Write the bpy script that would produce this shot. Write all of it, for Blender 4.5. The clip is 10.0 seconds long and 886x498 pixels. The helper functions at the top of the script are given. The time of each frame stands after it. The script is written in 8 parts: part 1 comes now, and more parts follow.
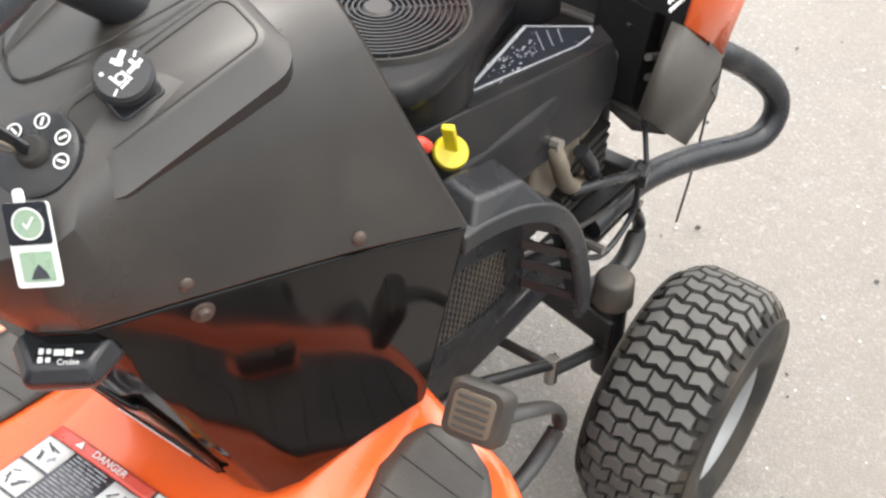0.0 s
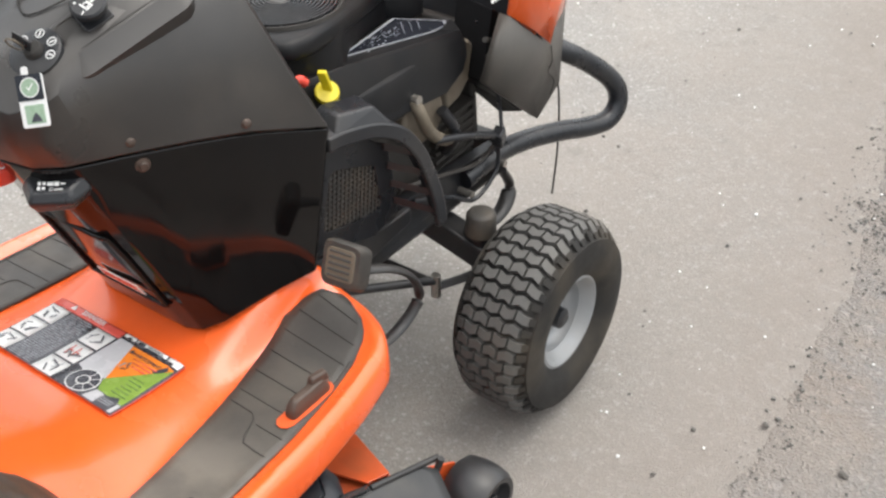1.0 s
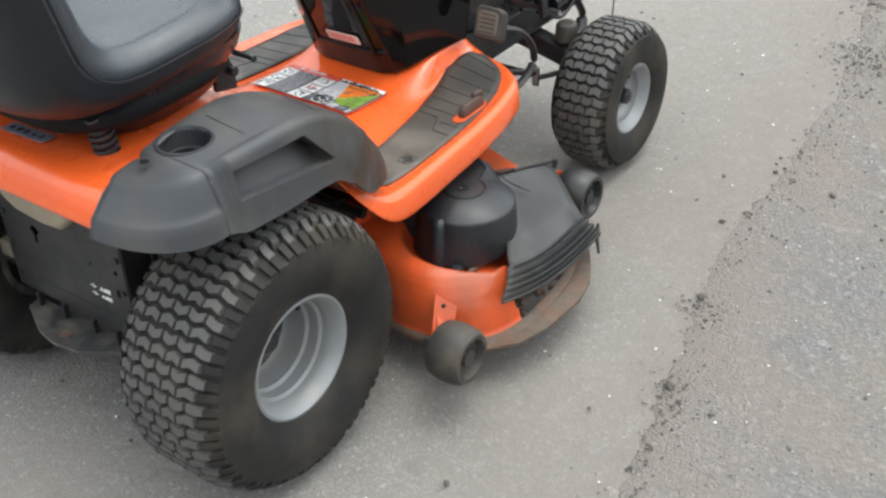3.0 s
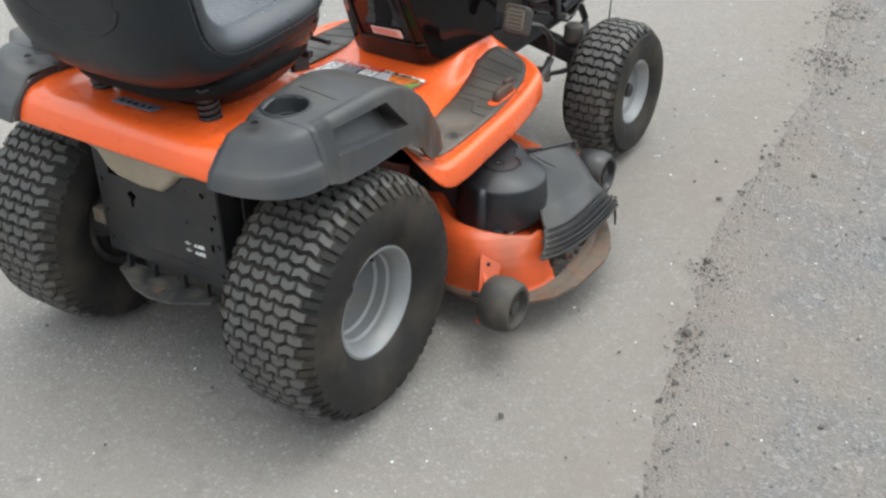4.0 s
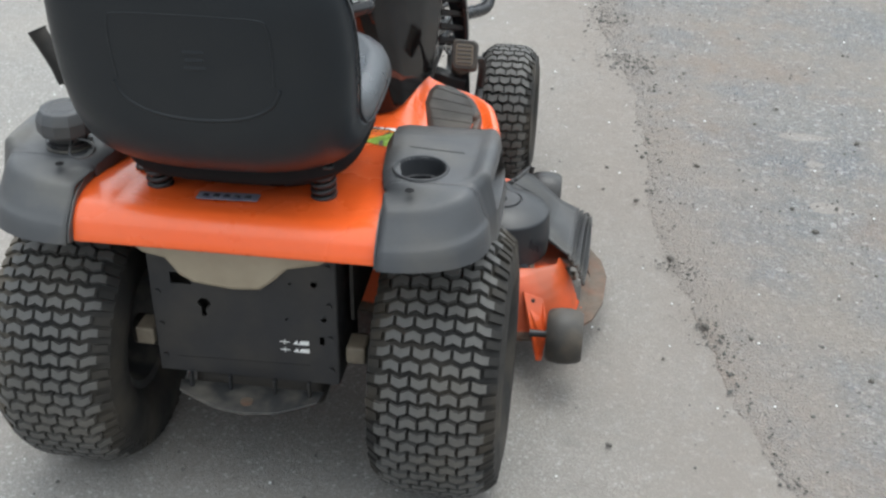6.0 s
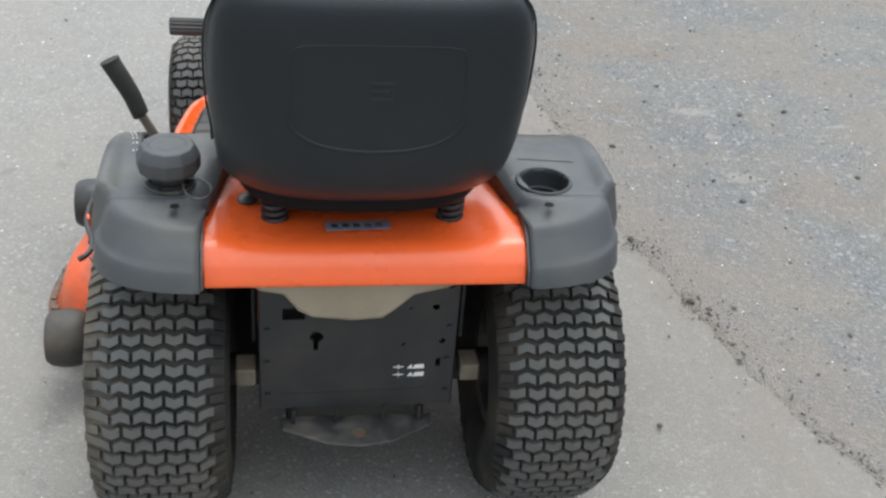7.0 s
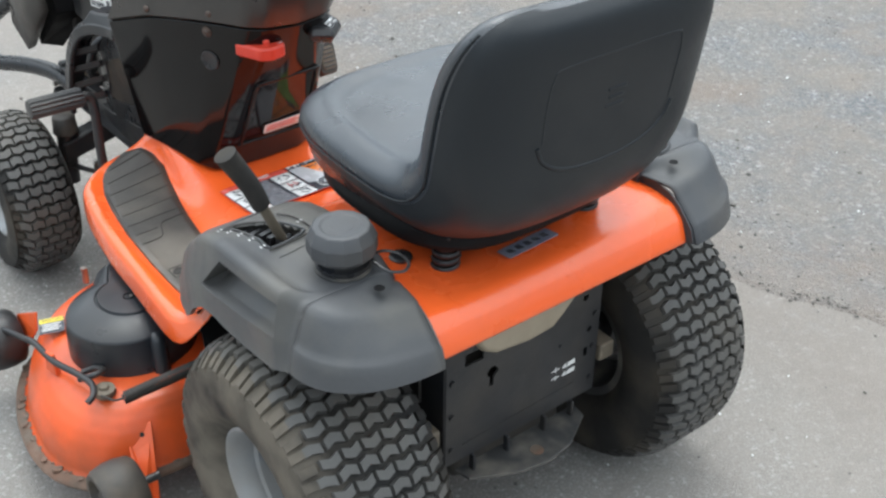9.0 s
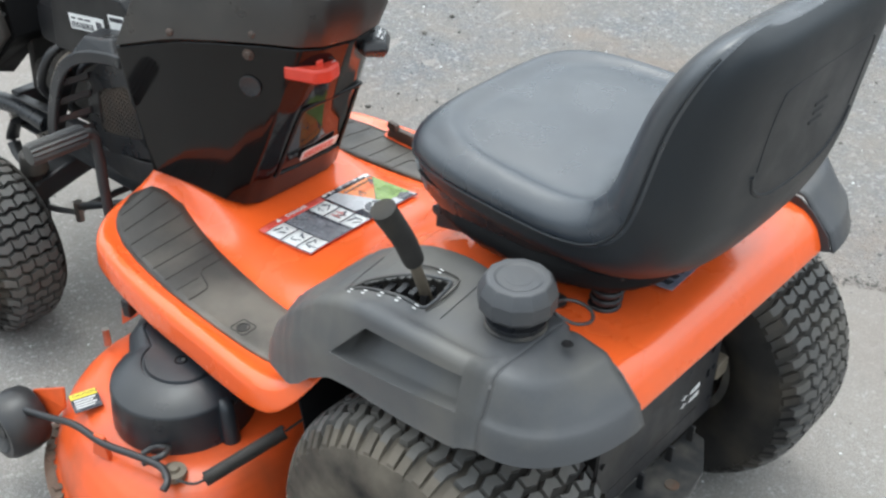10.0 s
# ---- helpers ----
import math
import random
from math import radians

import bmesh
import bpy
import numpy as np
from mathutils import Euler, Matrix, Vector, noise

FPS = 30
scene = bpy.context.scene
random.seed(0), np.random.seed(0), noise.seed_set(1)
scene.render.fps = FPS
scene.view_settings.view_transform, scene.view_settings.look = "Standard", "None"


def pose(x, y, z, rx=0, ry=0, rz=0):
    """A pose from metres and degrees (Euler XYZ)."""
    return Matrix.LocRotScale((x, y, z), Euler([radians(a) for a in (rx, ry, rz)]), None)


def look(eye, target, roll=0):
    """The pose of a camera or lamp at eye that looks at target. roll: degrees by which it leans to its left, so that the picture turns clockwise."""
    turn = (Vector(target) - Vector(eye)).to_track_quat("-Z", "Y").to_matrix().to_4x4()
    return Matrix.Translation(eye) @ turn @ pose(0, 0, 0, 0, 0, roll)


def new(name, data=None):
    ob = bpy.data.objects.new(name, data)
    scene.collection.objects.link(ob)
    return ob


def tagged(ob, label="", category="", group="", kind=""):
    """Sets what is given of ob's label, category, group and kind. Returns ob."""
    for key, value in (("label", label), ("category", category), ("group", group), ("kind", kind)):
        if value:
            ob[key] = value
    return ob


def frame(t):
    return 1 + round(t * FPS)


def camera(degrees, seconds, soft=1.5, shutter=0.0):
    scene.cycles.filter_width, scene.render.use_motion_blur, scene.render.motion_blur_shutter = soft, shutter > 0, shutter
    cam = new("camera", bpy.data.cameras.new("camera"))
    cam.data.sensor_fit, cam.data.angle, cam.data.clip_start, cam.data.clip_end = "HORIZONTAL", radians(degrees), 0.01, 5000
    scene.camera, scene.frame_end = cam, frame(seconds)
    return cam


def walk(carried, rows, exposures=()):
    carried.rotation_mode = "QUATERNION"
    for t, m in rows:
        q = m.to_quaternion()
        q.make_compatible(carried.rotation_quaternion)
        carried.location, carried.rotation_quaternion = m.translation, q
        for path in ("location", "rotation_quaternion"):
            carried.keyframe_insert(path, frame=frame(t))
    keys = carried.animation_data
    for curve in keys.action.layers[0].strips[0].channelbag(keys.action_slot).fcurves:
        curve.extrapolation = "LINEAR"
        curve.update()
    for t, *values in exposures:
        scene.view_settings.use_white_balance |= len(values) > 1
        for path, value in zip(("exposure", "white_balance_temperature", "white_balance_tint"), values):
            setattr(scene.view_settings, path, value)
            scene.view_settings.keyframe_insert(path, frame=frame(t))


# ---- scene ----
cam = camera(42.0, 10.0, soft=2.5)
ROWS = [
    (0.0, 0.6630, 0.3529, 1.4428, 47.906, -1.773, 35.832),
    (0.5, 0.9867, 0.2098, 1.5411, 51.394, 0.466, 41.581),
    (1.0, 1.1958, 0.0058, 1.5510, 53.811, 0.533, 36.311),
    (1.5, 1.2987, -0.2825, 1.5217, 53.431, -0.467, 34.167),
    (2.0, 1.4887, -0.5194, 1.5309, 56.544, 0.478, 37.848),
    (2.5, 1.5816, -0.6945, 1.5810, 54.871, 0.091, 39.053),
    (3.0, 1.6001, -0.9681, 1.5679, 55.494, 2.176, 35.548),
    (3.2, 1.5931, -1.0667, 1.5734, 56.143, 1.512, 34.384),
    (4.3, 1.6028, -1.4687, 1.6033, 58.820, 1.213, 30.692),
    (4.5, 1.5097, -1.5369, 1.5995, 60.197, 0.370, 28.048),
    (5.0, 1.2433, -1.6627, 1.5690, 60.485, -0.874, 21.167),
    (5.5, 0.8689, -1.6094, 1.5622, 59.314, -1.378, 15.236),
    (6.0, 0.5791, -1.6417, 1.5750, 59.071, -0.636, 8.100),
    (6.2, 0.4027, -1.6631, 1.6077, 57.950, -0.479, 4.491),
    (7.3, -0.3189, -1.5595, 1.6081, 58.645, -4.625, -12.368),
    (7.5, -0.4424, -1.5325, 1.5958, 58.766, -4.425, -16.313),
    (8.0, -0.7541, -1.4910, 1.5952, 57.057, -4.374, -25.228),
    (8.5, -0.9265, -1.2765, 1.5906, 57.092, -2.752, -32.348),
    (9.0, -1.0515, -1.0799, 1.6056, 57.026, -0.566, -38.279),
    (9.5, -1.2197, -0.8665, 1.6082, 57.926, -0.619, -46.796),
    (10.0, -1.2407, -0.6084, 1.5815, 55.701, -1.165, -48.311),
]
walk(cam, [(t, pose(*p)) for t, *p in ROWS], exposures=[(0.0, 1.27, 6700, 8), (0.5, 0.98, 6670, 8), (1.0, 0.80, 6650, 8), (1.5, 0.66, 6580, 7), (2.5, 0.68, 6400, 5), (4.5, 0.58, 6320, 4), (7.5, 0.56, 6120, 4), (10.0, 0.80, 6100, 3)])

# ---- light: a bright overcast sky, with a weak wide sun behind cloud ----
world = bpy.data.worlds.new("world")
scene.world = world
world.use_nodes = True
wn = world.node_tree
wn.nodes.clear()
sky = wn.nodes.new("ShaderNodeTexSky")
sky.sky_type, sky.sun_disc = 'NISHITA', False
sky.sun_elevation, sky.sun_rotation = radians(75), radians(30)
sky.air_density, sky.dust_density, sky.ozone_density = 1.0, 4.0, 0.6
hsv = wn.nodes.new("ShaderNodeHueSaturation")
hsv.inputs["Saturation"].default_value = 0.35
bg = wn.nodes.new("ShaderNodeBackground")
bg.inputs["Strength"].default_value = 0.158
wout = wn.nodes.new("ShaderNodeOutputWorld")
wn.links.new(sky.outputs[0], hsv.inputs["Color"])
wn.links.new(hsv.outputs[0], bg.inputs["Color"])
wn.links.new(bg.outputs[0], wout.inputs["Surface"])
sun_data = bpy.data.lights.new("sun", "SUN")
sun_data.energy, sun_data.angle, sun_data.color = 1.8, radians(135), (1.0, 0.985, 0.96)
sun = new("sun", sun_data)
sun.matrix_world = look((0.3, 0.6, 6.0), (0, 0, 0))


# ---- materials ----
def material(name, base, rough=0.5, other=None, scale=8.0, amount=0.4, fine=120.0, bump=0.0, bump_scale=300.0,
             metal=0.0, dirt=None, dirt_amount=0.0, dirt_scale=5.0, coat=0.0, spec=0.5, rough_var=0.1, stretch=None, film=None):
    """A painted, moulded or worn surface: two noise scales of colour, blotchy dirt, uneven gloss and fine relief."""
    m = bpy.data.materials.new(name)
    m.use_nodes = True
    nt = m.node_tree
    N, K = nt.nodes, nt.links
    b = N["Principled BSDF"]
    tc = N.new("ShaderNodeTexCoord")
    src = tc.outputs["Object"]
    if stretch:
        mp = N.new("ShaderNodeMapping")
        mp.inputs["Scale"].default_value = stretch
        K.new(src, mp.inputs["Vector"])
        src = mp.outputs[0]

    def tex(s, detail, lo, hi):
        n = N.new("ShaderNodeTexNoise")
        n.inputs["Scale"].default_value, n.inputs["Detail"].default_value = s, detail
        K.new(src, n.inputs["Vector"])
        r = N.new("ShaderNodeMapRange")
        r.inputs["From Min"].default_value, r.inputs["From Max"].default_value = lo, hi
        K.new(n.outputs["Fac"], r.inputs["Value"])
        return r.outputs[0]

    def mix(a, c, fac, top=1.0):
        x = N.new("ShaderNodeMix")
        x.data_type = 'RGBA'
        if top != 1.0:
            g = N.new("ShaderNodeMath")
            g.operation = 'MULTIPLY'
            g.inputs[1].default_value = top
            K.new(fac, g.inputs[0])
            fac = g.outputs[0]
        K.new(fac, x.inputs["Factor"])
        for sock, v in ((x.inputs["A"], a), (x.inputs["B"], c)):
            if isinstance(v, tuple):
                sock.default_value = (*v, 1.0)
            else:
                K.new(v, sock)
        return x.outputs["Result"]

    other = other or tuple(v * 0.72 for v in base)
    col = mix(base, other, tex(scale, 5, 0.35, 0.7), amount)
    col = mix(col, tuple(v * 0.8 for v in base), tex(fine, 3, 0.4, 0.75), amount * 0.6)
    if dirt:
        col = mix(col, dirt, tex(dirt_scale, 8, 0.45, 0.68), dirt_amount)
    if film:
        # film of dirt coming on along one axis, plus side light in left-hand tints
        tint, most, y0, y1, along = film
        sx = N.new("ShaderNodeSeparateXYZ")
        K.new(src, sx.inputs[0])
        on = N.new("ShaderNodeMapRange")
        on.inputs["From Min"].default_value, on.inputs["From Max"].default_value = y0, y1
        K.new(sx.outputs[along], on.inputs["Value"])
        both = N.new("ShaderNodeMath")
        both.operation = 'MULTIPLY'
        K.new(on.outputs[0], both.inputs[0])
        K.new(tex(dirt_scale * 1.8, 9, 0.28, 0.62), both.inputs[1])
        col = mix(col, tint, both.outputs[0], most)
    K.new(col, b.inputs["Base Color"])
    rr = N.new("ShaderNodeMapRange")
    rr.inputs["To Min"].default_value = max(0.02, rough - rough_var)
    rr.inputs["To Max"].default_value = min(1.0, rough + rough_var)
    K.new(tex(scale * 2.3, 6, 0.3, 0.7), rr.inputs["Value"])
    K.new(rr.outputs[0], b.inputs["Roughness"])
    b.inputs["Metallic"].default_value = metal
    b.inputs["Specular IOR Level"].default_value = spec
    b.inputs["Coat Weight"].default_value = coat
    b.inputs["Coat Roughness"].default_value = 0.08
    if bump:
        bp = N.new("ShaderNodeBump")
        bp.inputs["Strength"].default_value, bp.inputs["Distance"].default_value = bump, 0.001
        K.new(tex(bump_scale, 4, 0.2, 0.8), bp.inputs["Height"])
        K.new(bp.outputs[0], b.inputs["Normal"])
    return m


BEZEL = material("weathered_bezel_plastic", (0.062, 0.057, 0.051), 0.52, (0.050, 0.046, 0.042), 6, 0.5, 200, 0.25, 500, dirt=(0.11, 0.095, 0.078), dirt_amount=0.35, dirt_scale=9)
ORANGE = material("orange_paint", (0.88, 0.125, 0.022), 0.26, (0.82, 0.11, 0.020), 4, 0.35, 60, 0.03, 90, dirt=(0.55, 0.16, 0.07), dirt_amount=0.12, coat=0.45)
DECK_ORANGE = material("orange_deck_paint", (0.74, 0.105, 0.022), 0.38, (0.55, 0.08, 0.02), 6, 0.5, 60, 0.06, 60, dirt=(0.17, 0.062, 0.030), dirt_amount=0.62, dirt_scale=6.5, coat=0.1)
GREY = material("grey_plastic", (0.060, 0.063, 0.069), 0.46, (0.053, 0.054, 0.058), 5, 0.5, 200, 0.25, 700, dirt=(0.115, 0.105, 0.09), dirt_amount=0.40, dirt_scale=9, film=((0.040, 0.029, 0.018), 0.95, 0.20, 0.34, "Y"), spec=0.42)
# left pod's copy of GREY: more dust, and its brighter light in the colour
LIT_DUSTY_GREY = material("lit_dusty_grey_plastic", (0.068, 0.071, 0.077), 0.50, (0.062, 0.063, 0.066), 5, 0.5, 200, 0.25, 700, dirt=(0.135, 0.126, 0.108), dirt_amount=0.55, dirt_scale=7, film=((0.122, 0.117, 0.106), 0.6, 0.05, 0.30, "Y"))
DASH = material("dash_plastic", (0.0255, 0.0227, 0.0211), 0.36, (0.021, 0.0186, 0.0173), 5, 0.5, 200, 0.12, 800, dirt=(0.072, 0.061, 0.051), dirt_amount=0.32, dirt_scale=10, spec=0.7)
BLACK_GLOSS = material("black_gloss_plastic", (0.0045, 0.0040, 0.0042), 0.09, (0.006, 0.005, 0.005), 6, 0.5, 60, rough_var=0.03, spec=0.30)
BLACK = material("black_plastic", (0.016, 0.0175, 0.021), 0.31, (0.024, 0.024, 0.026), 9, 0.6, 120, 0.15, 400, dirt=(0.05, 0.044, 0.037), dirt_amount=0.28, dirt_scale=12)
BADGE = material("badge_print", (0.012, 0.014, 0.02), 0.2, (0.02, 0.022, 0.03), 30, 0.4)
ENGINE_BLACK = material("engine_shroud_black", (0.010, 0.0105, 0.012), 0.40, (0.013, 0.013, 0.014), 7, 0.5, 120, 0.1, 300, dirt=(0.05, 0.042, 0.034), dirt_amount=0.16, dirt_scale=8, spec=0.24)
FRAME = material("black_frame_paint", (0.019, 0.020, 0.023), 0.40, (0.026, 0.024, 0.023), 12, 0.6, 90, 0.15, 200, dirt=(0.06, 0.052, 0.042), dirt_amount=0.32, dirt_scale=11)
VINYL = material("seat_vinyl", (0.016, 0.023, 0.033), 0.31, (0.022, 0.029, 0.039), 6, 0.5, 250, 0.22, 500, dirt=(0.05, 0.05, 0.051), dirt_amount=0.3, dirt_scale=6, spec=1.0)
CLIP = material("brown_steel_clip", (0.055, 0.038, 0.030), 0.5, (0.09, 0.06, 0.045), 30, 0.7, 120, 0.3, 200)
# near-black without sheen, also stands for unlit gaps and holes
VOID = material("void_black_plastic", (0.010, 0.010, 0.011), 0.6, (0.016, 0.016, 0.016), 9, 0.5, spec=0.1)
GUARD = material("black_powder_coat", (0.012, 0.014, 0.018), 0.30, (0.02, 0.021, 0.024), 12, 0.5, 150, 0.2, 500, dirt=(0.05, 0.047, 0.043), dirt_amount=0.25, dirt_scale=14)
HITCH = material("dusty_hitch_steel", (0.040, 0.041, 0.043), 0.45, (0.04, 0.039, 0.037), 14, 0.6, 120, 0.3, 200, dirt=(0.21, 0.19, 0.16), dirt_amount=0.6, dirt_scale=16)
# cup plastic with the well's inner shade mixed in; also panel seams
CUPWELL = material("shaded_cup_plastic", (0.022, 0.024, 0.028), 0.5, (0.03, 0.03, 0.032), 8, 0.5, 200, 0.2, 500)
# the seat's vinyl again, with the shade of back and underside mixed in
SHADED_VINYL = material("shaded_seat_vinyl", (0.0125, 0.0160, 0.0200), 0.40, (0.017, 0.020, 0.0235), 5, 0.6, 220, 0.2, 500, dirt=(0.034, 0.034, 0.034), dirt_amount=0.3, dirt_scale=4, spec=0.34)
RUBBER = material("tyre_rubber", (0.017, 0.0165, 0.016), 0.70, (0.038, 0.035, 0.031), 9, 0.6, 90, 0.3, 250, dirt=(0.095, 0.077, 0.055), dirt_amount=0.42, dirt_scale=8, spec=0.3)
TREAD = material("worn_tread_rubber", (0.102, 0.100, 0.096), 0.56, (0.082, 0.079, 0.075), 18, 0.7, 140, 0.3, 200, dirt=(0.165, 0.145, 0.115), dirt_amount=0.3, dirt_scale=7, spec=0.35)
RIM = material("silver_wheel_paint", (0.29, 0.30, 0.31), 0.42, (0.25, 0.26, 0.27), 7, 0.4, 90, 0.05, 150, metal=0.25, dirt=(0.25, 0.21, 0.16), dirt_amount=0.35, dirt_scale=9)
# left rear tyre: dust, with its outer wall's side light in the colour
LIT_DUSTY_RUBBER = material("lit_dusty_tyre_rubber", (0.020, 0.0195, 0.019), 0.72, (0.038, 0.035, 0.031), 9, 0.6, 90, 0.3, 250, dirt=(0.095, 0.080, 0.060), dirt_amount=0.42, dirt_scale=8, spec=0.3, film=((0.150, 0.130, 0.104), 0.85, 0.02, 0.085, "X"))
COVER = material("blue_black_cover_plastic", (0.0155, 0.0185, 0.0235), 0.36, (0.020, 0.022, 0.026), 7, 0.5, 160, 0.12, 400, dirt=(0.05, 0.045, 0.038), dirt_amount=0.25, dirt_scale=9)
MAT = material("footrest_rubber", (0.046, 0.0425, 0.039), 0.48, (0.036, 0.033, 0.0305), 9, 0.6, 160, 0.3, 500, dirt=(0.14, 0.122, 0.10), dirt_amount=0.45, dirt_scale=6, spec=0.45, film=((0.20, 0.178, 0.15), 0.62, 0.80, 0.68, "Y"))
ROLLER = material("muddy_roller_plastic", (0.044, 0.040, 0.036), 0.6, (0.030, 0.028, 0.026), 10, 0.6, 100, 0.3, 200, dirt=(0.125, 0.098, 0.070), dirt_amount=0.6, dirt_scale=14)
CHUTE = material("dusty_chute_plastic", (0.030, 0.0315, 0.034), 0.46, (0.042, 0.042, 0.042), 6, 0.6, 140, 0.2, 300, dirt=(0.105, 0.096, 0.080), dirt_amount=0.5, dirt_scale=8)
RUST = material("worn_deck_steel", (0.092, 0.068, 0.050), 0.7, (0.145, 0.115, 0.088), 25, 0.8, 120, 0.6, 150, dirt=(0.30, 0.09, 0.035), dirt_amount=0.25, dirt_scale=18)
STEEL = material("bright_steel", (0.45, 0.43, 0.40), 0.35, (0.25, 0.22, 0.18), 30, 0.5, 100, metal=0.9)
ALLOY = material("cast_engine_alloy", (0.26, 0.225, 0.18), 0.6, (0.2, 0.16, 0.12), 20, 0.7, 120, 0.5, 120, metal=0.3, dirt=(0.16, 0.12, 0.08), dirt_amount=0.5, dirt_scale=18)
HOSE = material("tan_rubber_hose", (0.165, 0.138, 0.102), 0.6, (0.09, 0.076, 0.058), 30, 0.6, 120, 0.3, 200)
YELLOW = material("yellow_plastic", (0.75, 0.62, 0.02), 0.38, (0.6, 0.45, 0.02), 20, 0.5, 90, dirt=(0.25, 0.18, 0.03), dirt_amount=0.35, dirt_scale=30)
RED = material("red_plastic", (0.66, 0.062, 0.035), 0.38, (0.5, 0.03, 0.02), 20, 0.4, 90)
TANK = material("cream_fuel_tank", (0.42, 0.36, 0.27), 0.45, (0.34, 0.28, 0.2), 9, 0.6, 60, dirt=(0.2, 0.15, 0.1), dirt_amount=0.3, dirt_scale=10)
WHITE = material("white_print", (0.80, 0.80, 0.79), 0.4, (0.6, 0.6, 0.58), 20, 0.3)
DECAL_PALE = material("pale_grey_print", (0.50, 0.50, 0.52), 0.24, (0.44, 0.44, 0.46), 20, 0.3)
TAG_GREEN = material("faded_green_print", (0.30, 0.42, 0.30), 0.3, (0.36, 0.46, 0.36), 60, 0.4)
DECAL_DEEP = material("dark_green_print", (0.10, 0.19, 0.03), 0.35, (0.08, 0.15, 0.03), 20, 0.3)
DECAL_BLACK = material("black_print", (0.055, 0.057, 0.07), 0.24, (0.05, 0.05, 0.05), 30, 0.3)
DECAL_GREY = material("grey_print", (0.33, 0.34, 0.37), 0.24, (0.28, 0.29, 0.3), 20, 0.3)
DECAL_RED = material("red_print", (0.66, 0.10, 0.07), 0.24, (0.5, 0.03, 0.03), 20, 0.3)
DECAL_GREEN = material("green_print", (0.215, 0.33, 0.065), 0.24, (0.2, 0.36, 0.05), 20, 0.3)
DECAL_ORANGE = material("orange_print", (0.80, 0.22, 0.03), 0.24, (0.7, 0.2, 0.03), 20, 0.3)
DECAL_YELLOW = material("yellow_print", (0.75, 0.62, 0.05), 0.35, (0.65, 0.5, 0.05), 20, 0.3)
DECAL_BLUE = material("faded_blue_print", (0.16, 0.17, 0.24), 0.4, (0.3, 0.3, 0.33), 40, 0.7, 90)
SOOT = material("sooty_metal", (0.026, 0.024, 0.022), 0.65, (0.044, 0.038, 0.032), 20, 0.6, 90)


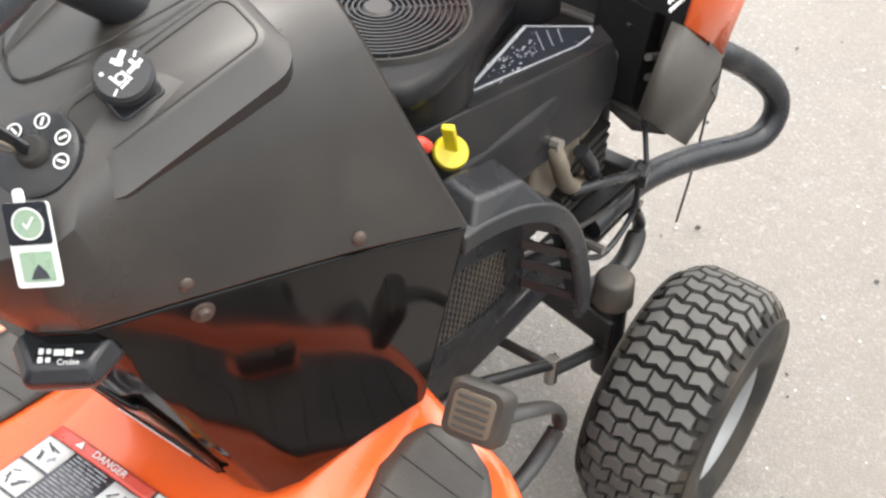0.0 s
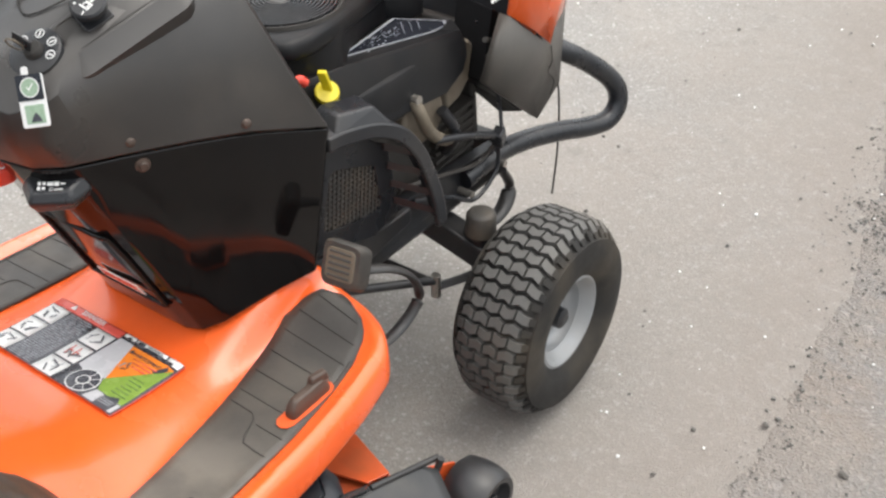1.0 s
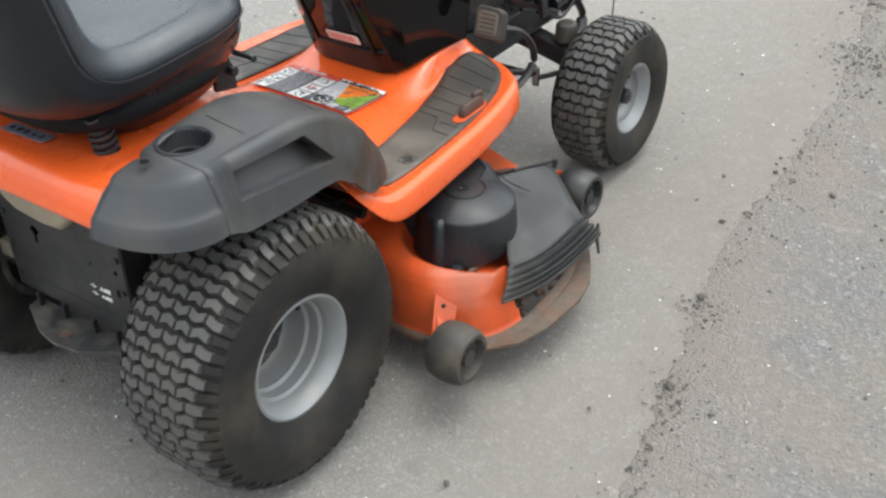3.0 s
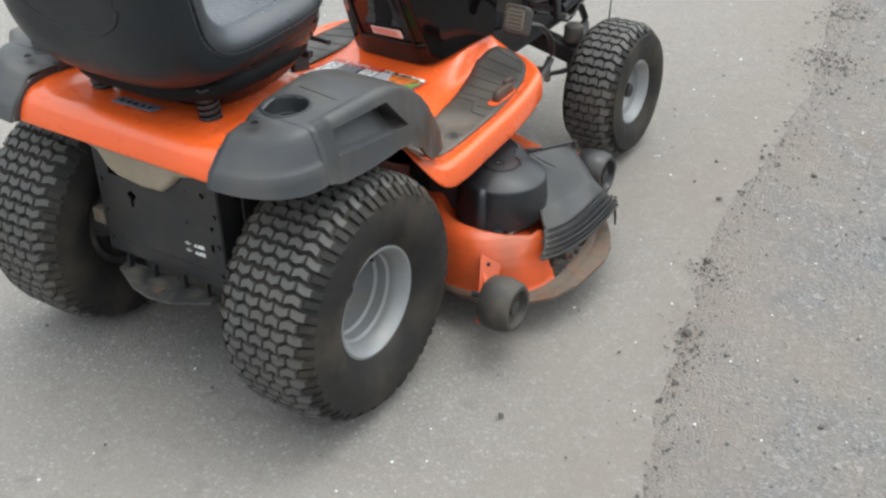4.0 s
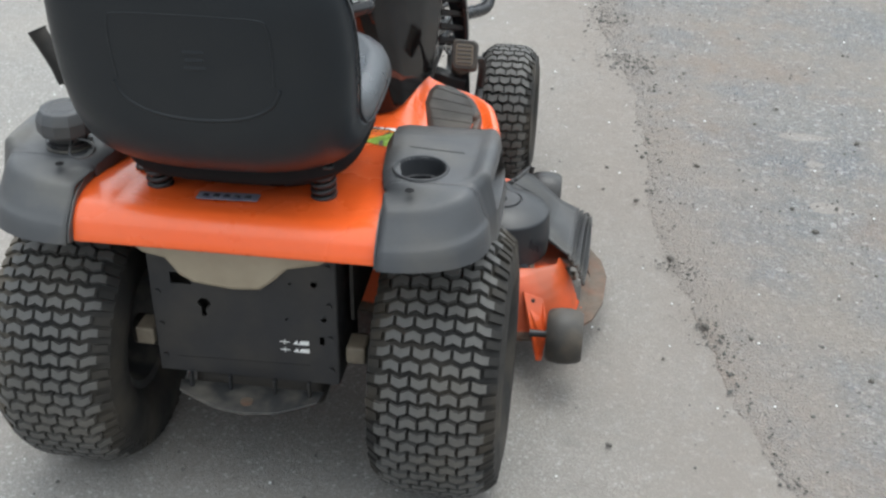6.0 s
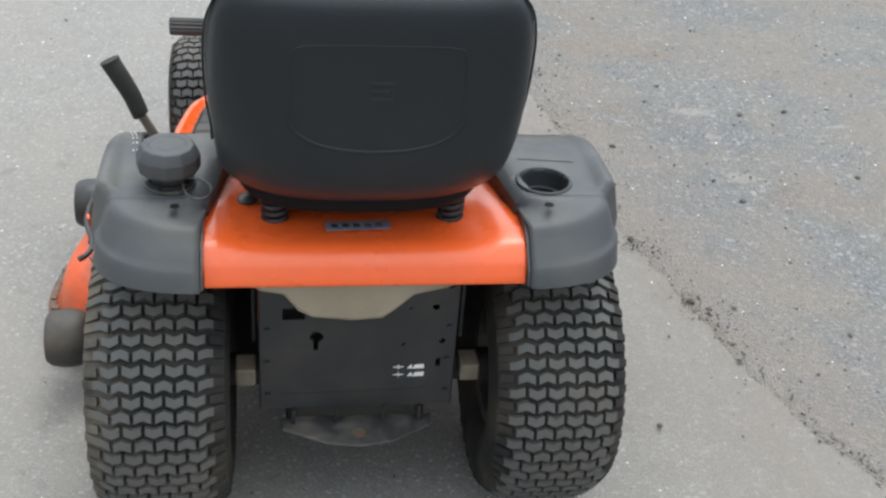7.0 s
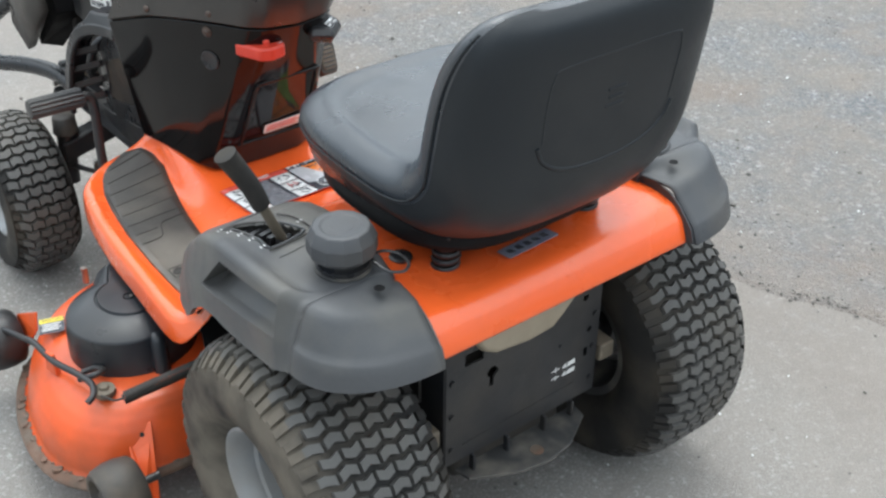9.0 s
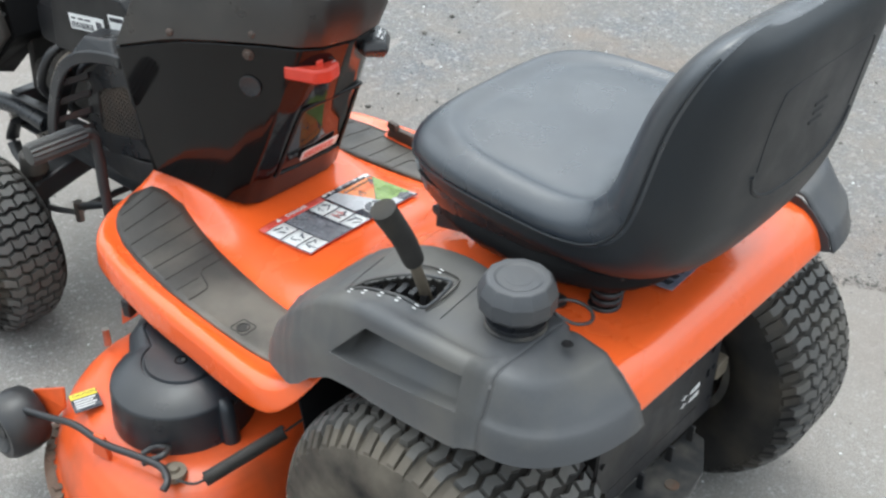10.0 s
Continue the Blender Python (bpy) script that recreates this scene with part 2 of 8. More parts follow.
def ground_material(name, base, other, stone, dust, dust_amount, chip=330.0, band=None, reach=0.45, coarse=None):
    """Worn asphalt: pale aggregate chips in a grey binder, stained and dusted in patches, with rough relief."""
    m = bpy.data.materials.new(name)
    m.use_nodes = True
    nt = m.node_tree
    N, K = nt.nodes, nt.links
    b = N["Principled BSDF"]
    tc = N.new("ShaderNodeTexCoord")

    def noise_tex(s, detail, lo, hi, rough=0.6):
        n = N.new("ShaderNodeTexNoise")
        n.inputs["Scale"].default_value, n.inputs["Detail"].default_value, n.inputs["Roughness"].default_value = s, detail, rough
        K.new(tc.outputs["Object"], n.inputs["Vector"])
        r = N.new("ShaderNodeMapRange")
        r.inputs["From Min"].default_value, r.inputs["From Max"].default_value = lo, hi
        K.new(n.outputs["Fac"], r.inputs["Value"])
        return r.outputs[0]

    def chips(s, lo, hi):
        v = N.new("ShaderNodeTexVoronoi")
        v.inputs["Scale"].default_value = s
        K.new(tc.outputs["Object"], v.inputs["Vector"])
        r = N.new("ShaderNodeMapRange")
        r.inputs["From Min"].default_value, r.inputs["From Max"].default_value = lo, hi
        sep = N.new("ShaderNodeSeparateColor")
        K.new(v.outputs["Color"], sep.inputs[0])
        K.new(sep.outputs[0], r.inputs["Value"])
        return r.outputs[0], v.outputs["Distance"]

    def mix(a, c, fac, top):
        g = N.new("ShaderNodeMath")
        g.operation = 'MULTIPLY'
        g.inputs[1].default_value = top
        K.new(fac, g.inputs[0])
        x = N.new("ShaderNodeMix")
        x.data_type = 'RGBA'
        K.new(g.outputs[0], x.inputs["Factor"])
        for sock, v in ((x.inputs["A"], a), (x.inputs["B"], c)):
            if isinstance(v, tuple):
                sock.default_value = (*v, 1.0)
            else:
                K.new(v, sock)
        return x.outputs["Result"]

    pale, dist = chips(chip, 0.72, 0.95)
    dark, _ = chips(chip * 1.7, 0.78, 0.98)
    big, _ = chips(chip * 0.45, 0.90, 0.99)
    col = mix(base, other, noise_tex(2.2, 8, 0.38, 0.66), 0.8)
    if coarse:
        # blue-grey aggregate showing through where the dust is thin, and tan dust packed between the stones
        col = mix(col, coarse, noise_tex(3.4, 10, 0.44, 0.60, 0.75), 0.75)
        col = mix(col, tuple(v * 1.22 for v in base), noise_tex(34, 6, 0.48, 0.66, 0.7), 0.55)
        col = mix(col, tuple(v * 0.62 for v in base), noise_tex(58, 5, 0.54, 0.68, 0.7), 0.60)
    col = mix(col, tuple(v * 0.55 for v in base), dark, 0.55)
    col = mix(col, stone, pale, 0.42)
    col = mix(col, tuple(min(0.8, v * 1.25) for v in stone), big, 0.40)
    col = mix(col, dust, noise_tex(0.8 if chip > 250 else 1.9, 12, 0.42, 0.60, 0.72), dust_amount)
    col = mix(col, tuple(v * 0.6 for v in base), noise_tex(14, 7, 0.56, 0.75), 0.45)
    if band:
        # fine tan dust swept along the broken edge
        sx = N.new("ShaderNodeSeparateXYZ")
        K.new(tc.outputs["Object"], sx.inputs[0])
        away = N.new("ShaderNodeMath")
        away.operation = 'MULTIPLY_ADD'
        away.inputs[1].default_value = 0.172
        K.new(sx.outputs["Y"], away.inputs[0])
        K.new(sx.outputs["X"], away.inputs[2])
        wob = N.new("ShaderNodeMath")
        wob.operation = 'ADD'
        K.new(away.outputs[0], wob.inputs[0])
        wn2 = noise_tex(1.7, 6, 0.25, 0.75)
        wsc = N.new("ShaderNodeMath")
        wsc.operation = 'MULTIPLY'
        wsc.inputs[1].default_value = 0.45
        K.new(wn2, wsc.inputs[0])
        K.new(wsc.outputs[0], wob.inputs[1])
        off = N.new("ShaderNodeMath")
        off.operation = 'SUBTRACT'
        off.inputs[1].default_value = 1.24
        K.new(wob.outputs[0], off.inputs[0])
        dist2 = N.new("ShaderNodeMath")
        dist2.operation = 'ABSOLUTE'
        K.new(off.outputs[0], dist2.inputs[0])
        fall = N.new("ShaderNodeMapRange")
        fall.inputs["From Min"].default_value, fall.inputs["From Max"].default_value = reach, 0.02
        K.new(dist2.outputs[0], fall.inputs["Value"])
        grain = N.new("ShaderNodeMath")
        grain.operation = 'MULTIPLY'
        K.new(fall.outputs[0], grain.inputs[0])
        K.new(noise_tex(22, 8, 0.16, 0.50, 0.7), grain.inputs[1])
        col = mix(col, band, grain.outputs[0], 0.88)
        col = mix(col, tuple(v * 1.45 for v in band), chips(chip * 0.8, 0.86, 0.97)[0], 0.35)
    if coarse:
        # rusty brown dirt in a few blotches
        col = mix(col, (0.225, 0.172, 0.135), noise_tex(1.3, 9, 0.52, 0.69, 0.7), 0.58)
    K.new(col, b.inputs["Base Color"])
    b.inputs["Roughness"].default_value = 0.88
    b.inputs["Specular IOR Level"].default_value = 0.25
    bp = N.new("ShaderNodeBump")
    bp.inputs["Strength"].default_value, bp.inputs["Distance"].default_value = (0.9 if coarse else 0.6), (0.006 if coarse else 0.004)
    hh = N.new("ShaderNodeMath")
    hh.operation = 'ADD'
    K.new(dist, hh.inputs[0])
    K.new(noise_tex(40, 8, 0.2, 0.8), hh.inputs[1])
    K.new(hh.outputs[0], bp.inputs["Height"])
    K.new(bp.outputs[0], b.inputs["Normal"])
    return m


ASPHALT = ground_material("pale_asphalt", (0.236, 0.230, 0.221), (0.276, 0.262, 0.244), (0.51, 0.50, 0.48), (0.290, 0.262, 0.236), 0.6, band=(0.222, 0.199, 0.179), reach=0.85)
OLD_ASPHALT = ground_material("coarse_old_asphalt", (0.172, 0.171, 0.169), (0.212, 0.203, 0.191), (0.39, 0.387, 0.38), (0.232, 0.206, 0.180), 0.75, 165.0, (0.226, 0.202, 0.182), 0.36, coarse=(0.152, 0.160, 0.174))
CRUMB = ground_material("asphalt_crumbs", (0.110, 0.109, 0.107), (0.155, 0.149, 0.140), (0.27, 0.265, 0.25), (0.18, 0.158, 0.136), 0.4, 300.0)
STONE = ground_material("dusty_stone", (0.13, 0.124, 0.116), (0.17, 0.160, 0.146), (0.27, 0.26, 0.24), (0.2, 0.175, 0.15), 0.4, 300.0)


# ---- mesh helpers ----
def part(name, bm, mat, parent=None, label="", smooth=40, bevel=0.0, segs=2, subsurf=0, solid=0.0, recalc=True):
    """Links a bmesh as one mesh object under a thing or a part."""
    if recalc:
        bmesh.ops.recalc_face_normals(bm, faces=bm.faces)
    me = bpy.data.meshes.new(name)
    for fc in bm.faces:
        fc.smooth = smooth > 0
    bm.to_mesh(me)
    bm.free()
    if smooth:
        me.set_sharp_from_angle(angle=radians(smooth))
    for mm in (mat if isinstance(mat, (list, tuple)) else [mat]):
        me.materials.append(mm)
    ob = new(name, me)
    if parent:
        ob.parent = parent
    if label:
        tagged(ob, label)
    if solid:
        md = ob.modifiers.new("thick", 'SOLIDIFY')
        md.thickness, md.offset = solid, -1
    if bevel:
        md = ob.modifiers.new("edges", 'BEVEL')
        md.width, md.segments, md.limit_method, md.angle_limit = bevel, segs, 'ANGLE', radians(35)
    if subsurf:
        md = ob.modifiers.new("round", 'SUBSURF')
        md.levels = md.render_levels = subsurf
    return ob


def thing(name, label, category, at=(0, 0, 0), group="", kind=""):
    ob = new(name)
    ob.location = at
    ob.empty_display_size = 0.05
    return tagged(ob, label, category, group, kind)


def loft(loops, closed=True, cap0=True, cap1=True, ring=False):
    """Skins a row of loops with the same number of points each."""
    bm = bmesh.new()
    rows = [[bm.verts.new(p) for p in lp] for lp in loops]
    n = len(rows[0])
    pairs = list(zip(rows, rows[1:])) + ([(rows[-1], rows[0])] if ring else [])
    for a, b in pairs:
        for i in range(n if closed else n - 1):
            j = (i + 1) % n
            bm.faces.new((a[i], a[j], b[j], b[i]))
    if closed and not ring:
        if cap0:
            bm.faces.new(rows[0][::-1])
        if cap1:
            bm.faces.new(rows[-1])
    return bm


def smooth_path(pts, n=6):
    """A Catmull-Rom line through the points."""
    P = [Vector(p) for p in pts]
    if len(P) < 3:
        return P
    Q = [2 * P[0] - P[1], *P, 2 * P[-1] - P[-2]]
    out = []
    for i in range(1, len(Q) - 2):
        a, b, c, d = Q[i - 1:i + 3]
        for k in range(n):
            s = k / n
            out.append(0.5 * (2 * b + (c - a) * s + (2 * a - 5 * b + 4 * c - d) * s * s + (3 * b - a - 3 * c + d) * s ** 3))
    return out + [P[-1]]


def tube(pts, r, n=10, smooth_n=6, flat=1.0, bm=None):
    """A round bar, hose or wire along the points; r is a radius or one for each point of the smoothed line's ends."""
    P = smooth_path(pts, smooth_n) if smooth_n else [Vector(p) for p in pts]
    up = Vector((0.13, 0.21, 1)).normalized()
    loops = []
    for i, p in enumerate(P):
        d = (P[min(i + 1, len(P) - 1)] - P[max(i - 1, 0)]).normalized()
        s = d.cross(up)
        s = s.normalized() if s.length > 1e-4 else Vector((1, 0, 0))
        u = s.cross(d).normalized()
        k = i / max(1, len(P) - 1)
        rad = r if not isinstance(r, tuple) else r[0] + (r[1] - r[0]) * k
        loops.append([p + rad * (math.cos(a) * s + flat * math.sin(a) * u) for a in [2 * math.pi * q / n for q in range(n)]])
    if bm is None:
        return loft(loops)
    rows = [[bm.verts.new(q) for q in lp] for lp in loops]
    for a, b in zip(rows, rows[1:]):
        for i in range(n):
            bm.faces.new((a[i], a[(i + 1) % n], b[(i + 1) % n], b[i]))
    bm.faces.new(rows[0][::-1])
    bm.faces.new(rows[-1])
    return bm


def lathe(profile, n=48, axis="z", closed=False):
    """Turns a profile of (radius, along) round an axis."""
    loops = []
    for k in range(n):
        a = 2 * math.pi * k / n
        c, s = math.cos(a), math.sin(a)
        if axis == "z":
            loops.append([(r * c, r * s, h) for r, h in profile])
        elif axis == "x":
            loops.append([(h, r * c, r * s) for r, h in profile])
        else:
            loops.append([(r * c, h, r * s) for r, h in profile])
    bm = loft(loops, closed=closed, ring=True)
    bmesh.ops.remove_doubles(bm, verts=bm.verts, dist=1e-6)
    return bm


def box(size, at=(0, 0, 0), rot=(0, 0, 0), taper=1.0, bm=None):
    """A block of that size round its middle; taper scales its top."""
    bm = bm or bmesh.new()
    m = pose(*at, *rot)
    x, y, z = (v / 2 for v in size)
    vs = [bm.verts.new(m @ Vector(p)) for p in [(-x, -y, -z), (x, -y, -z), (x, y, -z), (-x, y, -z), (-x * taper, -y * taper, z), (x * taper, -y * taper, z), (x * taper, y * taper, z), (-x * taper, y * taper, z)]]
    for q in ((3, 2, 1, 0), (4, 5, 6, 7), (0, 1, 5, 4), (1, 2, 6, 5), (2, 3, 7, 6), (3, 0, 4, 7)):
        bm.faces.new([vs[i] for i in q])
    return bm


def rod(a, b, r, n=14, bm=None):
    return tube([a, b], r, n, 0, bm=bm)


def plate(outline, depth, m=None, bm=None):
    """An outline of (u, v) drawn out by depth along w, then placed by the matrix m."""
    bm = bm or bmesh.new()
    m = m or Matrix()
    lo = [bm.verts.new(m @ Vector((u, v, 0))) for u, v in outline]
    hi = [bm.verts.new(m @ Vector((u, v, depth))) for u, v in outline]
    n = len(lo)
    bm.faces.new(lo[::-1])
    bm.faces.new(hi)
    for i in range(n):
        bm.faces.new((lo[i], lo[(i + 1) % n], hi[(i + 1) % n], hi[i]))
    return bm


def rounded(w, h, r, n=5):
    """The outline of a rectangle with round corners."""
    out = []
    for cx, cy, a0 in ((w / 2 - r, h / 2 - r, 0), (r - w / 2, h / 2 - r, 90), (r - w / 2, r - h / 2, 180), (w / 2 - r, r - h / 2, 270)):
        for k in range(n + 1):
            a = radians(a0 + 90 * k / n)
            out.append((cx + r * math.cos(a), cy + r * math.sin(a)))
    return out


def frame_of(origin, u, v):
    """A matrix whose x runs along u, y towards v and z out of their plane."""
    u = Vector(u).normalized()
    w = u.cross(Vector(v)).normalized()
    v = w.cross(u)
    m = Matrix((u, v, w)).transposed().to_4x4()
    m.translation = origin
    return m


def step(lo, hi, x):
    t = max(0.0, min(1.0, (x - lo) / (hi - lo)))
    return t * t * (3 - 2 * t)


# ---- ground ----
def worn(y):
    """How far the broken edge has been rubbed away and covered with dust, 0 to 1."""
    return float(np.interp(y, (0.45, 1.05), (1.0, 0.0)))


def seam_x(y):
    """Where the broken edge of the newer asphalt runs."""
    ys = (-30.0, -6.0, -1.2, -0.06, 0.05, 0.17, 0.4, 0.55, 0.69, 1.0, 1.3, 1.6, 1.9, 2.2, 2.44, 2.75, 3.4, 6.0, 30.0)
    xs = (3.2, 2.3, 1.42, 1.13, 1.08, 1.01, 0.955, 0.92, 0.895, 0.815, 0.755, 0.765, 0.738, 0.706, 0.655, 0.598, 0.548, 0.30, -0.6)
    return float(np.interp(y, ys, xs)) + 0.030 * worn(y) * noise.noise((4, y * 3.1, 2)) + 0.022 * noise.noise((0, y * 5.0, 3)) + 0.012 * noise.noise((0, y * 19.0, 7)) + 0.006 * noise.noise((0, y * 60.0, 9))


def crumbled(y):
    """How thickly loose dark crumbs lie along the broken edge, 0 to 1."""
    ys = (-1.5, -0.4, 0.0, 0.15, 0.45, 0.55, 0.62, 0.72, 0.80, 0.90, 0.98, 1.06, 1.14, 1.25, 1.55, 1.64, 1.72, 1.88, 1.96, 2.06, 2.16, 2.3, 3.1, 3.6, 5.0)
    ds = (0.1, 0.15, 0.25, 0.2, 0.25, 0.35, 0.7, 1.0, 0.5, 0.25, 1.0, 0.55, 0.1, 0.12, 0.3, 0.5, 0.3, 0.4, 0.65, 0.3, 0.8, 0.9, 1.0, 0.6, 0.3)
    return float(np.interp(y, ys, ds))


def build_ground():
    bm = bmesh.new()
    ys = sorted({-400, -60, -20, -8, *[round(-4 + 0.25 * i, 3) for i in range(41)], 8, 20, 60, 400})
    xs = sorted({-400, -60, -20, -8, *[round(-4 + 0.25 * i, 3) for i in range(33)], 8, 20, 60, 400})
    grid = [[bm.verts.new((x, y, 0.004 * noise.noise((x * 0.9, y * 0.9, 1)) - 0.004)) for x in xs] for y in ys]
    for a, b in zip(grid, grid[1:]):
        for i in range(len(xs) - 1):
            bm.faces.new((a[i], a[i + 1], b[i + 1], b[i]))
    tagged(part("ground", bm, ASPHALT), "pale worn asphalt yard dusted with grit", "ground", kind="structure")
    # the older, coarser surface beyond the broken edge, as its own layer
    bm = bmesh.new()
    ys = [-30, -12, -6, *[-3.0 + 0.02 * i for i in range(351)], 6, 12, 30]
    rows = []
    for y in ys:
        x0 = seam_x(y)
        row = []
        for k, dx in enumerate((0.0, 0.010, 0.03, 0.08, 0.2, 0.5, 1.0, 2.0, 4.0, 10.0, 30.0)):
            z = -0.0060 if k == 0 else 0.0012 * step(0.0, 0.2, dx) - 0.0022 + 0.002 * noise.noise(((x0 + dx) * 9, y * 9, 5)) + 0.0025 * noise.noise(((x0 + dx) * 2, y * 2, 8))
            row.append(bm.verts.new((x0 + dx, y, z)))
        rows.append(row)
    for a, b in zip(rows, rows[1:]):
        for i in range(len(a) - 1):
            bm.faces.new((a[i], a[i + 1], b[i + 1], b[i]))
    road = part("road", bm, OLD_ASPHALT)
    tagged(road, "coarse blue-grey old asphalt with patchy tan dust and grit", "asphalt", kind="structure")


build_ground()


# ---- the mower: one thing with all its parts ----
mower = thing("riding_mower", "orange and grey riding lawn mower with hood open, on asphalt", "riding mower")


# ---- wheels ----
def tyre_profile(R, w, rim_r):
    """Half round shoulders, bulging walls and beads, from one bead to the other."""
    h = w / 2
    return [(rim_r - 0.006, -h * 0.66), (rim_r + 0.004, -h * 0.80), (rim_r + (R - rim_r) * 0.25, -h * 1.03), (rim_r + (R - rim_r) * 0.5, -h * 1.075),
            (rim_r + (R - rim_r) * 0.75, -h * 1.01), (R - 0.028, -h * 0.86), (R - 0.017, -h * 0.70), (R - 0.0125, -h * 0.35), (R - 0.012, 0),
            (R - 0.0125, h * 0.35), (R - 0.017, h * 0.70), (R - 0.028, h * 0.86), (rim_r + (R - rim_r) * 0.75, h * 1.01),
            (rim_r + (R - rim_r) * 0.5, h * 1.075), (rim_r + (R - rim_r) * 0.25, h * 1.03), (rim_r + 0.004, h * 0.80), (rim_r - 0.006, h * 0.66)]


def crown(u, R, w):
    """The height of the tread's face at u across the tyre."""
    k = abs(u) / (w / 2)
    return R - 0.001 - 0.016 * max(0.0, k - 0.45) ** 2 / 0.16


def add_lug(bm, outline, R, w, ang, deep):
    """One tread block: its outline of (across, around) drawn from the carcass out to the crown."""
    lo, hi = [], []
    for grow, out, dest in ((1.06, -deep, lo), (0.98, 0.0, hi)):
        cu = sum(p[0] for p in outline) / len(outline)
        cv = sum(p[1] for p in outline) / len(outline)
        for u, v in outline:
            u2, v2 = cu + (u - cu) * grow, cv + (v - cv) * grow
            r = crown(u2, R, w) + out
            a = ang + v2 / R
            dest.append(bm.verts.new((u2, r * math.cos(a), r * math.sin(a))))
    n = len(lo)
    for i in range(n):
        bm.faces.new((lo[i], lo[(i + 1) % n], hi[(i + 1) % n], hi[i]))
    return hi


def turf_tread(R, w, around, columns):
    """Turf tread: rows of chevron blocks, each row half a block on from the last, and bars over both shoulders."""
    bm = bmesh.new()
    pitch = 2 * math.pi * R / around
    span = w * 0.77
    gap = 0.085 if columns > 4 else 0.062
    cell = span / columns
    rnd = random.Random(5)

    def lug(us, tops, ang, hgt, jit, slot=0):
        first_face = len(bm.faces)
        outline = [(u, b - hgt + jit) for u, b in zip(us, tops)] + [(u, b + hgt + jit) for u, b in reversed(list(zip(us, tops)))]
        hi = add_lug(bm, outline, R, w, ang, 0.018)
        n = len(us)
        for i in range(n - 1):
            bm.faces.new((hi[i], hi[i + 1], hi[2 * n - 2 - i], hi[2 * n - 1 - i]))
        bm.faces.ensure_lookup_table()
        for f in bm.faces[first_face:]:
            f.material_index = slot

    zig = lambda u: cell * 0.105 * (2 * abs(((u / cell) % 1.0) - 0.5) * 2 - 1)
    for k in range(around):
        ang = 2 * math.pi * k / around
        first = -columns / 2 if k % 2 else -columns / 2 - 0.5
        for j in range(columns + (k + 1) % 2):
            c = first + j
            lo, hi = max(c + gap, -columns / 2 - 0.02), min(c + 1 - gap, columns / 2 + 0.02)
            us = [lo * cell] + ([(c + 0.5) * cell] if lo < c + 0.49 < hi - 0.02 else []) + [hi * cell]
            tops = [zig(u + (0.5 * cell if columns % 2 else 0)) for u in us]
            if k % 2 == 0 and j == 0:
                # the half blocks at the edge run on over the shoulder as bars
                us, tops = [-w * 0.432] + us, tops[:1] + tops
            elif k % 2 == 0 and j == columns:
                us, tops = us + [w * 0.432], tops + tops[-1:]
            lug(us, tops, ang, pitch * (0.300 if columns > 4 else 0.335), rnd.uniform(-0.0006, 0.0006))
        for side in (-1, 1):
            us = [w * q * side for q in ((0.402, 0.445, 0.484, 0.502) if k % 2 else (0.428, 0.455, 0.490, 0.512))][::side]
            lug(us, [0 if k % 2 else zig((columns % 2) * 0.5 * cell + 0.5 * columns * cell)] * 4, ang, pitch * 0.29, rnd.uniform(-0.0008, 0.0008), 1)
    return bm


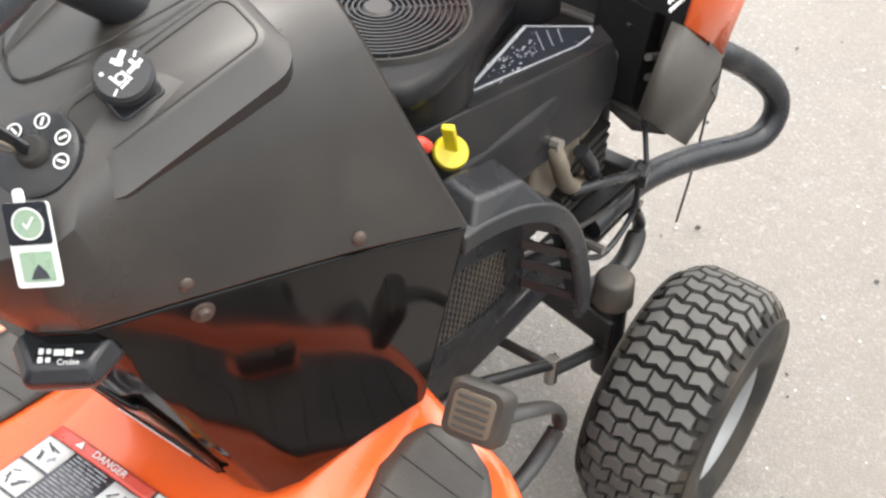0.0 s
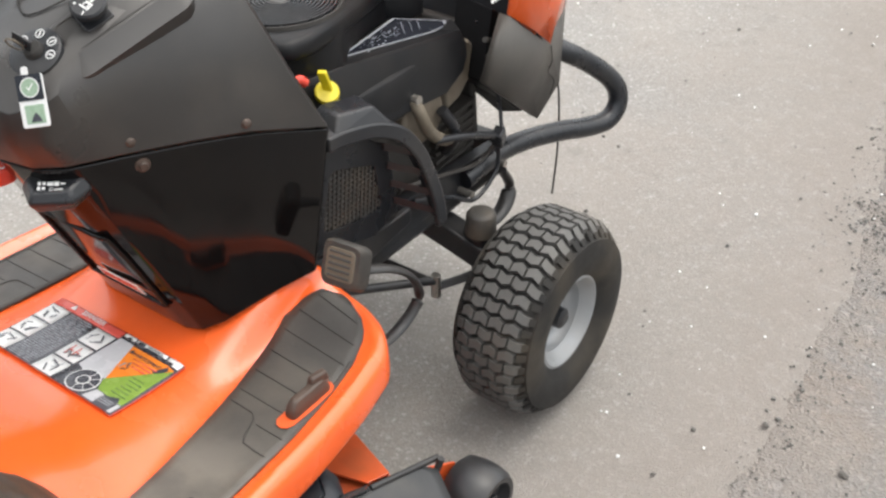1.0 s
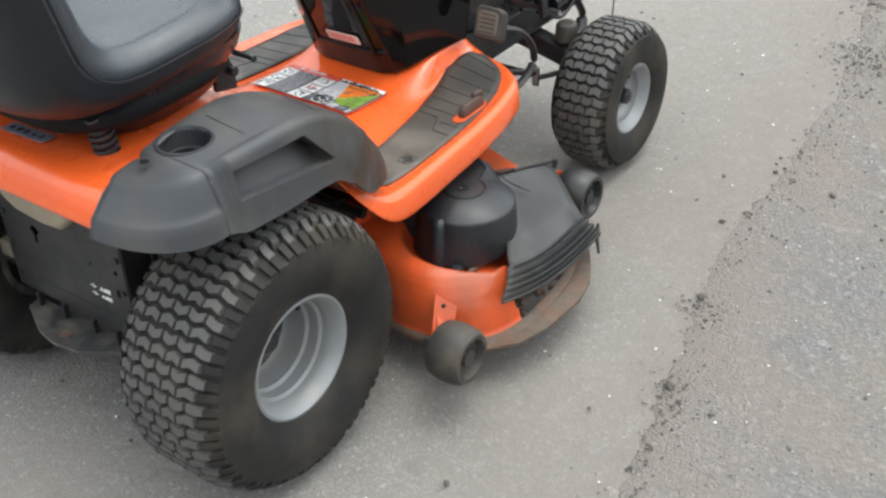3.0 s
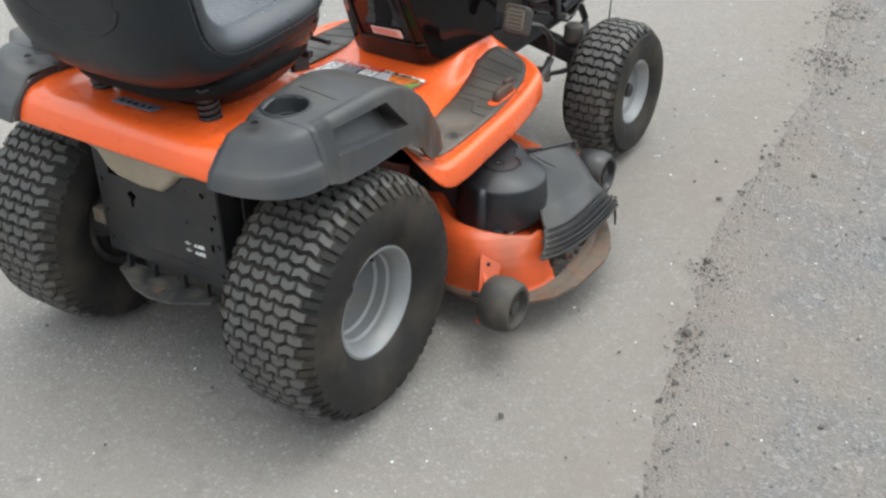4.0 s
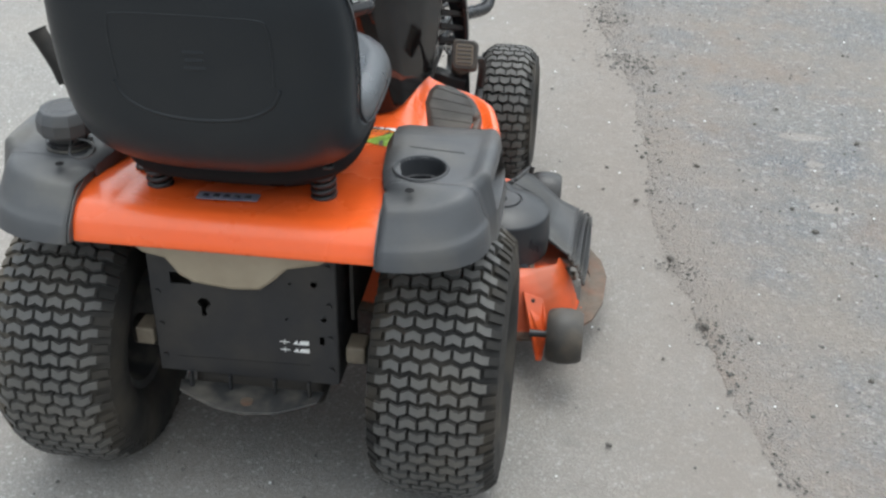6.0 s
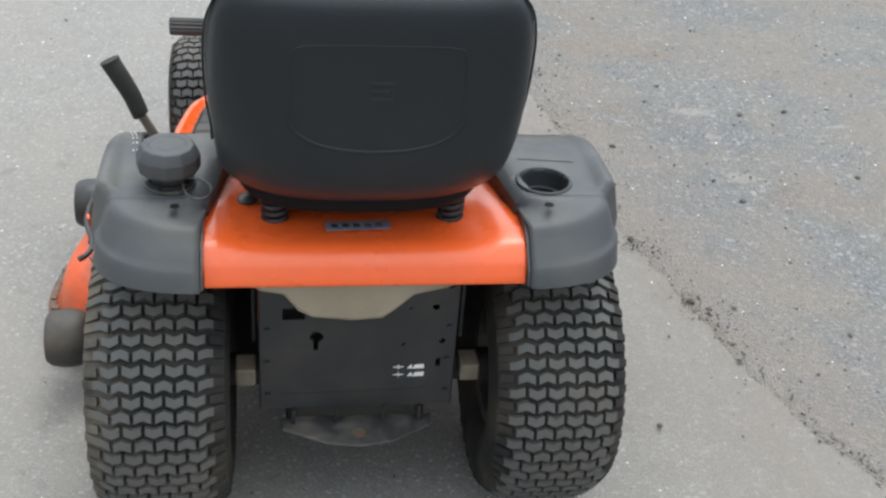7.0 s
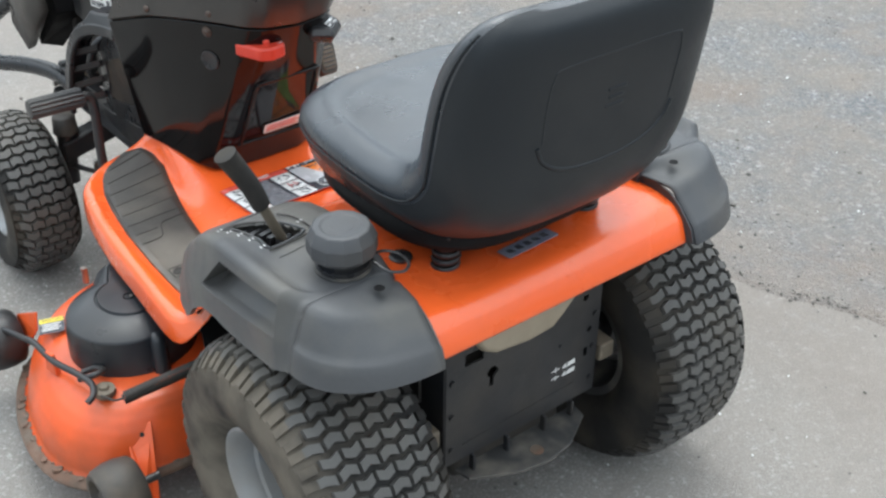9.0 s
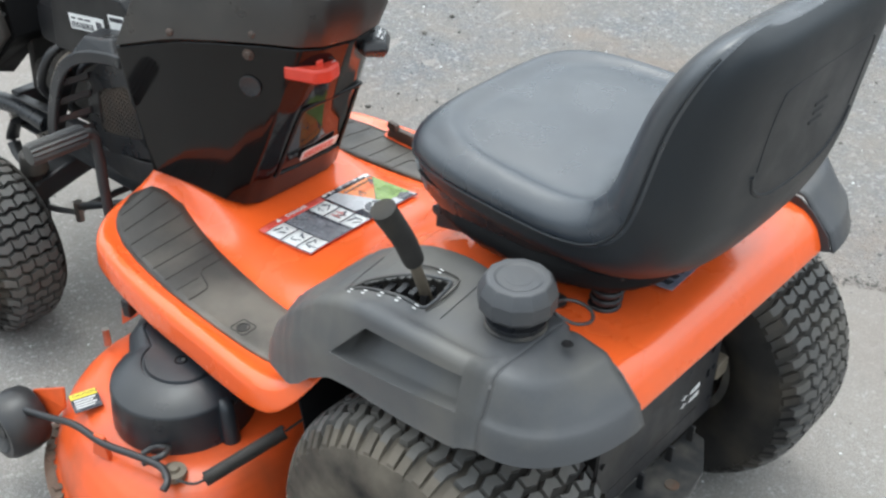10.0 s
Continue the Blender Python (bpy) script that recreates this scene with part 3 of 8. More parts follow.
def wheel(name, at, R, w, rim_r, rows, across, side, steer=0.0, rear=True, rubber=RUBBER):
    """A whole wheel whose outer face looks to +x; side -1 turns it round."""
    hub = part(name, lathe([(0.0, 0.002), (0.028, 0.002), (0.03, 0.0), (0.03, -0.05), (0.0, -0.05)], 20, "x"), FRAME, mower)
    part("tyre", lathe(tyre_profile(R, w, rim_r), 96, "x"), rubber, hub, "black turf tyre with dusty sidewalls")
    tread = part("tread", turf_tread(R, w, rows, across), TREAD, hub, "worn grey chevron turf tread with dark shoulder bars", smooth=30)
    tread.data.materials.append(rubber)
    h = w / 2
    lip, d = h * 0.80, h * 1.05
    prof = [(rim_r + 0.010, lip - 0.004), (rim_r + 0.011, lip + 0.003), (rim_r + 0.004, lip + 0.005), (rim_r - 0.002, lip), (rim_r - 0.005, lip - d * 0.08), (rim_r - 0.0115, lip - d * 0.15), (rim_r - 0.013, lip - d * 0.31), (rim_r - 0.0195, lip - d * 0.345), (rim_r - 0.0205, lip - d * 0.53), (rim_r - 0.0275, lip - d * 0.565), (rim_r - 0.029, lip - d * 0.87), (rim_r - 0.037, lip - d * 0.98), (rim_r * 0.56, lip - d * 1.06), (rim_r * 0.42, lip - d * 1.0),
            (0.034, lip - d * 0.98), (0.0305, lip - d * 1.0)]
    if not rear:
        prof = [(rim_r + 0.010, lip - 0.004), (rim_r + 0.011, lip + 0.003), (rim_r + 0.004, lip + 0.005), (rim_r - 0.003, lip), (rim_r - 0.010, lip - d * 0.20),
                (rim_r - 0.014, lip - d * 0.24), (rim_r - 0.016, lip - d * 0.40), (rim_r - 0.024, lip - d * 0.52), (rim_r * 0.60, lip - d * 0.56), (0.042, lip - d * 0.50), (0.036, lip - d * 0.42), (0.030, lip - d * 0.40), (0.026, lip - d * 0.40)]
    part("rim", lathe(prof, 64, "x"), RIM, hub, "silver painted steel wheel rim, dusty")
    inner = [(rim_r + 0.010, -lip + 0.004), (rim_r + 0.010, -lip - 0.004), (rim_r - 0.006, -lip), (rim_r - 0.02, -lip * 0.4), (rim_r * 0.6, -lip * 0.2), (0.03, -lip * 0.15)]
    part("inner_rim", lathe(inner, 48, "x"), HITCH, hub, "dusty dark inner rim")
    a = radians(35)
    part("valve_stem", rod((lip - d * 0.62, (rim_r - 0.03) * math.cos(a), (rim_r - 0.03) * math.sin(a)), (lip - d * 0.30, (rim_r - 0.034) * math.cos(a), (rim_r - 0.034) * math.sin(a)), 0.005, 8), BLACK, hub)
    if not rear:
        part("hub_cap", lathe([(0.0, lip - d * 0.10), (0.014, lip - d * 0.10), (0.0195, lip - d * 0.15), (0.021, lip - d * 0.40), (0.027, lip - d * 0.42), (0.0275, lip - d * 0.50)], 24, "x"), BLACK, hub, "black plastic axle cap")
    if rear:
        part("hub_cap", lathe([(0.0, lip - d * 0.60), (0.018, lip - d * 0.60), (0.024, lip - d * 0.66), (0.025, lip - d * 0.92), (0.036, lip - d * 0.95), (0.037, lip - d * 1.0)], 24, "x"), BLACK, hub, "black axle cap")
        for k in range(5):
            b = 2 * math.pi * k / 5 + 0.3
            part("wheel_bolt", rod((lip - d * 1.04, 0.046 * math.cos(b), 0.046 * math.sin(b)), (lip - d * 0.95, 0.046 * math.cos(b), 0.046 * math.sin(b)), 0.007, 6), RIM, hub)
    hub.matrix_basis = pose(*at, 20 if side > 0 else 65, 0, steer + (0 if side > 0 else 180))
    return hub


REAR_Y, FRONT_Y = 0.140, 1.449
wheel("rear_wheel", (0.349, REAR_Y, 0.261), 0.265, 0.225, 0.112, 64, 5, 1)
wheel("rear_wheel", (-0.345, REAR_Y, 0.261), 0.265, 0.225, 0.112, 64, 5, -1, rubber=LIT_DUSTY_RUBBER)
STEER = 0.0
wheel("front_wheel", (0.343, FRONT_Y, 0.191), 0.195, 0.156, 0.084, 46, 4, 1, STEER, rear=False)
wheel("front_wheel", (-0.343, FRONT_Y, 0.191), 0.195, 0.156, 0.084, 46, 4, -1, STEER, rear=False)


# ---- orange fender and footrest pressing ----
def body_grid():
    """Stations along the mower, each a line of (x, z) from the middle outwards."""
    key = [
        # y,   x0..x7, z0..z7: middle, plateau edge, slope, mat inner, mat outer, rim crest, rim outer, skirt
        (-0.084, (0, .09, .15, .19, .215, .235, .248, .256), (.588,) * 8),
        (-0.080, (0, .09, .15, .19, .215, .235, .248, .256), (.602,) * 8),
        (-0.068, (0, .09, .15, .19, .215, .235, .248, .258), (.626,) * 8),
        (-0.045, (0, .09, .15, .19, .215, .235, .252, .262), (.642, .642, .642, .643, .645, .646, .646, .645)),
        (-0.010, (0, .09, .15, .19, .215, .24, .26, .28), (.642, .642, .642, .644, .650, .653, .652, .650)),
        (0.10, (0, .09, .15, .19, .22, .25, .28, .30), (.636, .636, .637, .64, .647, .652, .65, .648)),
        (0.30, (0, .09, .15, .19, .23, .26, .30, .33), (.622, .622, .622, .622, .622, .62, .61, .60)),
        (0.38, (0, .09, .15, .20, .26, .33, .38, .40), (.590, .590, .588, .575, .54, .50, .47, .44)),
        (0.45, (0, .10, .16, .24, .33, .385, .408, .412), (.535, .535, .525, .46, .405, .41, .40, .355)),
        (0.50, (0, .11, .17, .255, .352, .390, .410, .413), (.495, .495, .480, .405, .392, .408, .398, .345)),
        (0.58, (0, .12, .175, .245, .350, .384, .402, .405), (.448, .448, .432, .392, .388, .405, .395, .340)),
        (0.67, (0, .13, .175, .232, .342, .375, .393, .396), (.425, .425, .412, .388, .386, .403, .393, .338)),
        (0.80, (0, .13, .165, .208, .342, .366, .384, .387), (.415, .415, .405, .390, .386, .404, .393, .338)),
        (0.90, (0, .14, .165, .190, .330, .352, .370, .373), (.440, .440, .428, .398, .388, .404, .393, .340)),
        (0.96, (0, .15, .166, .178, .318, .340, .358, .361), (.462, .462, .448, .410, .392, .406, .395, .342)),
        (1.01, (0, .155, .166, .178, .296, .324, .344, .347), (.470, .470, .458, .428, .400, .409, .397, .344)),
        (1.035, (0, .155, .168, .186, .268, .300, .322, .326), (.471, .470, .460, .440, .410, .413, .400, .348)),
        (1.055, (0, .15, .165, .182, .225, .262, .288, .294), (.468, .466, .458, .446, .426, .418, .404, .352)),
        (1.070, (0, .14, .155, .17, .19, .215, .24, .25), (.455, .450, .445, .436, .42, .408, .392, .350)),
    ]
    ky = [k[0] for k in key]
    ys = [-0.084, -0.080, -0.074, -0.068, -0.056, -0.045, -0.03, -0.01, 0.02] + [0.06 + 0.02 * i for i in range(48)] + [1.01, 1.022, 1.035, 1.045, 1.055, 1.063, 1.070]
    ys = sorted(set(round(y, 4) for y in ys))
    fine = []
    for y in ys:
        xs = [float(np.interp(y, ky, [k[1][c] for k in key])) for c in range(8)]
        zs = [float(np.interp(y, ky, [k[2][c] for k in key])) for c in range(8)]
        fine.append((y, xs, zs))
    # ease the stations into one another, but keep the ends
    for _ in range(2):
        for i in range(9, len(fine) - 4):
            a, b, c = fine[i - 1], fine[i], fine[i + 1]
            fine[i] = (b[0], [(p + 2 * q + r) / 4 for p, q, r in zip(a[1], b[1], c[1])], [(p + 2 * q + r) / 4 for p, q, r in zip(a[2], b[2], c[2])])
    return fine


BODY = body_grid()


def body_z(x, y):
    """The height of the pressing at a place."""
    ys = [b[0] for b in BODY]
    i = max(0, min(len(ys) - 2, int(np.searchsorted(ys, y)) - 1))
    k = (y - ys[i]) / (ys[i + 1] - ys[i])
    return (1 - k) * float(np.interp(abs(x), BODY[i][1], BODY[i][2])) + k * float(np.interp(abs(x), BODY[i + 1][1], BODY[i + 1][2]))


def build_body():
    loops = []
    for y, xs, zs in BODY:
        right = []
        for c in range(len(xs) - 1):
            for s in ((0, 0.5) if c not in (0, 3) else (0, 0.33, 0.66)):
                right.append((xs[c] + (xs[c + 1] - xs[c]) * s, y, zs[c] + (zs[c + 1] - zs[c]) * s))
        right.append((xs[-1], y, zs[-1]))
        loops.append([(-x, yy, z) for x, yy, z in right[:0:-1]] + right)
    bm = loft(loops, closed=False)
    part("fender_pressing", bm, ORANGE, mower, "glossy orange steel fender and footrest pressing", smooth=60, subsurf=1, solid=0.004)


build_body()


def mat_outline(side):
    """The rubber mat's edge in plan, from the inner rear corner round the front."""
    inner = [(0.258, 0.49), (0.250, 0.56), (0.238, 0.65), (0.224, 0.74), (0.210, 0.82), (0.192, 0.90), (0.178, 0.96), (0.180, 1.005), (0.198, 1.034)]
    outer = [(0.232, 1.046), (0.268, 1.036), (0.296, 1.010), (0.316, 0.960), (0.328, 0.90), (0.342, 0.80), (0.351, 0.67), (0.355, 0.57), (0.354, 0.51), (0.345, 0.488), (0.30, 0.482)]
    return [(side * x, y) for x, y in inner + outer]


def build_mat(side):
    rows = []
    n = 40
    ol = mat_outline(1)
    inner = sorted([p for p in ol[:10]], key=lambda p: p[1])
    outer = sorted([p for p in ol[9:]], key=lambda p: p[1])
    bm = bmesh.new()
    for i in range(n + 1):
        y = 0.486 + (1.044 - 0.486) * i / n
        x0 = float(np.interp(y, [p[1] for p in inner], [p[0] for p in inner]))
        x1 = float(np.interp(y, [p[1] for p in outer], [p[0] for p in outer]))
        if y < 0.50:
            x0, x1 = x0 + 0.01, x1 - 0.006
        rows.append([bm.verts.new((side * (x0 + (x1 - x0) * k / 8), y, body_z(x0 + (x1 - x0) * k / 8, y) + 0.0065)) for k in range(9)])
    for a, b in zip(rows, rows[1:]):
        for k in range(8):
            bm.faces.new((a[k], a[k + 1], b[k + 1], b[k]))
    mat = part("footrest_mat", bm, MAT, mower, "grey ribbed rubber foot mat, dusty", smooth=50, solid=0.005)
    # moulded grooves across the mat, a stepped heel panel behind them and an embossed square
    edge_in = lambda y: float(np.interp(y, [p[1] for p in inner], [p[0] for p in inner]))
    edge_out = lambda y: float(np.interp(y, [p[1] for p in outer], [p[0] for p in outer]))
    on = lambda x, y, up=0.0068: (side * x, y, body_z(x, y) + up)
    for i, y in enumerate((1.020, 0.985, 0.946, 0.904, 0.862, 0.821, 0.783)):
        x0, x1 = edge_in(y) + 0.008, edge_out(y) - 0.009
        if i == 6:
            x0 = 0.285
        part("groove", tube([on(x0 + (x1 - x0) * k / 6, y) for k in range(7)], 0.0010, 6, 0), SOOT, mat)
    heel = [(edge_in(0.797) + 0.008, 0.797), (0.240, 0.797), (0.266, 0.796), (0.275, 0.788), (0.287, 0.756), (0.295, 0.747), (0.318, 0.745), (0.338, 0.745)]
    part("heel_step", tube([on(x, y) for x, y in heel], 0.0013, 6, 0), SOOT, mat)
    sq = [(0.323 + a, 0.618 + b) for a, b in rounded(0.030, 0.034, 0.004, 2)]
    part("embossed_square", tube([on(x, y) for x, y in sq + sq[:1]], 0.0010, 6, 0), SOOT, mat)
    part("embossed_mark", lathe([(0.0, 0.0006), (0.009, 0.0006), (0.0095, 0.0018), (0.0115, 0.0018), (0.012, 0.0)], 20), SOOT, mat).location = on(0.323, 0.618, 0.0062)
    lip = [(edge_out(y) - 0.0045, y) for y in [0.50 + 0.02 * i for i in range(24)]]
    part("mat_lip", tube([on(x, y, 0.0066) for x, y in lip], 0.0016, 6, 0), MAT, mat, smooth=60)
    return mat


build_mat(1)
build_mat(-1)


# ---- grey fender pods ----
def pod_stations():
    # y, inner x, inner z, top z, ridge x, ridge z, side x, side z, bottom x, bottom z
    return [
        (0.030, .252, .672, .688, .402, .686, .424, .630, .434, .584),
        (0.040, .250, .673, .689, .404, .687, .426, .630, .435, .581),
        (0.060, .246, .675, .690, .423, .702, .440, .631, .442, .575),
        (0.080, .240, .676, .690, .424, .702, .440, .630, .442, .572),
        (0.150, .232, .674, .690, .425, .699, .440, .616, .441, .564),
        (0.210, .225, .668, .689, .424, .695, .438, .606, .440, .561),
        (0.240, .222, .660, .684, .422, .690, .437, .601, .438, .560),
        (0.285, .219, .648, .672, .416, .676, .433, .590, .436, .553),
        (0.330, .214, .626, .652, .409, .652, .427, .570, .430, .523),
        (0.375, .210, .598, .624, .402, .616, .418, .545, .420, .478),
        (0.405, .206, .574, .600, .397, .588, .410, .525, .411, .455),
        (0.430, .204, .548, .574, .390, .556, .402, .506, .404, .452),
        (0.460, .205, .515, .540, .378, .526, .392, .490, .396, .450),
        (0.480, .212, .490, .510, .362, .502, .378, .474, .384, .448),
        (0.488, .225, .468, .484, .348, .480, .362, .464, .368, .446),
    ]


CUP = (0.307, 0.079)
SLOT = [(-0.383, 0.294), (-0.360, 0.287), (-0.343, 0.272), (-0.329, 0.253), (-0.318, 0.232), (-0.310, 0.208), (-0.305, 0.190), (-0.329, 0.182), (-0.355, 0.178), (-0.369, 0.181), (-0.368, 0.212), (-0.371, 0.245), (-0.375, 0.273)]


def inside(x, y, poly):
    hit = False
    for (ax, ay), (bx, by) in zip(poly, poly[1:] + poly[:1]):
        if (ay > y) != (by > y) and x < ax + (y - ay) / (by - ay) * (bx - ax):
            hit = not hit
    return hit


def pod_front(side):
    """The part ahead of the crease: flat top, proud band round the grip pocket, and the nose."""
    st = pod_stations()
    ky = [s[0] for s in st]
    ys = sorted(set([round(v, 4) for v in ky] + [round(0.030 + 0.0045 * i, 4) for i in range(102) if 0.030 + 0.0045 * i < 0.488] + [0.049, 0.0525]))
    tab = np.array([[float(np.interp(y, ky, [s[c] for s in st])) for c in range(1, 10)] for y in ys])
    yy = np.array(ys)
    soft = tab.copy()
    for i, y in enumerate(ys):
        if 0.034 < y < 0.48:
            wgt = np.exp(-((yy - y) / (0.0045 if y < 0.07 else 0.009)) ** 2)
            soft[i] = (tab * wgt[:, None]).sum(0) / wgt.sum()
    loops = []
    for y, row in zip(ys, soft):
        xi, zi, zt, xr, zr, xs, zs, xb, zb = (float(v) for v in row)
        wide = xr - 0.034 - xi - 0.03
        loop = [(xi, zi - 0.06), (xi, zi), (xi + 0.012, zi + (zt - zi) * 0.8), *[(xi + 0.03 + wide * q / 22, zt) for q in range(23)]]
        loop += [(xr - 0.026, zt + (zr - zt) * 0.25), (xr - 0.016, zt + (zr - zt) * 0.92), (xr - 0.008, zr), (xr - 0.002, zr - 0.002), (xr + 0.003, zr - 0.007)]
        # the grip pocket: a slanted quarter cut in the side, deep under its upper edge, running out at its lower one
        low = float(np.interp(y, (0.03, 0.054, 0.29), (0.632, 0.632, 0.592)))
        top = float(np.interp(y, (0.060, 0.222, 0.288), (0.682, 0.668, 0.594)))
        rear = float(np.clip((y - 0.060) / 0.0045, 0, 1))
        tall = max(0.0, top - low)
        deep = 0.052 * rear * min(1.0, tall / 0.022) if 0.055 < y < 0.29 else 0.0
        top = max(top, low + 0.004)
        face = lambda z: xr + 0.004 + (xs - xr - 0.004) * min(1.0, max(0.0, (zr - 0.007 - z) / max(0.01, zr - 0.007 - zs)))
        loop.append((face(zr - 0.013), zr - 0.013))
        for k, w in ((-0.03, 0.0), (0.0, 0.0), (0.015, 0.85), (0.05, 1.0), (0.35, 0.84), (0.65, 0.64), (0.93, 0.44), (0.972, 0.32), (1.0, 0.0), (1.04, 0.0)):
            zz = top + (low - top) * k
            zz = min(zz, zr - 0.014)
            loop.append((face(zz) - deep * w, zz))
        zl = min(loop[-1][1], low)
        loop += [(xs + (xb - xs) * q, zl + (zb - zl) * q) for q in (0.3, 0.65)] + [(xb, zb + 0.004), (xb + 0.001, zb), (xb - 0.006, zb - 0.001)]
        loops.append([(side * x, y, z) for x, z in loop])
    return loft(loops, closed=False)


def pod_rear(side):
    """The rounded tail: one quarter turn of profiles from the side to the rear, with a step above the hem."""
    loops = []
    cx, cy = 0.252, 0.030
    rings = [(0.00, 0.0, .672, .664), (.012, .004, .684, .668), (.03, .015, .688, .670), (.08, .035, .688, .670), (.125, .056, .688, .670), (.140, .064, .6875, .669), (.149, .071, .684, .664),
             (.154, .077, .677, .657), (.160, .086, .664, .648), (.1655, .098, .648, .638), (.169, .105, .638, .631), (.1715, .110, .632, .626), (.175, .115, .629, .622), (.178, .119, .625, .618), (.180, .124, .606, .606), (.182, .130, .588, .594), (.183, .131, .584, .590), (.177, .124, .583, .589)]
    n = 26
    for k in range(n + 1):
        t = radians(90.0 * k / n)
        c, s = math.cos(t), math.sin(t)
        e = 2 / 2.15
        loops.append([(side * (cx + 0.009 * s * s * min(1.0, b / 0.07) + a * c ** e), cy - b * s ** e, z0 + (z1 - z0) * s * s) for a, b, z0, z1 in rings])
    return loft(loops, closed=False)


def build_pod(side):
    bm = pod_front(side)
    PLASTIC = GREY if side > 0 else LIT_DUSTY_GREY
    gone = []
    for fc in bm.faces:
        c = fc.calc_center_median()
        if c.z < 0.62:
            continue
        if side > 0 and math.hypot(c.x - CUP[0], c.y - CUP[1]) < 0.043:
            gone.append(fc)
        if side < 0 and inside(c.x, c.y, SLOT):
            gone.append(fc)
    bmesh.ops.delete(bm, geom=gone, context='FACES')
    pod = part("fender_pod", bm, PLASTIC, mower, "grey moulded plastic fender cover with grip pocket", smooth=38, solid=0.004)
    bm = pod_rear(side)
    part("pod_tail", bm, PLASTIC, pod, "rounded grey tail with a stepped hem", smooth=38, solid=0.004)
    # inner wall of the tail, against the orange pressing
    edge = [(0.030, 0.666), (0.000, 0.667), (-0.034, 0.661), (-0.056, 0.648), (-0.074, 0.630), (-0.088, 0.615), (-0.096, 0.592), (-0.060, 0.580), (0.030, 0.580)]
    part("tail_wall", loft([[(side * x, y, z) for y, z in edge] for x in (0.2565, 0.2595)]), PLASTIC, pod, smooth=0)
    return pod


pod_right, pod_left = build_pod(1), build_pod(-1)


# ---- tower between seat and engine, and the dash over it ----
def plan_loop(pts, n=4):
    """A closed outline from the right half's points (rear middle to front middle), rounded a little and mirrored."""
    right = [Vector(p) for p in pts]
    line = []
    for a, b in zip(right, right[1:]):
        for k in range(n):
            line.append(a.lerp(b, k / n))
    line.append(right[-1])
    return [tuple(p) for p in line] + [(-p.x, p.y, p.z) for p in line[-2:0:-1]]


SEAM = [(0, .672, .785), (.062, .682, .787), (.092, .706, .787), (.122, .772, .783), (.155, .850, .775), (.184, .930, .762), (.214, 1.052, .722), (.205, 1.066, .718), (0, 1.07, .715)]
FOOT = [(0, .846, .428), (.085, .846, .430), (.118, .852, .438), (.138, .880, .445), (.150, .920, .452), (.164, .965, .460), (.184, 1.032, .466), (.176, 1.045, .466), (0, 1.05, .466)]


def between(a, b, k, bulge=0.0):
    out = []
    for p, q in zip(a, b):
        v = Vector(p).lerp(Vector(q), k)
        out.append((v.x * (1 + bulge), v.y - bulge * 0.12, v.z))
    return out


def build_tower():
    loops = [plan_loop(between(SEAM, FOOT, k)) for k in (1, 0.97, 0.9, 0.75, 0.6, 0.45, 0.3, 0.15, 0.05, 0.0)]
    tower = part("steering_tower", loft(loops), BLACK_GLOSS, mower, "glossy black plastic tower that mirrors the orange body", smooth=30, bevel=0.006, segs=3)
    return tower


tower = build_tower()
D1 = [(0, .668, .790), (.064, .678, .792), (.095, .704, .792), (.125, .772, .788), (.158, .850, .780), (.187, .930, .767), (.217, 1.050, .727), (.206, 1.060, .722), (0, 1.065, .72)]
D2 = [(0, .650, .835), (.066, .658, .836), (.096, .685, .837), (.122, .768, .838), (.150, .852, .836), (.176, .925, .83), (.198, 1.012, .81), (.19, 1.022, .81), (0, 1.03, .81)]
D3 = [(0, .654, .878), (.064, .664, .876), (.093, .692, .884), (.111, .776, .911), (.126, .858, .928), (.142, .92, .935), (.154, .978, .933), (.147, .986, .933), (0, .996, .935)]
D4 = [(0, .698, .912), (.054, .703, .908), (.080, .729, .917), (.090, .795, .945), (.104, .865, .962), (.115, .925, .970), (.126, .975, .970), (.12, .982, .970), (0, .99, .972)]
D5 = [(0, .740, .932), (.03, .745, .934), (.045, .77, .942), (.060, .82, .962), (.07, .88, .978), (.075, .925, .986), (.08, .958, .986), (.076, .963, .986), (0, .97, .99)]


def build_dash():
    loops = [plan_loop(d) for d in (D1, between(D1, D2, 0.1), D2, D3, between(D3, D4, 0.5), D4, D5)]
    return part("dash", loft(loops), DASH, mower, "grey-brown textured plastic dash hood, dusty", smooth=35, bevel=0.005, segs=3)


dash = build_dash()


# ---- seat ----
def super_loop(w, h, n=28, e=3.2):
    """A rounded-rectangle outline as a superellipse."""
    out = []
    for k in range(n):
        a = 2 * math.pi * k / n
        c, s = math.cos(a), math.sin(a)
        out.append((w * math.copysign(abs(c) ** (2 / e), c), h * math.copysign(abs(s) ** (2 / e), s)))
    return out


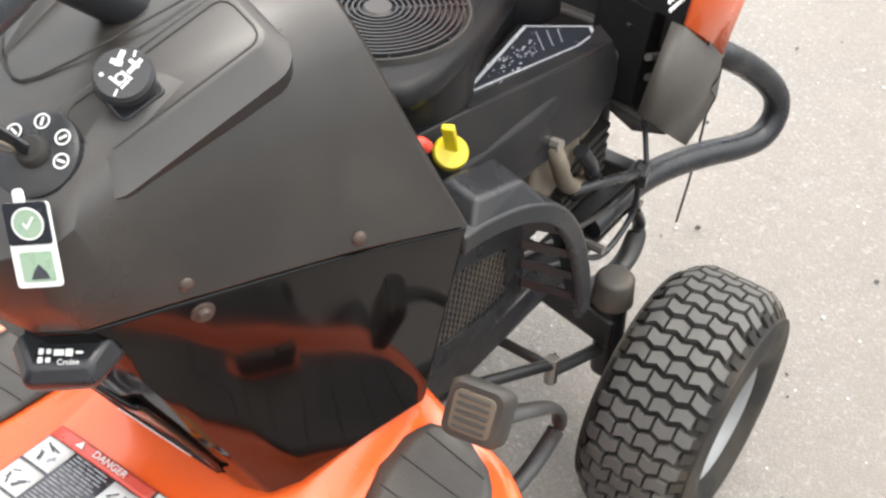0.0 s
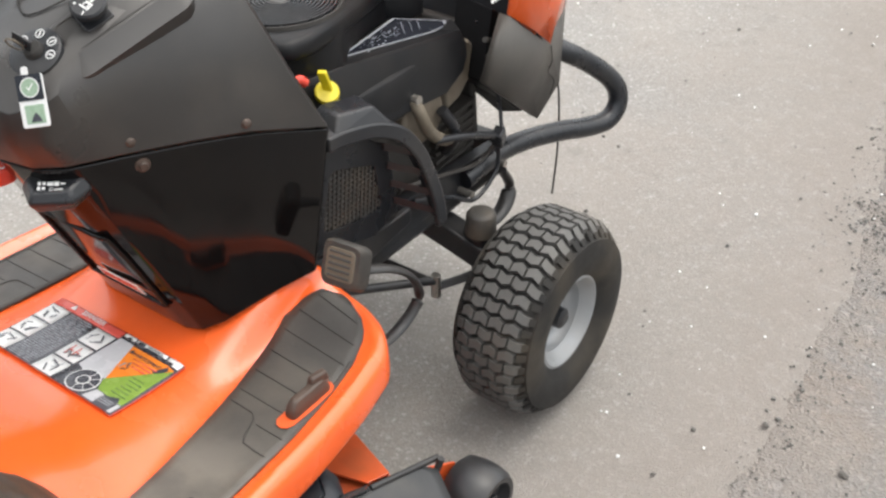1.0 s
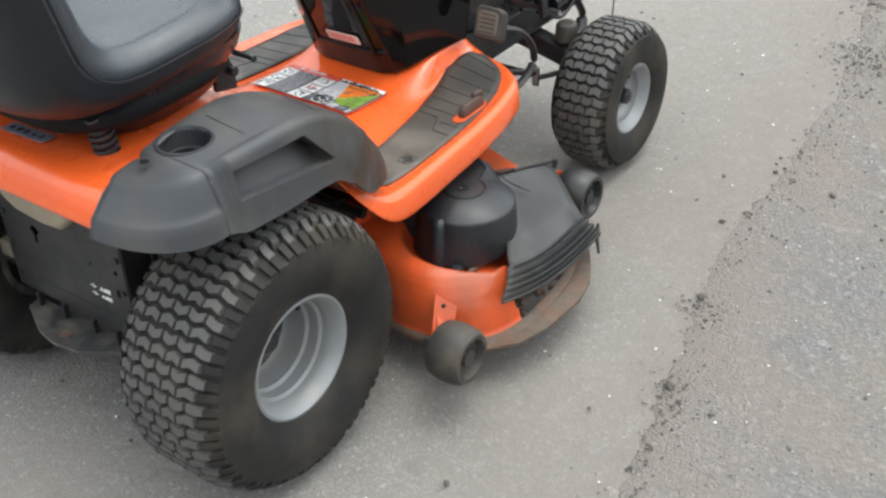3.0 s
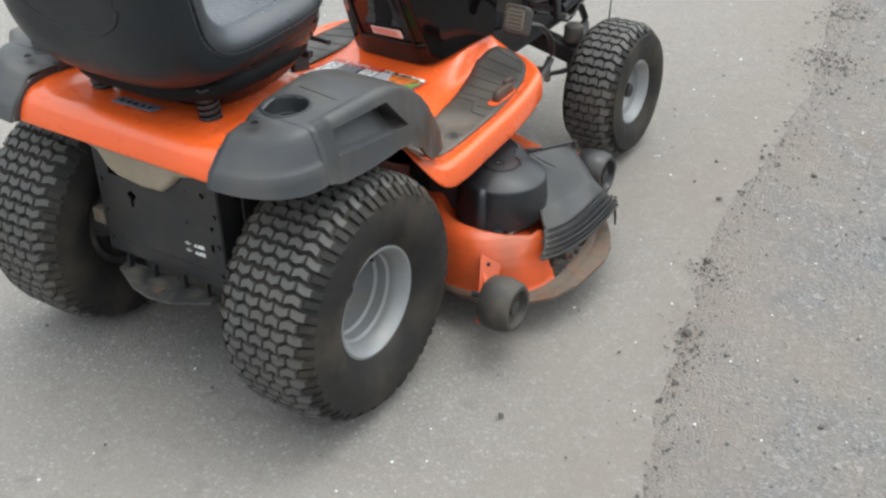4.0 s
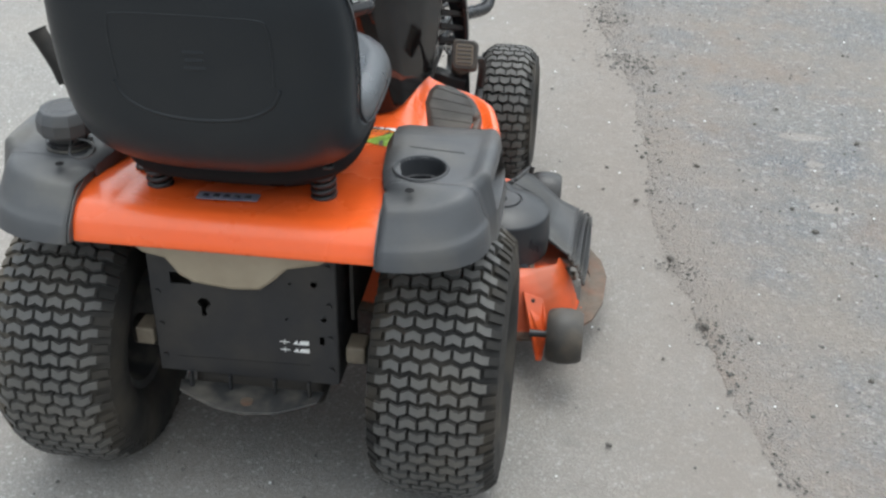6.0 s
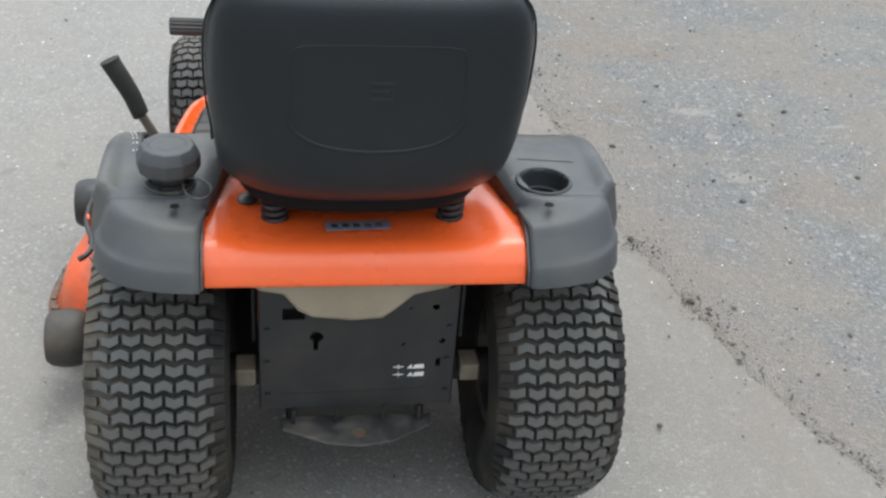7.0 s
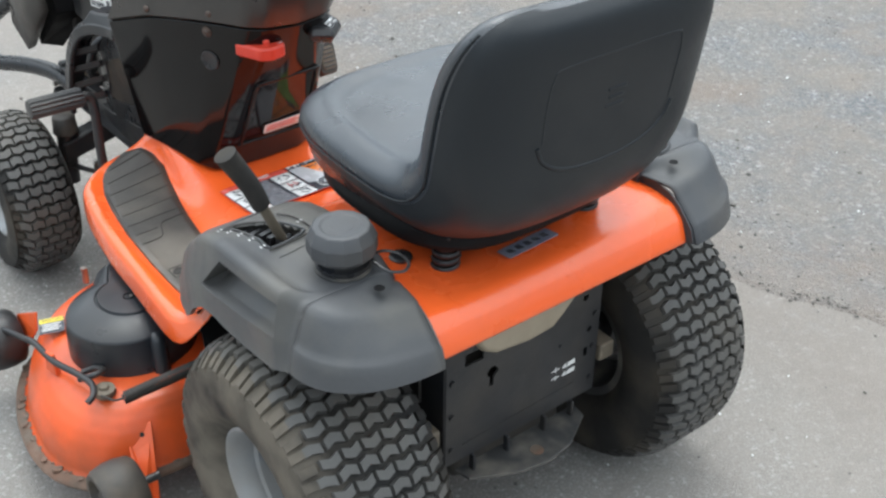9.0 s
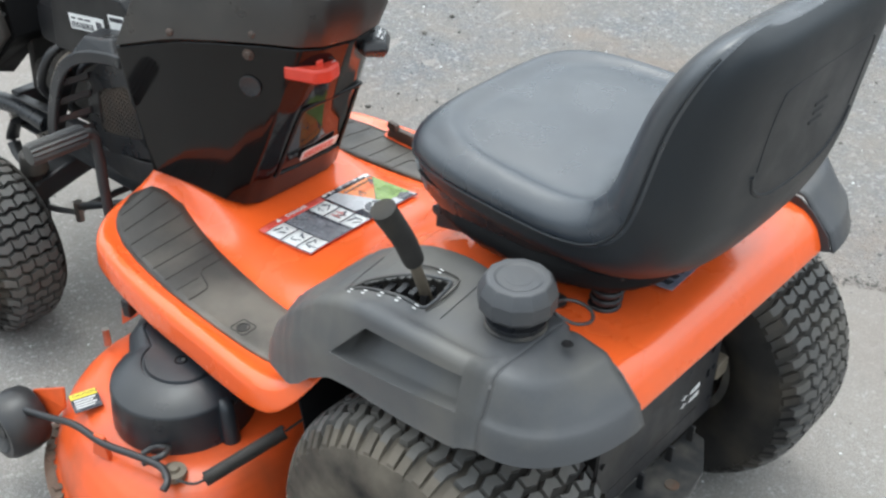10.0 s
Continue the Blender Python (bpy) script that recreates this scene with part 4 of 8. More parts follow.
# the sitting side's y, z, the shell side's y, z, and the half width, from the cushion's front edge to the top of the back
SEAT = [(0.386, .790, 0.380, .772, .112), (0.383, .812, 0.376, .746, .152), (0.366, .832, 0.352, .724, .188), (0.330, .843, 0.310, .712, .213), (0.270, .848, 0.250, .706, .229), (0.190, .849, 0.170, .704, .235),
        (0.130, .848, 0.100, .703, .236), (0.092, .851, 0.045, .704, .236), (0.064, .862, -0.005, .709, .235), (0.047, .882, -0.048, .724, .234), (0.038, .910, -0.084, .754, .233), (0.030, .942, -0.105, .800, .237),
        (0.018, .976, -0.115, .850, .239), (0.004, 1.008, -0.121, .905, .239), (-0.013, 1.038, -0.128, .960, .236), (-0.034, 1.064, -0.135, 1.010, .228), (-0.055, 1.082, -0.136, 1.046, .214), (-0.076, 1.092, -0.130, 1.070, .193), (-0.094, 1.095, -0.115, 1.084, .160)]
SEAT_X = -0.006


def seat_lines():
    """The seat's sections, eased into one another."""
    Q = [np.array(v, float) for v in SEAT]
    Q = [2 * Q[0] - Q[1], *Q, 2 * Q[-1] - Q[-2]]
    out = []
    for i in range(1, len(Q) - 2):
        a, b, c, d = Q[i - 1:i + 3]
        for k in range(3):
            t = k / 3
            out.append(0.5 * (2 * b + (c - a) * t + (2 * a - 5 * b + 4 * c - d) * t * t + (3 * b - a - 3 * c + d) * t ** 3))
    out.append(Q[-2])
    return [tuple(float(x) for x in v) for v in out]


SEAT_N = 64


def seat_point(row, u, v):
    """A point of one section: u across, v from the shell (-1) to the sitting side (1)."""
    iy, iz, oy, oz, w = row
    return Vector((u * w + SEAT_X, (iy + oy) / 2 + v * (iy - oy) / 2, (iz + oz) / 2 + v * (iz - oz) / 2))


def seat_shell():
    """Swept from the cushion's front, back to the bend and up the backrest: padded bolsters bulge over a sewn seam, and the sitting panel is sunk between them."""
    loops = []
    for row in seat_lines():
        iy, iz, oy, oz, w = row
        n = Vector((0, iy - oy, iz - oz)).normalized()
        back = step(0.88, 0.98, iz)
        loop = []
        for u, v in super_loop(1, 1, SEAT_N, 2.7):
            k = abs(u)
            if v < 0:
                # the shell is squarer behind than the padding in front
                v = -(1 - min(1.0, k) ** (2.7 + 1.1 * back)) ** (1 / 2.7)
            p = seat_point(row, u * (1.0 if v > 0.10 else 0.978 - 0.03 * max(0.0, -v)), v)
            if v > 0:
                # the panel's edge runs parallel to the cushion's rounded front
                q = (k * w / 0.196) ** 4 + (max(0.0, iy - 0.06) / 0.288) ** 4 + (max(0.0, iz - 0.95) / 0.115) ** 4
                p -= n * ((0.006 + 0.012 * back) * max(0.0, 1 - k ** 2) + 0.015 * step(1.12, 0.80, q))
            loop.append(p)
        loops.append(loop)
    return loft(loops)


def build_seat():
    bm = seat_shell()
    bm.faces.ensure_lookup_table()
    lines = seat_lines()
    loop = super_loop(1, 1, SEAT_N, 2.7)
    # the moulded shell below the seam, same vinyl darkened for its shade
    for i in range(len(lines) - 1):
        for k in range(SEAT_N):
            if (loop[k][1] + loop[(k + 1) % SEAT_N][1]) / 2 < 0.06:
                bm.faces[i * SEAT_N + k].material_index = 1
    return part("seat", bm, [VINYL, SHADED_VINYL], mower, "black vinyl bucket seat with high back, scuffed", smooth=50, subsurf=1)


build_seat()


# ---- cutting deck ----
DECK_LOW = 0.085


def deck_outline(grow=0.0):
    """The deck's edge in plan: three rounded lobes at the front, fuller at the rear."""
    pts = [(-0.626, 0.665), (-0.612, 0.568), (-0.552, 0.498), (-0.45, 0.474), (-0.32, 0.484), (0.0, 0.56), (0.32, 0.486), (0.43, 0.476), (0.52, 0.498), (0.578, 0.57), (0.59, 0.68),
           (0.575, 0.82), (0.52, 0.93), (0.42, 0.985), (0.30, 0.975), (0.18, 1.02), (0.0, 1.04), (-0.18, 1.02), (-0.30, 0.99), (-0.43, 0.985), (-0.535, 0.92), (-0.60, 0.80)]
    P = [Vector((x, y, 0)) for x, y in pts]
    P = P[-2:] + P + P[:2]
    out = []
    for i in range(1, len(P) - 2):
        a, b, c, d = P[i - 1:i + 3]
        if i == 1 or i == len(P) - 3:
            if i == 1:
                continue
        for k in range(16):
            s = k / 16
            out.append(0.5 * (2 * b + (c - a) * s + (2 * a - 5 * b + 4 * c - d) * s * s + (3 * b - a - 3 * c + d) * s ** 3))
    ctr = Vector((0, 0.70, 0))
    return [p + (p - ctr).normalized() * grow for p in out]


def build_deck():
    prof = [(0.020, DECK_LOW - 0.006), (0.020, DECK_LOW + 0.002), (0.004, DECK_LOW + 0.006), (-0.002, DECK_LOW + 0.014), (-0.006, 0.118), (-0.011, 0.136), (-0.019, 0.157), (-0.031, 0.177), (-0.047, 0.195), (-0.066, 0.209), (-0.088, 0.218), (-0.110, 0.2225)]
    prof += [(-0.120 - 0.0105 * k, 0.2235 + 0.0015 * min(1.0, k / 5)) for k in range(25)]
    fine = []
    for (g0, z0), (g1, z1) in zip(prof, prof[1:]):
        n = max(1, int(math.hypot(g1 - g0, z1 - z0) / 0.0055))
        fine += [(g0 + (g1 - g0) * k / n, z0 + (z1 - z0) * k / n) for k in range(n)]
    loops = [[(p.x, p.y, z) for p in deck_outline(g)] for g, z in fine + prof[-1:]]
    bm = loft(loops, cap0=False)
    for v in bm.verts:
        x, y, z = v.co
        if z > 0.20:
            # the round well under the right spindle cover, and the lower middle of the shell
            v.co.z -= 0.050 * step(0.146, 0.104, math.hypot(x - 0.412, y - 0.682))
            v.co.z -= 0.085 * step(0.225, 0.150, abs(x))
    # the discharge opening in the wall on the right
    gone = [fc for fc in bm.faces if fc.calc_center_median().x > 0.48 and 0.625 < fc.calc_center_median().y < 0.915 and 0.088 < fc.calc_center_median().z < 0.222 and math.hypot(fc.calc_center_median().x - 0.418, fc.calc_center_median().y - 0.684) > 0.148]
    bmesh.ops.delete(bm, geom=gone, context='FACES')
    for v in bm.verts:
        # the shell dips towards the discharge side, under the chute
        if v.co.z > 0.15:
            v.co.z -= min(0.072, v.co.z - 0.145) * step(0.41, 0.47, v.co.x) * step(0.63, 0.73, v.co.y) * step(1.03, 0.97, v.co.y)
    deck = part("cutting_deck", bm, DECK_ORANGE, mower, "orange stamped steel cutting deck, scuffed and muddy", smooth=50)
    low = [[(p.x, p.y, z) for p in deck_outline(g)] for g, z in ((0.021, DECK_LOW - 0.008), (0.024, DECK_LOW - 0.002), (0.021, DECK_LOW + 0.0035), (0.005, DECK_LOW + 0.010))]
    part("deck_edge", loft(low, cap0=False, cap1=False), RUST, deck, "bare worn steel edge with mud", smooth=40)
    return deck


deck = build_deck()


# ---- front frame, axle and steering ----
def build_frame():
    for side in (1, -1):
        rail = [(0.105, 0.02), (0.105, 0.40), (0.110, 0.90), (0.118, 1.20), (0.122, 1.62)]
        loops = []
        for x, y in rail:
            zt = float(np.interp(y, (0.0, 0.55, 0.9, 1.2, 1.62), (0.42, 0.395, 0.395, 0.435, 0.405)))
            zb = float(np.interp(y, (0.0, 0.9, 1.2, 1.62), (0.30, 0.31, 0.335, 0.335)))
            loops.append([(side * x, y, zb), (side * (x + 0.022), y, zb), (side * (x + 0.022), y, zb + 0.004), (side * (x + 0.004), y, zb + 0.004), (side * (x + 0.004), y, zt - 0.004), (side * (x + 0.022), y, zt - 0.004), (side * (x + 0.022), y, zt), (side * x, y, zt)])
        part("frame_rail", loft(loops), FRAME, mower, "black painted steel frame rail, dusty", smooth=0)
        # kingpin with its rubber cap, spindle and stub
        king = part("kingpin", rod((side * 0.214, 1.452, 0.175), (side * 0.207, 1.452, 0.318), 0.022, 16), FRAME, mower)
        bm = lathe([(0.0, 0.0455), (0.017, 0.0455), (0.024, 0.0435), (0.0275, 0.0385), (0.0295, 0.008), (0.0305, 0.0), (0.0275, -0.004), (0.0, -0.004)], 32)
        cap = part("kingpin_cap", bm, ROLLER, king, "dusty black rubber kingpin cap")
        cap.location = (side * 0.206, 1.452, 0.310)
        part("stub_axle", rod((side * 0.214, 1.452, 0.205), (side * 0.30, 1.450, 0.199), 0.014, 12), FRAME, king)
        part("steering_arm", tube([(side * 0.212, 1.455, 0.222), (side * 0.195, 1.40, 0.225), (side * 0.180, 1.345, 0.235)], 0.011, 8, 3, 0.5), FRAME, king)
        part("ball_joint", rod((side * 0.180, 1.345, 0.215), (side * 0.180, 1.345, 0.262), 0.010, 8), STEEL, king)
        part("drag_link", rod((side * 0.180, 1.345, 0.250), (side * 0.10, 1.10, 0.335), 0.0085, 10), FRAME, mower, "black steel steering link")
        part("frame_bolt", rod((side * 0.14, 1.475, 0.365), (side * 0.172, 1.474, 0.366), 0.007, 8), STEEL, mower)
        part("frame_bolt", rod((side * 0.14, 1.585, 0.375), (side * 0.170, 1.585, 0.376), 0.007, 8), STEEL, mower)
    beam = [[(x, 1.425, z - 0.026), (x, 1.475, z - 0.026), (x, 1.475, z + 0.026), (x, 1.425, z + 0.026)] for x, z in ((-0.225, 0.262), (-0.13, 0.285), (0.0, 0.315), (0.13, 0.285), (0.225, 0.262))]
    part("front_axle", loft(beam), FRAME, mower, "black cast pivoting front axle beam", smooth=0, bevel=0.006)
    part("tie_rod", rod((-0.18, 1.345, 0.242), (0.18, 1.345, 0.242), 0.008, 10), FRAME, mower)
    part("front_cross_member", box((0.27, 0.03, 0.085), (0, 1.615, 0.37)), FRAME, mower, bevel=0.004, smooth=0)


build_frame()


def build_bumper():
    pts = [(0.132, 1.50, 0.372), (0.142, 1.60, 0.384), (0.160, 1.68, 0.382), (0.188, 1.755, 0.374), (0.214, 1.820, 0.362), (0.232, 1.868, 0.362), (0.238, 1.895, 0.386), (0.232, 1.900, 0.420), (0.214, 1.882, 0.454), (0.190, 1.838, 0.495), (0.168, 1.785, 0.533), (0.12, 1.765, 0.552), (0.0, 1.758, 0.558)]
    full = pts + [(-x, y, z) for x, y, z in pts[-2::-1]]
    bar = part("brush_guard", tube(full, 0.0205, 18, 5), GUARD, mower, "black powder-coated bent tube brush guard", smooth=60)
    for side in (1, -1):
        part("bracket_hook", tube([(side * 0.150, 1.60, 0.352), (side * 0.155, 1.625, 0.30), (side * 0.160, 1.590, 0.262), (side * 0.152, 1.53, 0.252), (side * 0.13, 1.49, 0.262)], 0.016, 12, 5, 0.55), FRAME, bar, "black bent steel hook bracket")


build_bumper()


# ---- engine ----
def build_engine():
    part("engine_block", box((0.20, 0.34, 0.20), (0, 1.30, 0.50), taper=0.94), SOOT, mower, "oily black engine block", bevel=0.012, smooth=40)
    # shroud: a tall faceted cover with a sloping shoulder up to the fan deck
    def ring(hw, y0, y1, z, cut=0.03, bulge=0.0, zf=0.0):
        right = [(hw * 0.55, y0), (hw - cut * 0.6, y0 + cut * 0.5), (hw + bulge * 0.3, y0 + cut * 2.2), (hw + bulge, (y0 + y1) / 2), (hw + bulge * 0.5, y1 - cut * 1.4), (hw - cut, y1), (hw * 0.4, y1 + 0.004)]
        loop = right + [(-x, y) for x, y in right[::-1]]
        return [(x, y, z + zf * (y - y0) / (y1 - y0)) for x, y in loop]
    loops = [ring(0.128, 1.125, 1.484, 0.592, 0.03, 0.010), ring(0.130, 1.118, 1.488, 0.600, 0.03, 0.010), ring(0.127, 1.115, 1.494, 0.63, 0.03, 0.012), ring(0.123, 1.115, 1.497, 0.656, 0.03, 0.012), ring(0.118, 1.118, 1.493, 0.668, 0.03, 0.012), ring(0.110, 1.124, 1.486, 0.673, 0.03, 0.010)]
    shroud = part("engine_shroud", loft(loops), ENGINE_BLACK, mower, "black plastic engine shroud, scratched and dusty", smooth=32, bevel=0.003)
    def deck_ring(g, z):
        pts = [(-0.020 + (0.113 + g) * math.cos(radians(a)), 1.213 + (0.113 + g) * math.sin(radians(a))) for a in range(-200, 20, 10)]
        pts += [(0.070 + g, 1.272), (0.050 + g, 1.330), (0.030 + g, 1.395), (0.022, 1.440 + g), (-0.08, 1.440 + g), (-0.10 - g, 1.40), (-0.115 - g, 1.33)]
        return [(x, y, z) for x, y in pts]
    part("fan_deck", loft([deck_ring(0.004, 0.650), deck_ring(0.003, 0.715), deck_ring(0.002, 0.745), deck_ring(0.001, 0.776), deck_ring(-0.003, 0.789), deck_ring(-0.010, 0.793)]), ENGINE_BLACK, shroud, "black plastic fan housing", smooth=40)
    # upright wall of the blower housing, from the fan down to the dipstick
    def wall(g, z):
        pts = [(-0.03, 1.122), (0.030, 1.128), (0.060, 1.144), (0.074, 1.158), (0.084, 1.176), (0.090, 1.215), (0.102, 1.320), (0.108, 1.420), (0.0, 1.420)]
        c = Vector((0.0, 1.28))
        return [(*(c + (Vector(p) - c) * (1 + g)), z - (0.15 * max(0.0, p[1] - 1.20) if z > 0.68 else 0.0)) for p in pts]
    part("blower_wall", loft([wall(0.10, 0.61), wall(0.06, 0.66), wall(0.03, 0.704), wall(0.012, 0.713), wall(-0.03, 0.716)]), ENGINE_BLACK, shroud, "black plastic blower housing wall", smooth=35)
    # broad flat rim round the fan, with a short rounded drop at its edge
    def rim(g, z):
        pts = [(-0.022 + 0.118 * math.cos(radians(a)), 1.213 + 0.118 * math.sin(radians(a))) for a in range(-200, -80, 12)]
        pts += [(0.040, 1.097), (0.080, 1.104), (0.094, 1.120), (0.101, 1.158), (0.094, 1.219), (0.084, 1.278), (0.060, 1.365), (0.034, 1.430), (-0.08, 1.445), (-0.105, 1.40), (-0.125, 1.33)]
        c = Vector((-0.010, 1.250))
        return [(*(c + (Vector(p) - c) * (1 + g)), z - 0.10 * max(0.0, p[1] - 1.32)) for p in pts]
    part("fan_rim", loft([rim(-0.03, 0.762), rim(-0.004, 0.766), rim(0.0, 0.775), rim(-0.012, 0.785), rim(-0.04, 0.791), rim(-0.10, 0.794)]), ENGINE_BLACK, shroud, "broad dusty black rim round the fan screen", smooth=60)
    # fan screen: hub, rings and spokes
    ctr = Vector((-0.020, 1.213, 0.797))
    for k in range(12):
        r = 0.021 + 0.0065 * k
        part("fan_ring", lathe([(r - 0.0016, 0.0), (r - 0.0012, 0.005), (r + 0.0012, 0.005), (r + 0.0016, 0.0)], 56), BLACK, shroud, "black fan screen ring", smooth=40).location = ctr
    hub = part("fan_hub", lathe([(0.0, 0.006), (0.015, 0.006), (0.018, 0.003), (0.018, -0.002), (0.0, -0.002)], 28), DASH, shroud, "dusty grey fan hub")
    hub.location = ctr
    base = part("fan_plate", lathe([(0.0, -0.0015), (0.096, -0.0015), (0.099, 0.003), (0.102, 0.003), (0.104, -0.004)], 64), SOOT, shroud)
    base.location = ctr
    for k in range(8):
        a = 2 * math.pi * k / 8
        part("fan_spoke", rod(ctr + Vector((0.018 * math.cos(a), 0.018 * math.sin(a), 0.0015)), ctr + Vector((0.098 * math.cos(a), 0.098 * math.sin(a), 0.0015)), 0.0018, 6), BLACK, shroud)
    # air-filter cover at the front of the fan deck
    loops = [[(x, y, z) for x, y in ((-0.085, 1.400), (0.015, 1.400), (0.030, 1.420), (0.050, 1.452), (0.056, 1.488), (0.04, 1.497), (-0.085, 1.495))] for z in (0.69, 0.735, 0.742)]
    part("air_filter_cover", loft(loops), ENGINE_BLACK, shroud, "black air filter cover", smooth=30, bevel=0.006)
    # faceted badge on the sloping shoulder: silver rim and dark face
    corner = [Vector(p) for p in ((0.083, 1.222, 0.7215), (0.109, 1.441, 0.690), (0.109, 1.484, 0.688), (0.099, 1.494, 0.694), (0.050, 1.406, 0.712))]
    m = frame_of(corner[0], corner[1] - corner[0], corner[4] - corner[0])
    flat = [m.inverted() @ p for p in corner]
    outer = [(p.x, p.y) for p in flat]
    mid = Vector((sum(p[0] for p in outer) / 5, sum(p[1] for p in outer) / 5))
    scaled = lambda k: [tuple(mid + (Vector(p) - mid) * k) for p in outer]
    wedge = [[m @ Vector((u, v, d)) for u, v in scaled(k)] for k, d in ((1.55, -0.075), (1.30, -0.012), (1.16, -0.001), (1.06, 0.0))]
    part("shroud_shoulder", loft(wedge), ENGINE_BLACK, shroud, "sloping black shoulder under the badge", smooth=30, bevel=0.002)
    # flat side wall with a hard crease along the badge's lower edge
    top = [(0.086, 1.128, 0.722), (0.1015, 1.222, 0.7165), (0.1265, 1.441, 0.684), (0.1285, 1.494, 0.680), (0.120, 1.504, 0.676)]
    low = [(0.128, 1.128, 0.618), (0.139, 1.222, 0.606), (0.147, 1.430, 0.590), (0.146, 1.480, 0.612), (0.136, 1.506, 0.630)]
    outer_face = [top, [tuple(Vector(a).lerp(Vector(b), 0.5) + Vector((0.006, 0, 0))) for a, b in zip(top, low)], low]
    inner_face = [[(x - 0.03, y, z - 0.004) for x, y, z in row] for row in outer_face[::-1]]
    rows = outer_face + inner_face
    part("shroud_wall", loft(list(map(list, zip(*rows)))), ENGINE_BLACK, shroud, "flat black side wall of the engine shroud", smooth=30, bevel=0.002)
    strip = [(0.083, 1.216, 0.7195), (0.1015, 1.222, 0.7170), (0.1265, 1.441, 0.6845), (0.1285, 1.494, 0.6805), (0.104, 1.500, 0.692), (0.109, 1.462, 0.6885), (0.1085, 1.441, 0.6895)]
    bm = bmesh.new()
    bm.faces.new([bm.verts.new(p) for p in strip])
    part("shroud_shelf", bm, ENGINE_BLACK, shroud, smooth=0, solid=0.006)
    badge = part("badge", plate(outer, 0.002, m), DECAL_GREY, shroud, "silver-edged dark engine badge, scuffed", smooth=0)
    part("badge_face", plate(scaled(0.90), 0.0030, m), BADGE, badge, "dark blue-black badge face", smooth=0)
    rnd = random.Random(13)
    for k in range(46):
        q = (0.42 if k % 2 else 0.66) + rnd.gauss(0, 0.055)
        c = m.inverted() @ (corner[0].lerp((corner[2] + corner[4]) / 2, q)) + Vector((rnd.gauss(0, 0.006), rnd.gauss(0, 0.007), 0))
        w, h = rnd.uniform(0.0008, 0.0034), rnd.uniform(0.0004, 0.0012)
        part("worn_mark", plate([(c.x - w, c.y - h), (c.x + w, c.y - h * 0.4), (c.x + w * 0.8, c.y + h), (c.x - w * 0.6, c.y + h * 0.7)], 0.0034, m), DECAL_GREY, badge, smooth=0)
    for k in range(3):
        a0, a1 = corner[0].lerp(corner[2], 0.62 + 0.07 * k), corner[4].lerp(corner[3], 0.10 + 0.16 * k)
        part("badge_streak", rod(m @ ((m.inverted() @ a0) + Vector((0, 0.008, 0.0032))), m @ ((m.inverted() @ a1.lerp(a0, 0.25)) + Vector((0, 0, 0.0032))), 0.0006, 5), DECAL_GREY, badge)
    # dipstick with ring flange and flat handle
    dip = part("dipstick", lathe([(0.0, 0.006), (0.019, 0.006), (0.021, 0.003), (0.021, -0.004), (0.012, -0.006), (0.012, -0.05), (0.0, -0.05)], 26), YELLOW, mower, "yellow plastic oil dipstick")
    dip.matrix_basis = pose(0.121, 1.156, 0.705, 24, 34, 0)
    dip.scale = (0.92, 0.92, 0.9)
    handle = part("handle", box((0.016, 0.009, 0.044), (0.0, 0.0, 0.026), taper=0.95), YELLOW, dip, bevel=0.002)
    handle.matrix_basis = pose(0.0, 0.004, 0, -18, -22, 40)
    part("spark_cap", tube([(0.118, 1.090, 0.745), (0.122, 1.098, 0.752), (0.126, 1.106, 0.744)], 0.0075, 12, 4), RED, mower, "red rubber cap")
    # right side: intake housing, hose, clamp, wires
    for side in (1,):
        part("manifold", loft([[(side * x, y, z) for y, z in ((1.34, 0.60), (1.40, 0.602), (1.44, 0.592), (1.45, 0.54), (1.43, 0.51), (1.37, 0.50), (1.33, 0.54))] for x in (0.06, 0.11, 0.128)]), ALLOY, mower, "tan oily cast manifold", smooth=30, bevel=0.008)
        part("heat_shield", loft([[(side * x, y, z) for y, z in ((1.505, 0.635), (1.542, 0.640), (1.560, 0.62), (1.557, 0.57), (1.515, 0.535), (1.475, 0.525), (1.468, 0.575))] for x in (0.07, 0.106, 0.114)]), ALLOY, mower, "tan dusty heat shield", smooth=30, bevel=0.006)
        part("hose", tube([(0.140, 1.345, 0.612), (0.150, 1.350, 0.585), (0.148, 1.372, 0.545), (0.146, 1.405, 0.512), (0.140, 1.440, 0.492), (0.128, 1.475, 0.488)], 0.0115, 12, 5), HOSE, mower, "tan rubber vent hose")
        part("hose_bolt", rod((0.128, 1.346, 0.613), (0.152, 1.345, 0.616), 0.0085, 8), STEEL, mower)
        part("second_hose", tube([(0.142, 1.42, 0.56), (0.150, 1.44, 0.525), (0.146, 1.455, 0.49), (0.12, 1.46, 0.45)], 0.0105, 10, 5), BLACK, mower)
        part("loom", tube([(0.150, 1.390, 0.515), (0.165, 1.440, 0.505), (0.172, 1.50, 0.482), (0.172, 1.548, 0.458)], 0.0068, 10, 5), BLACK, mower, "black ribbed wire loom")
        part("connector", box((0.020, 0.028, 0.034), (0.173, 1.556, 0.452), (20, 0, 15)), BLACK, mower, "black plug connector", bevel=0.003)
    part("wire", tube([(0.17, 1.56, 0.44), (0.172, 1.55, 0.38), (0.165, 1.49, 0.345), (0.160, 1.42, 0.385), (0.145, 1.33, 0.42)], 0.0045, 8, 6), BLACK, mower)
    part("wire", tube([(0.172, 1.555, 0.445), (0.150, 1.52, 0.405), (0.148, 1.42, 0.43), (0.13, 1.31, 0.45)], 0.0045, 8, 6), DASH, mower)
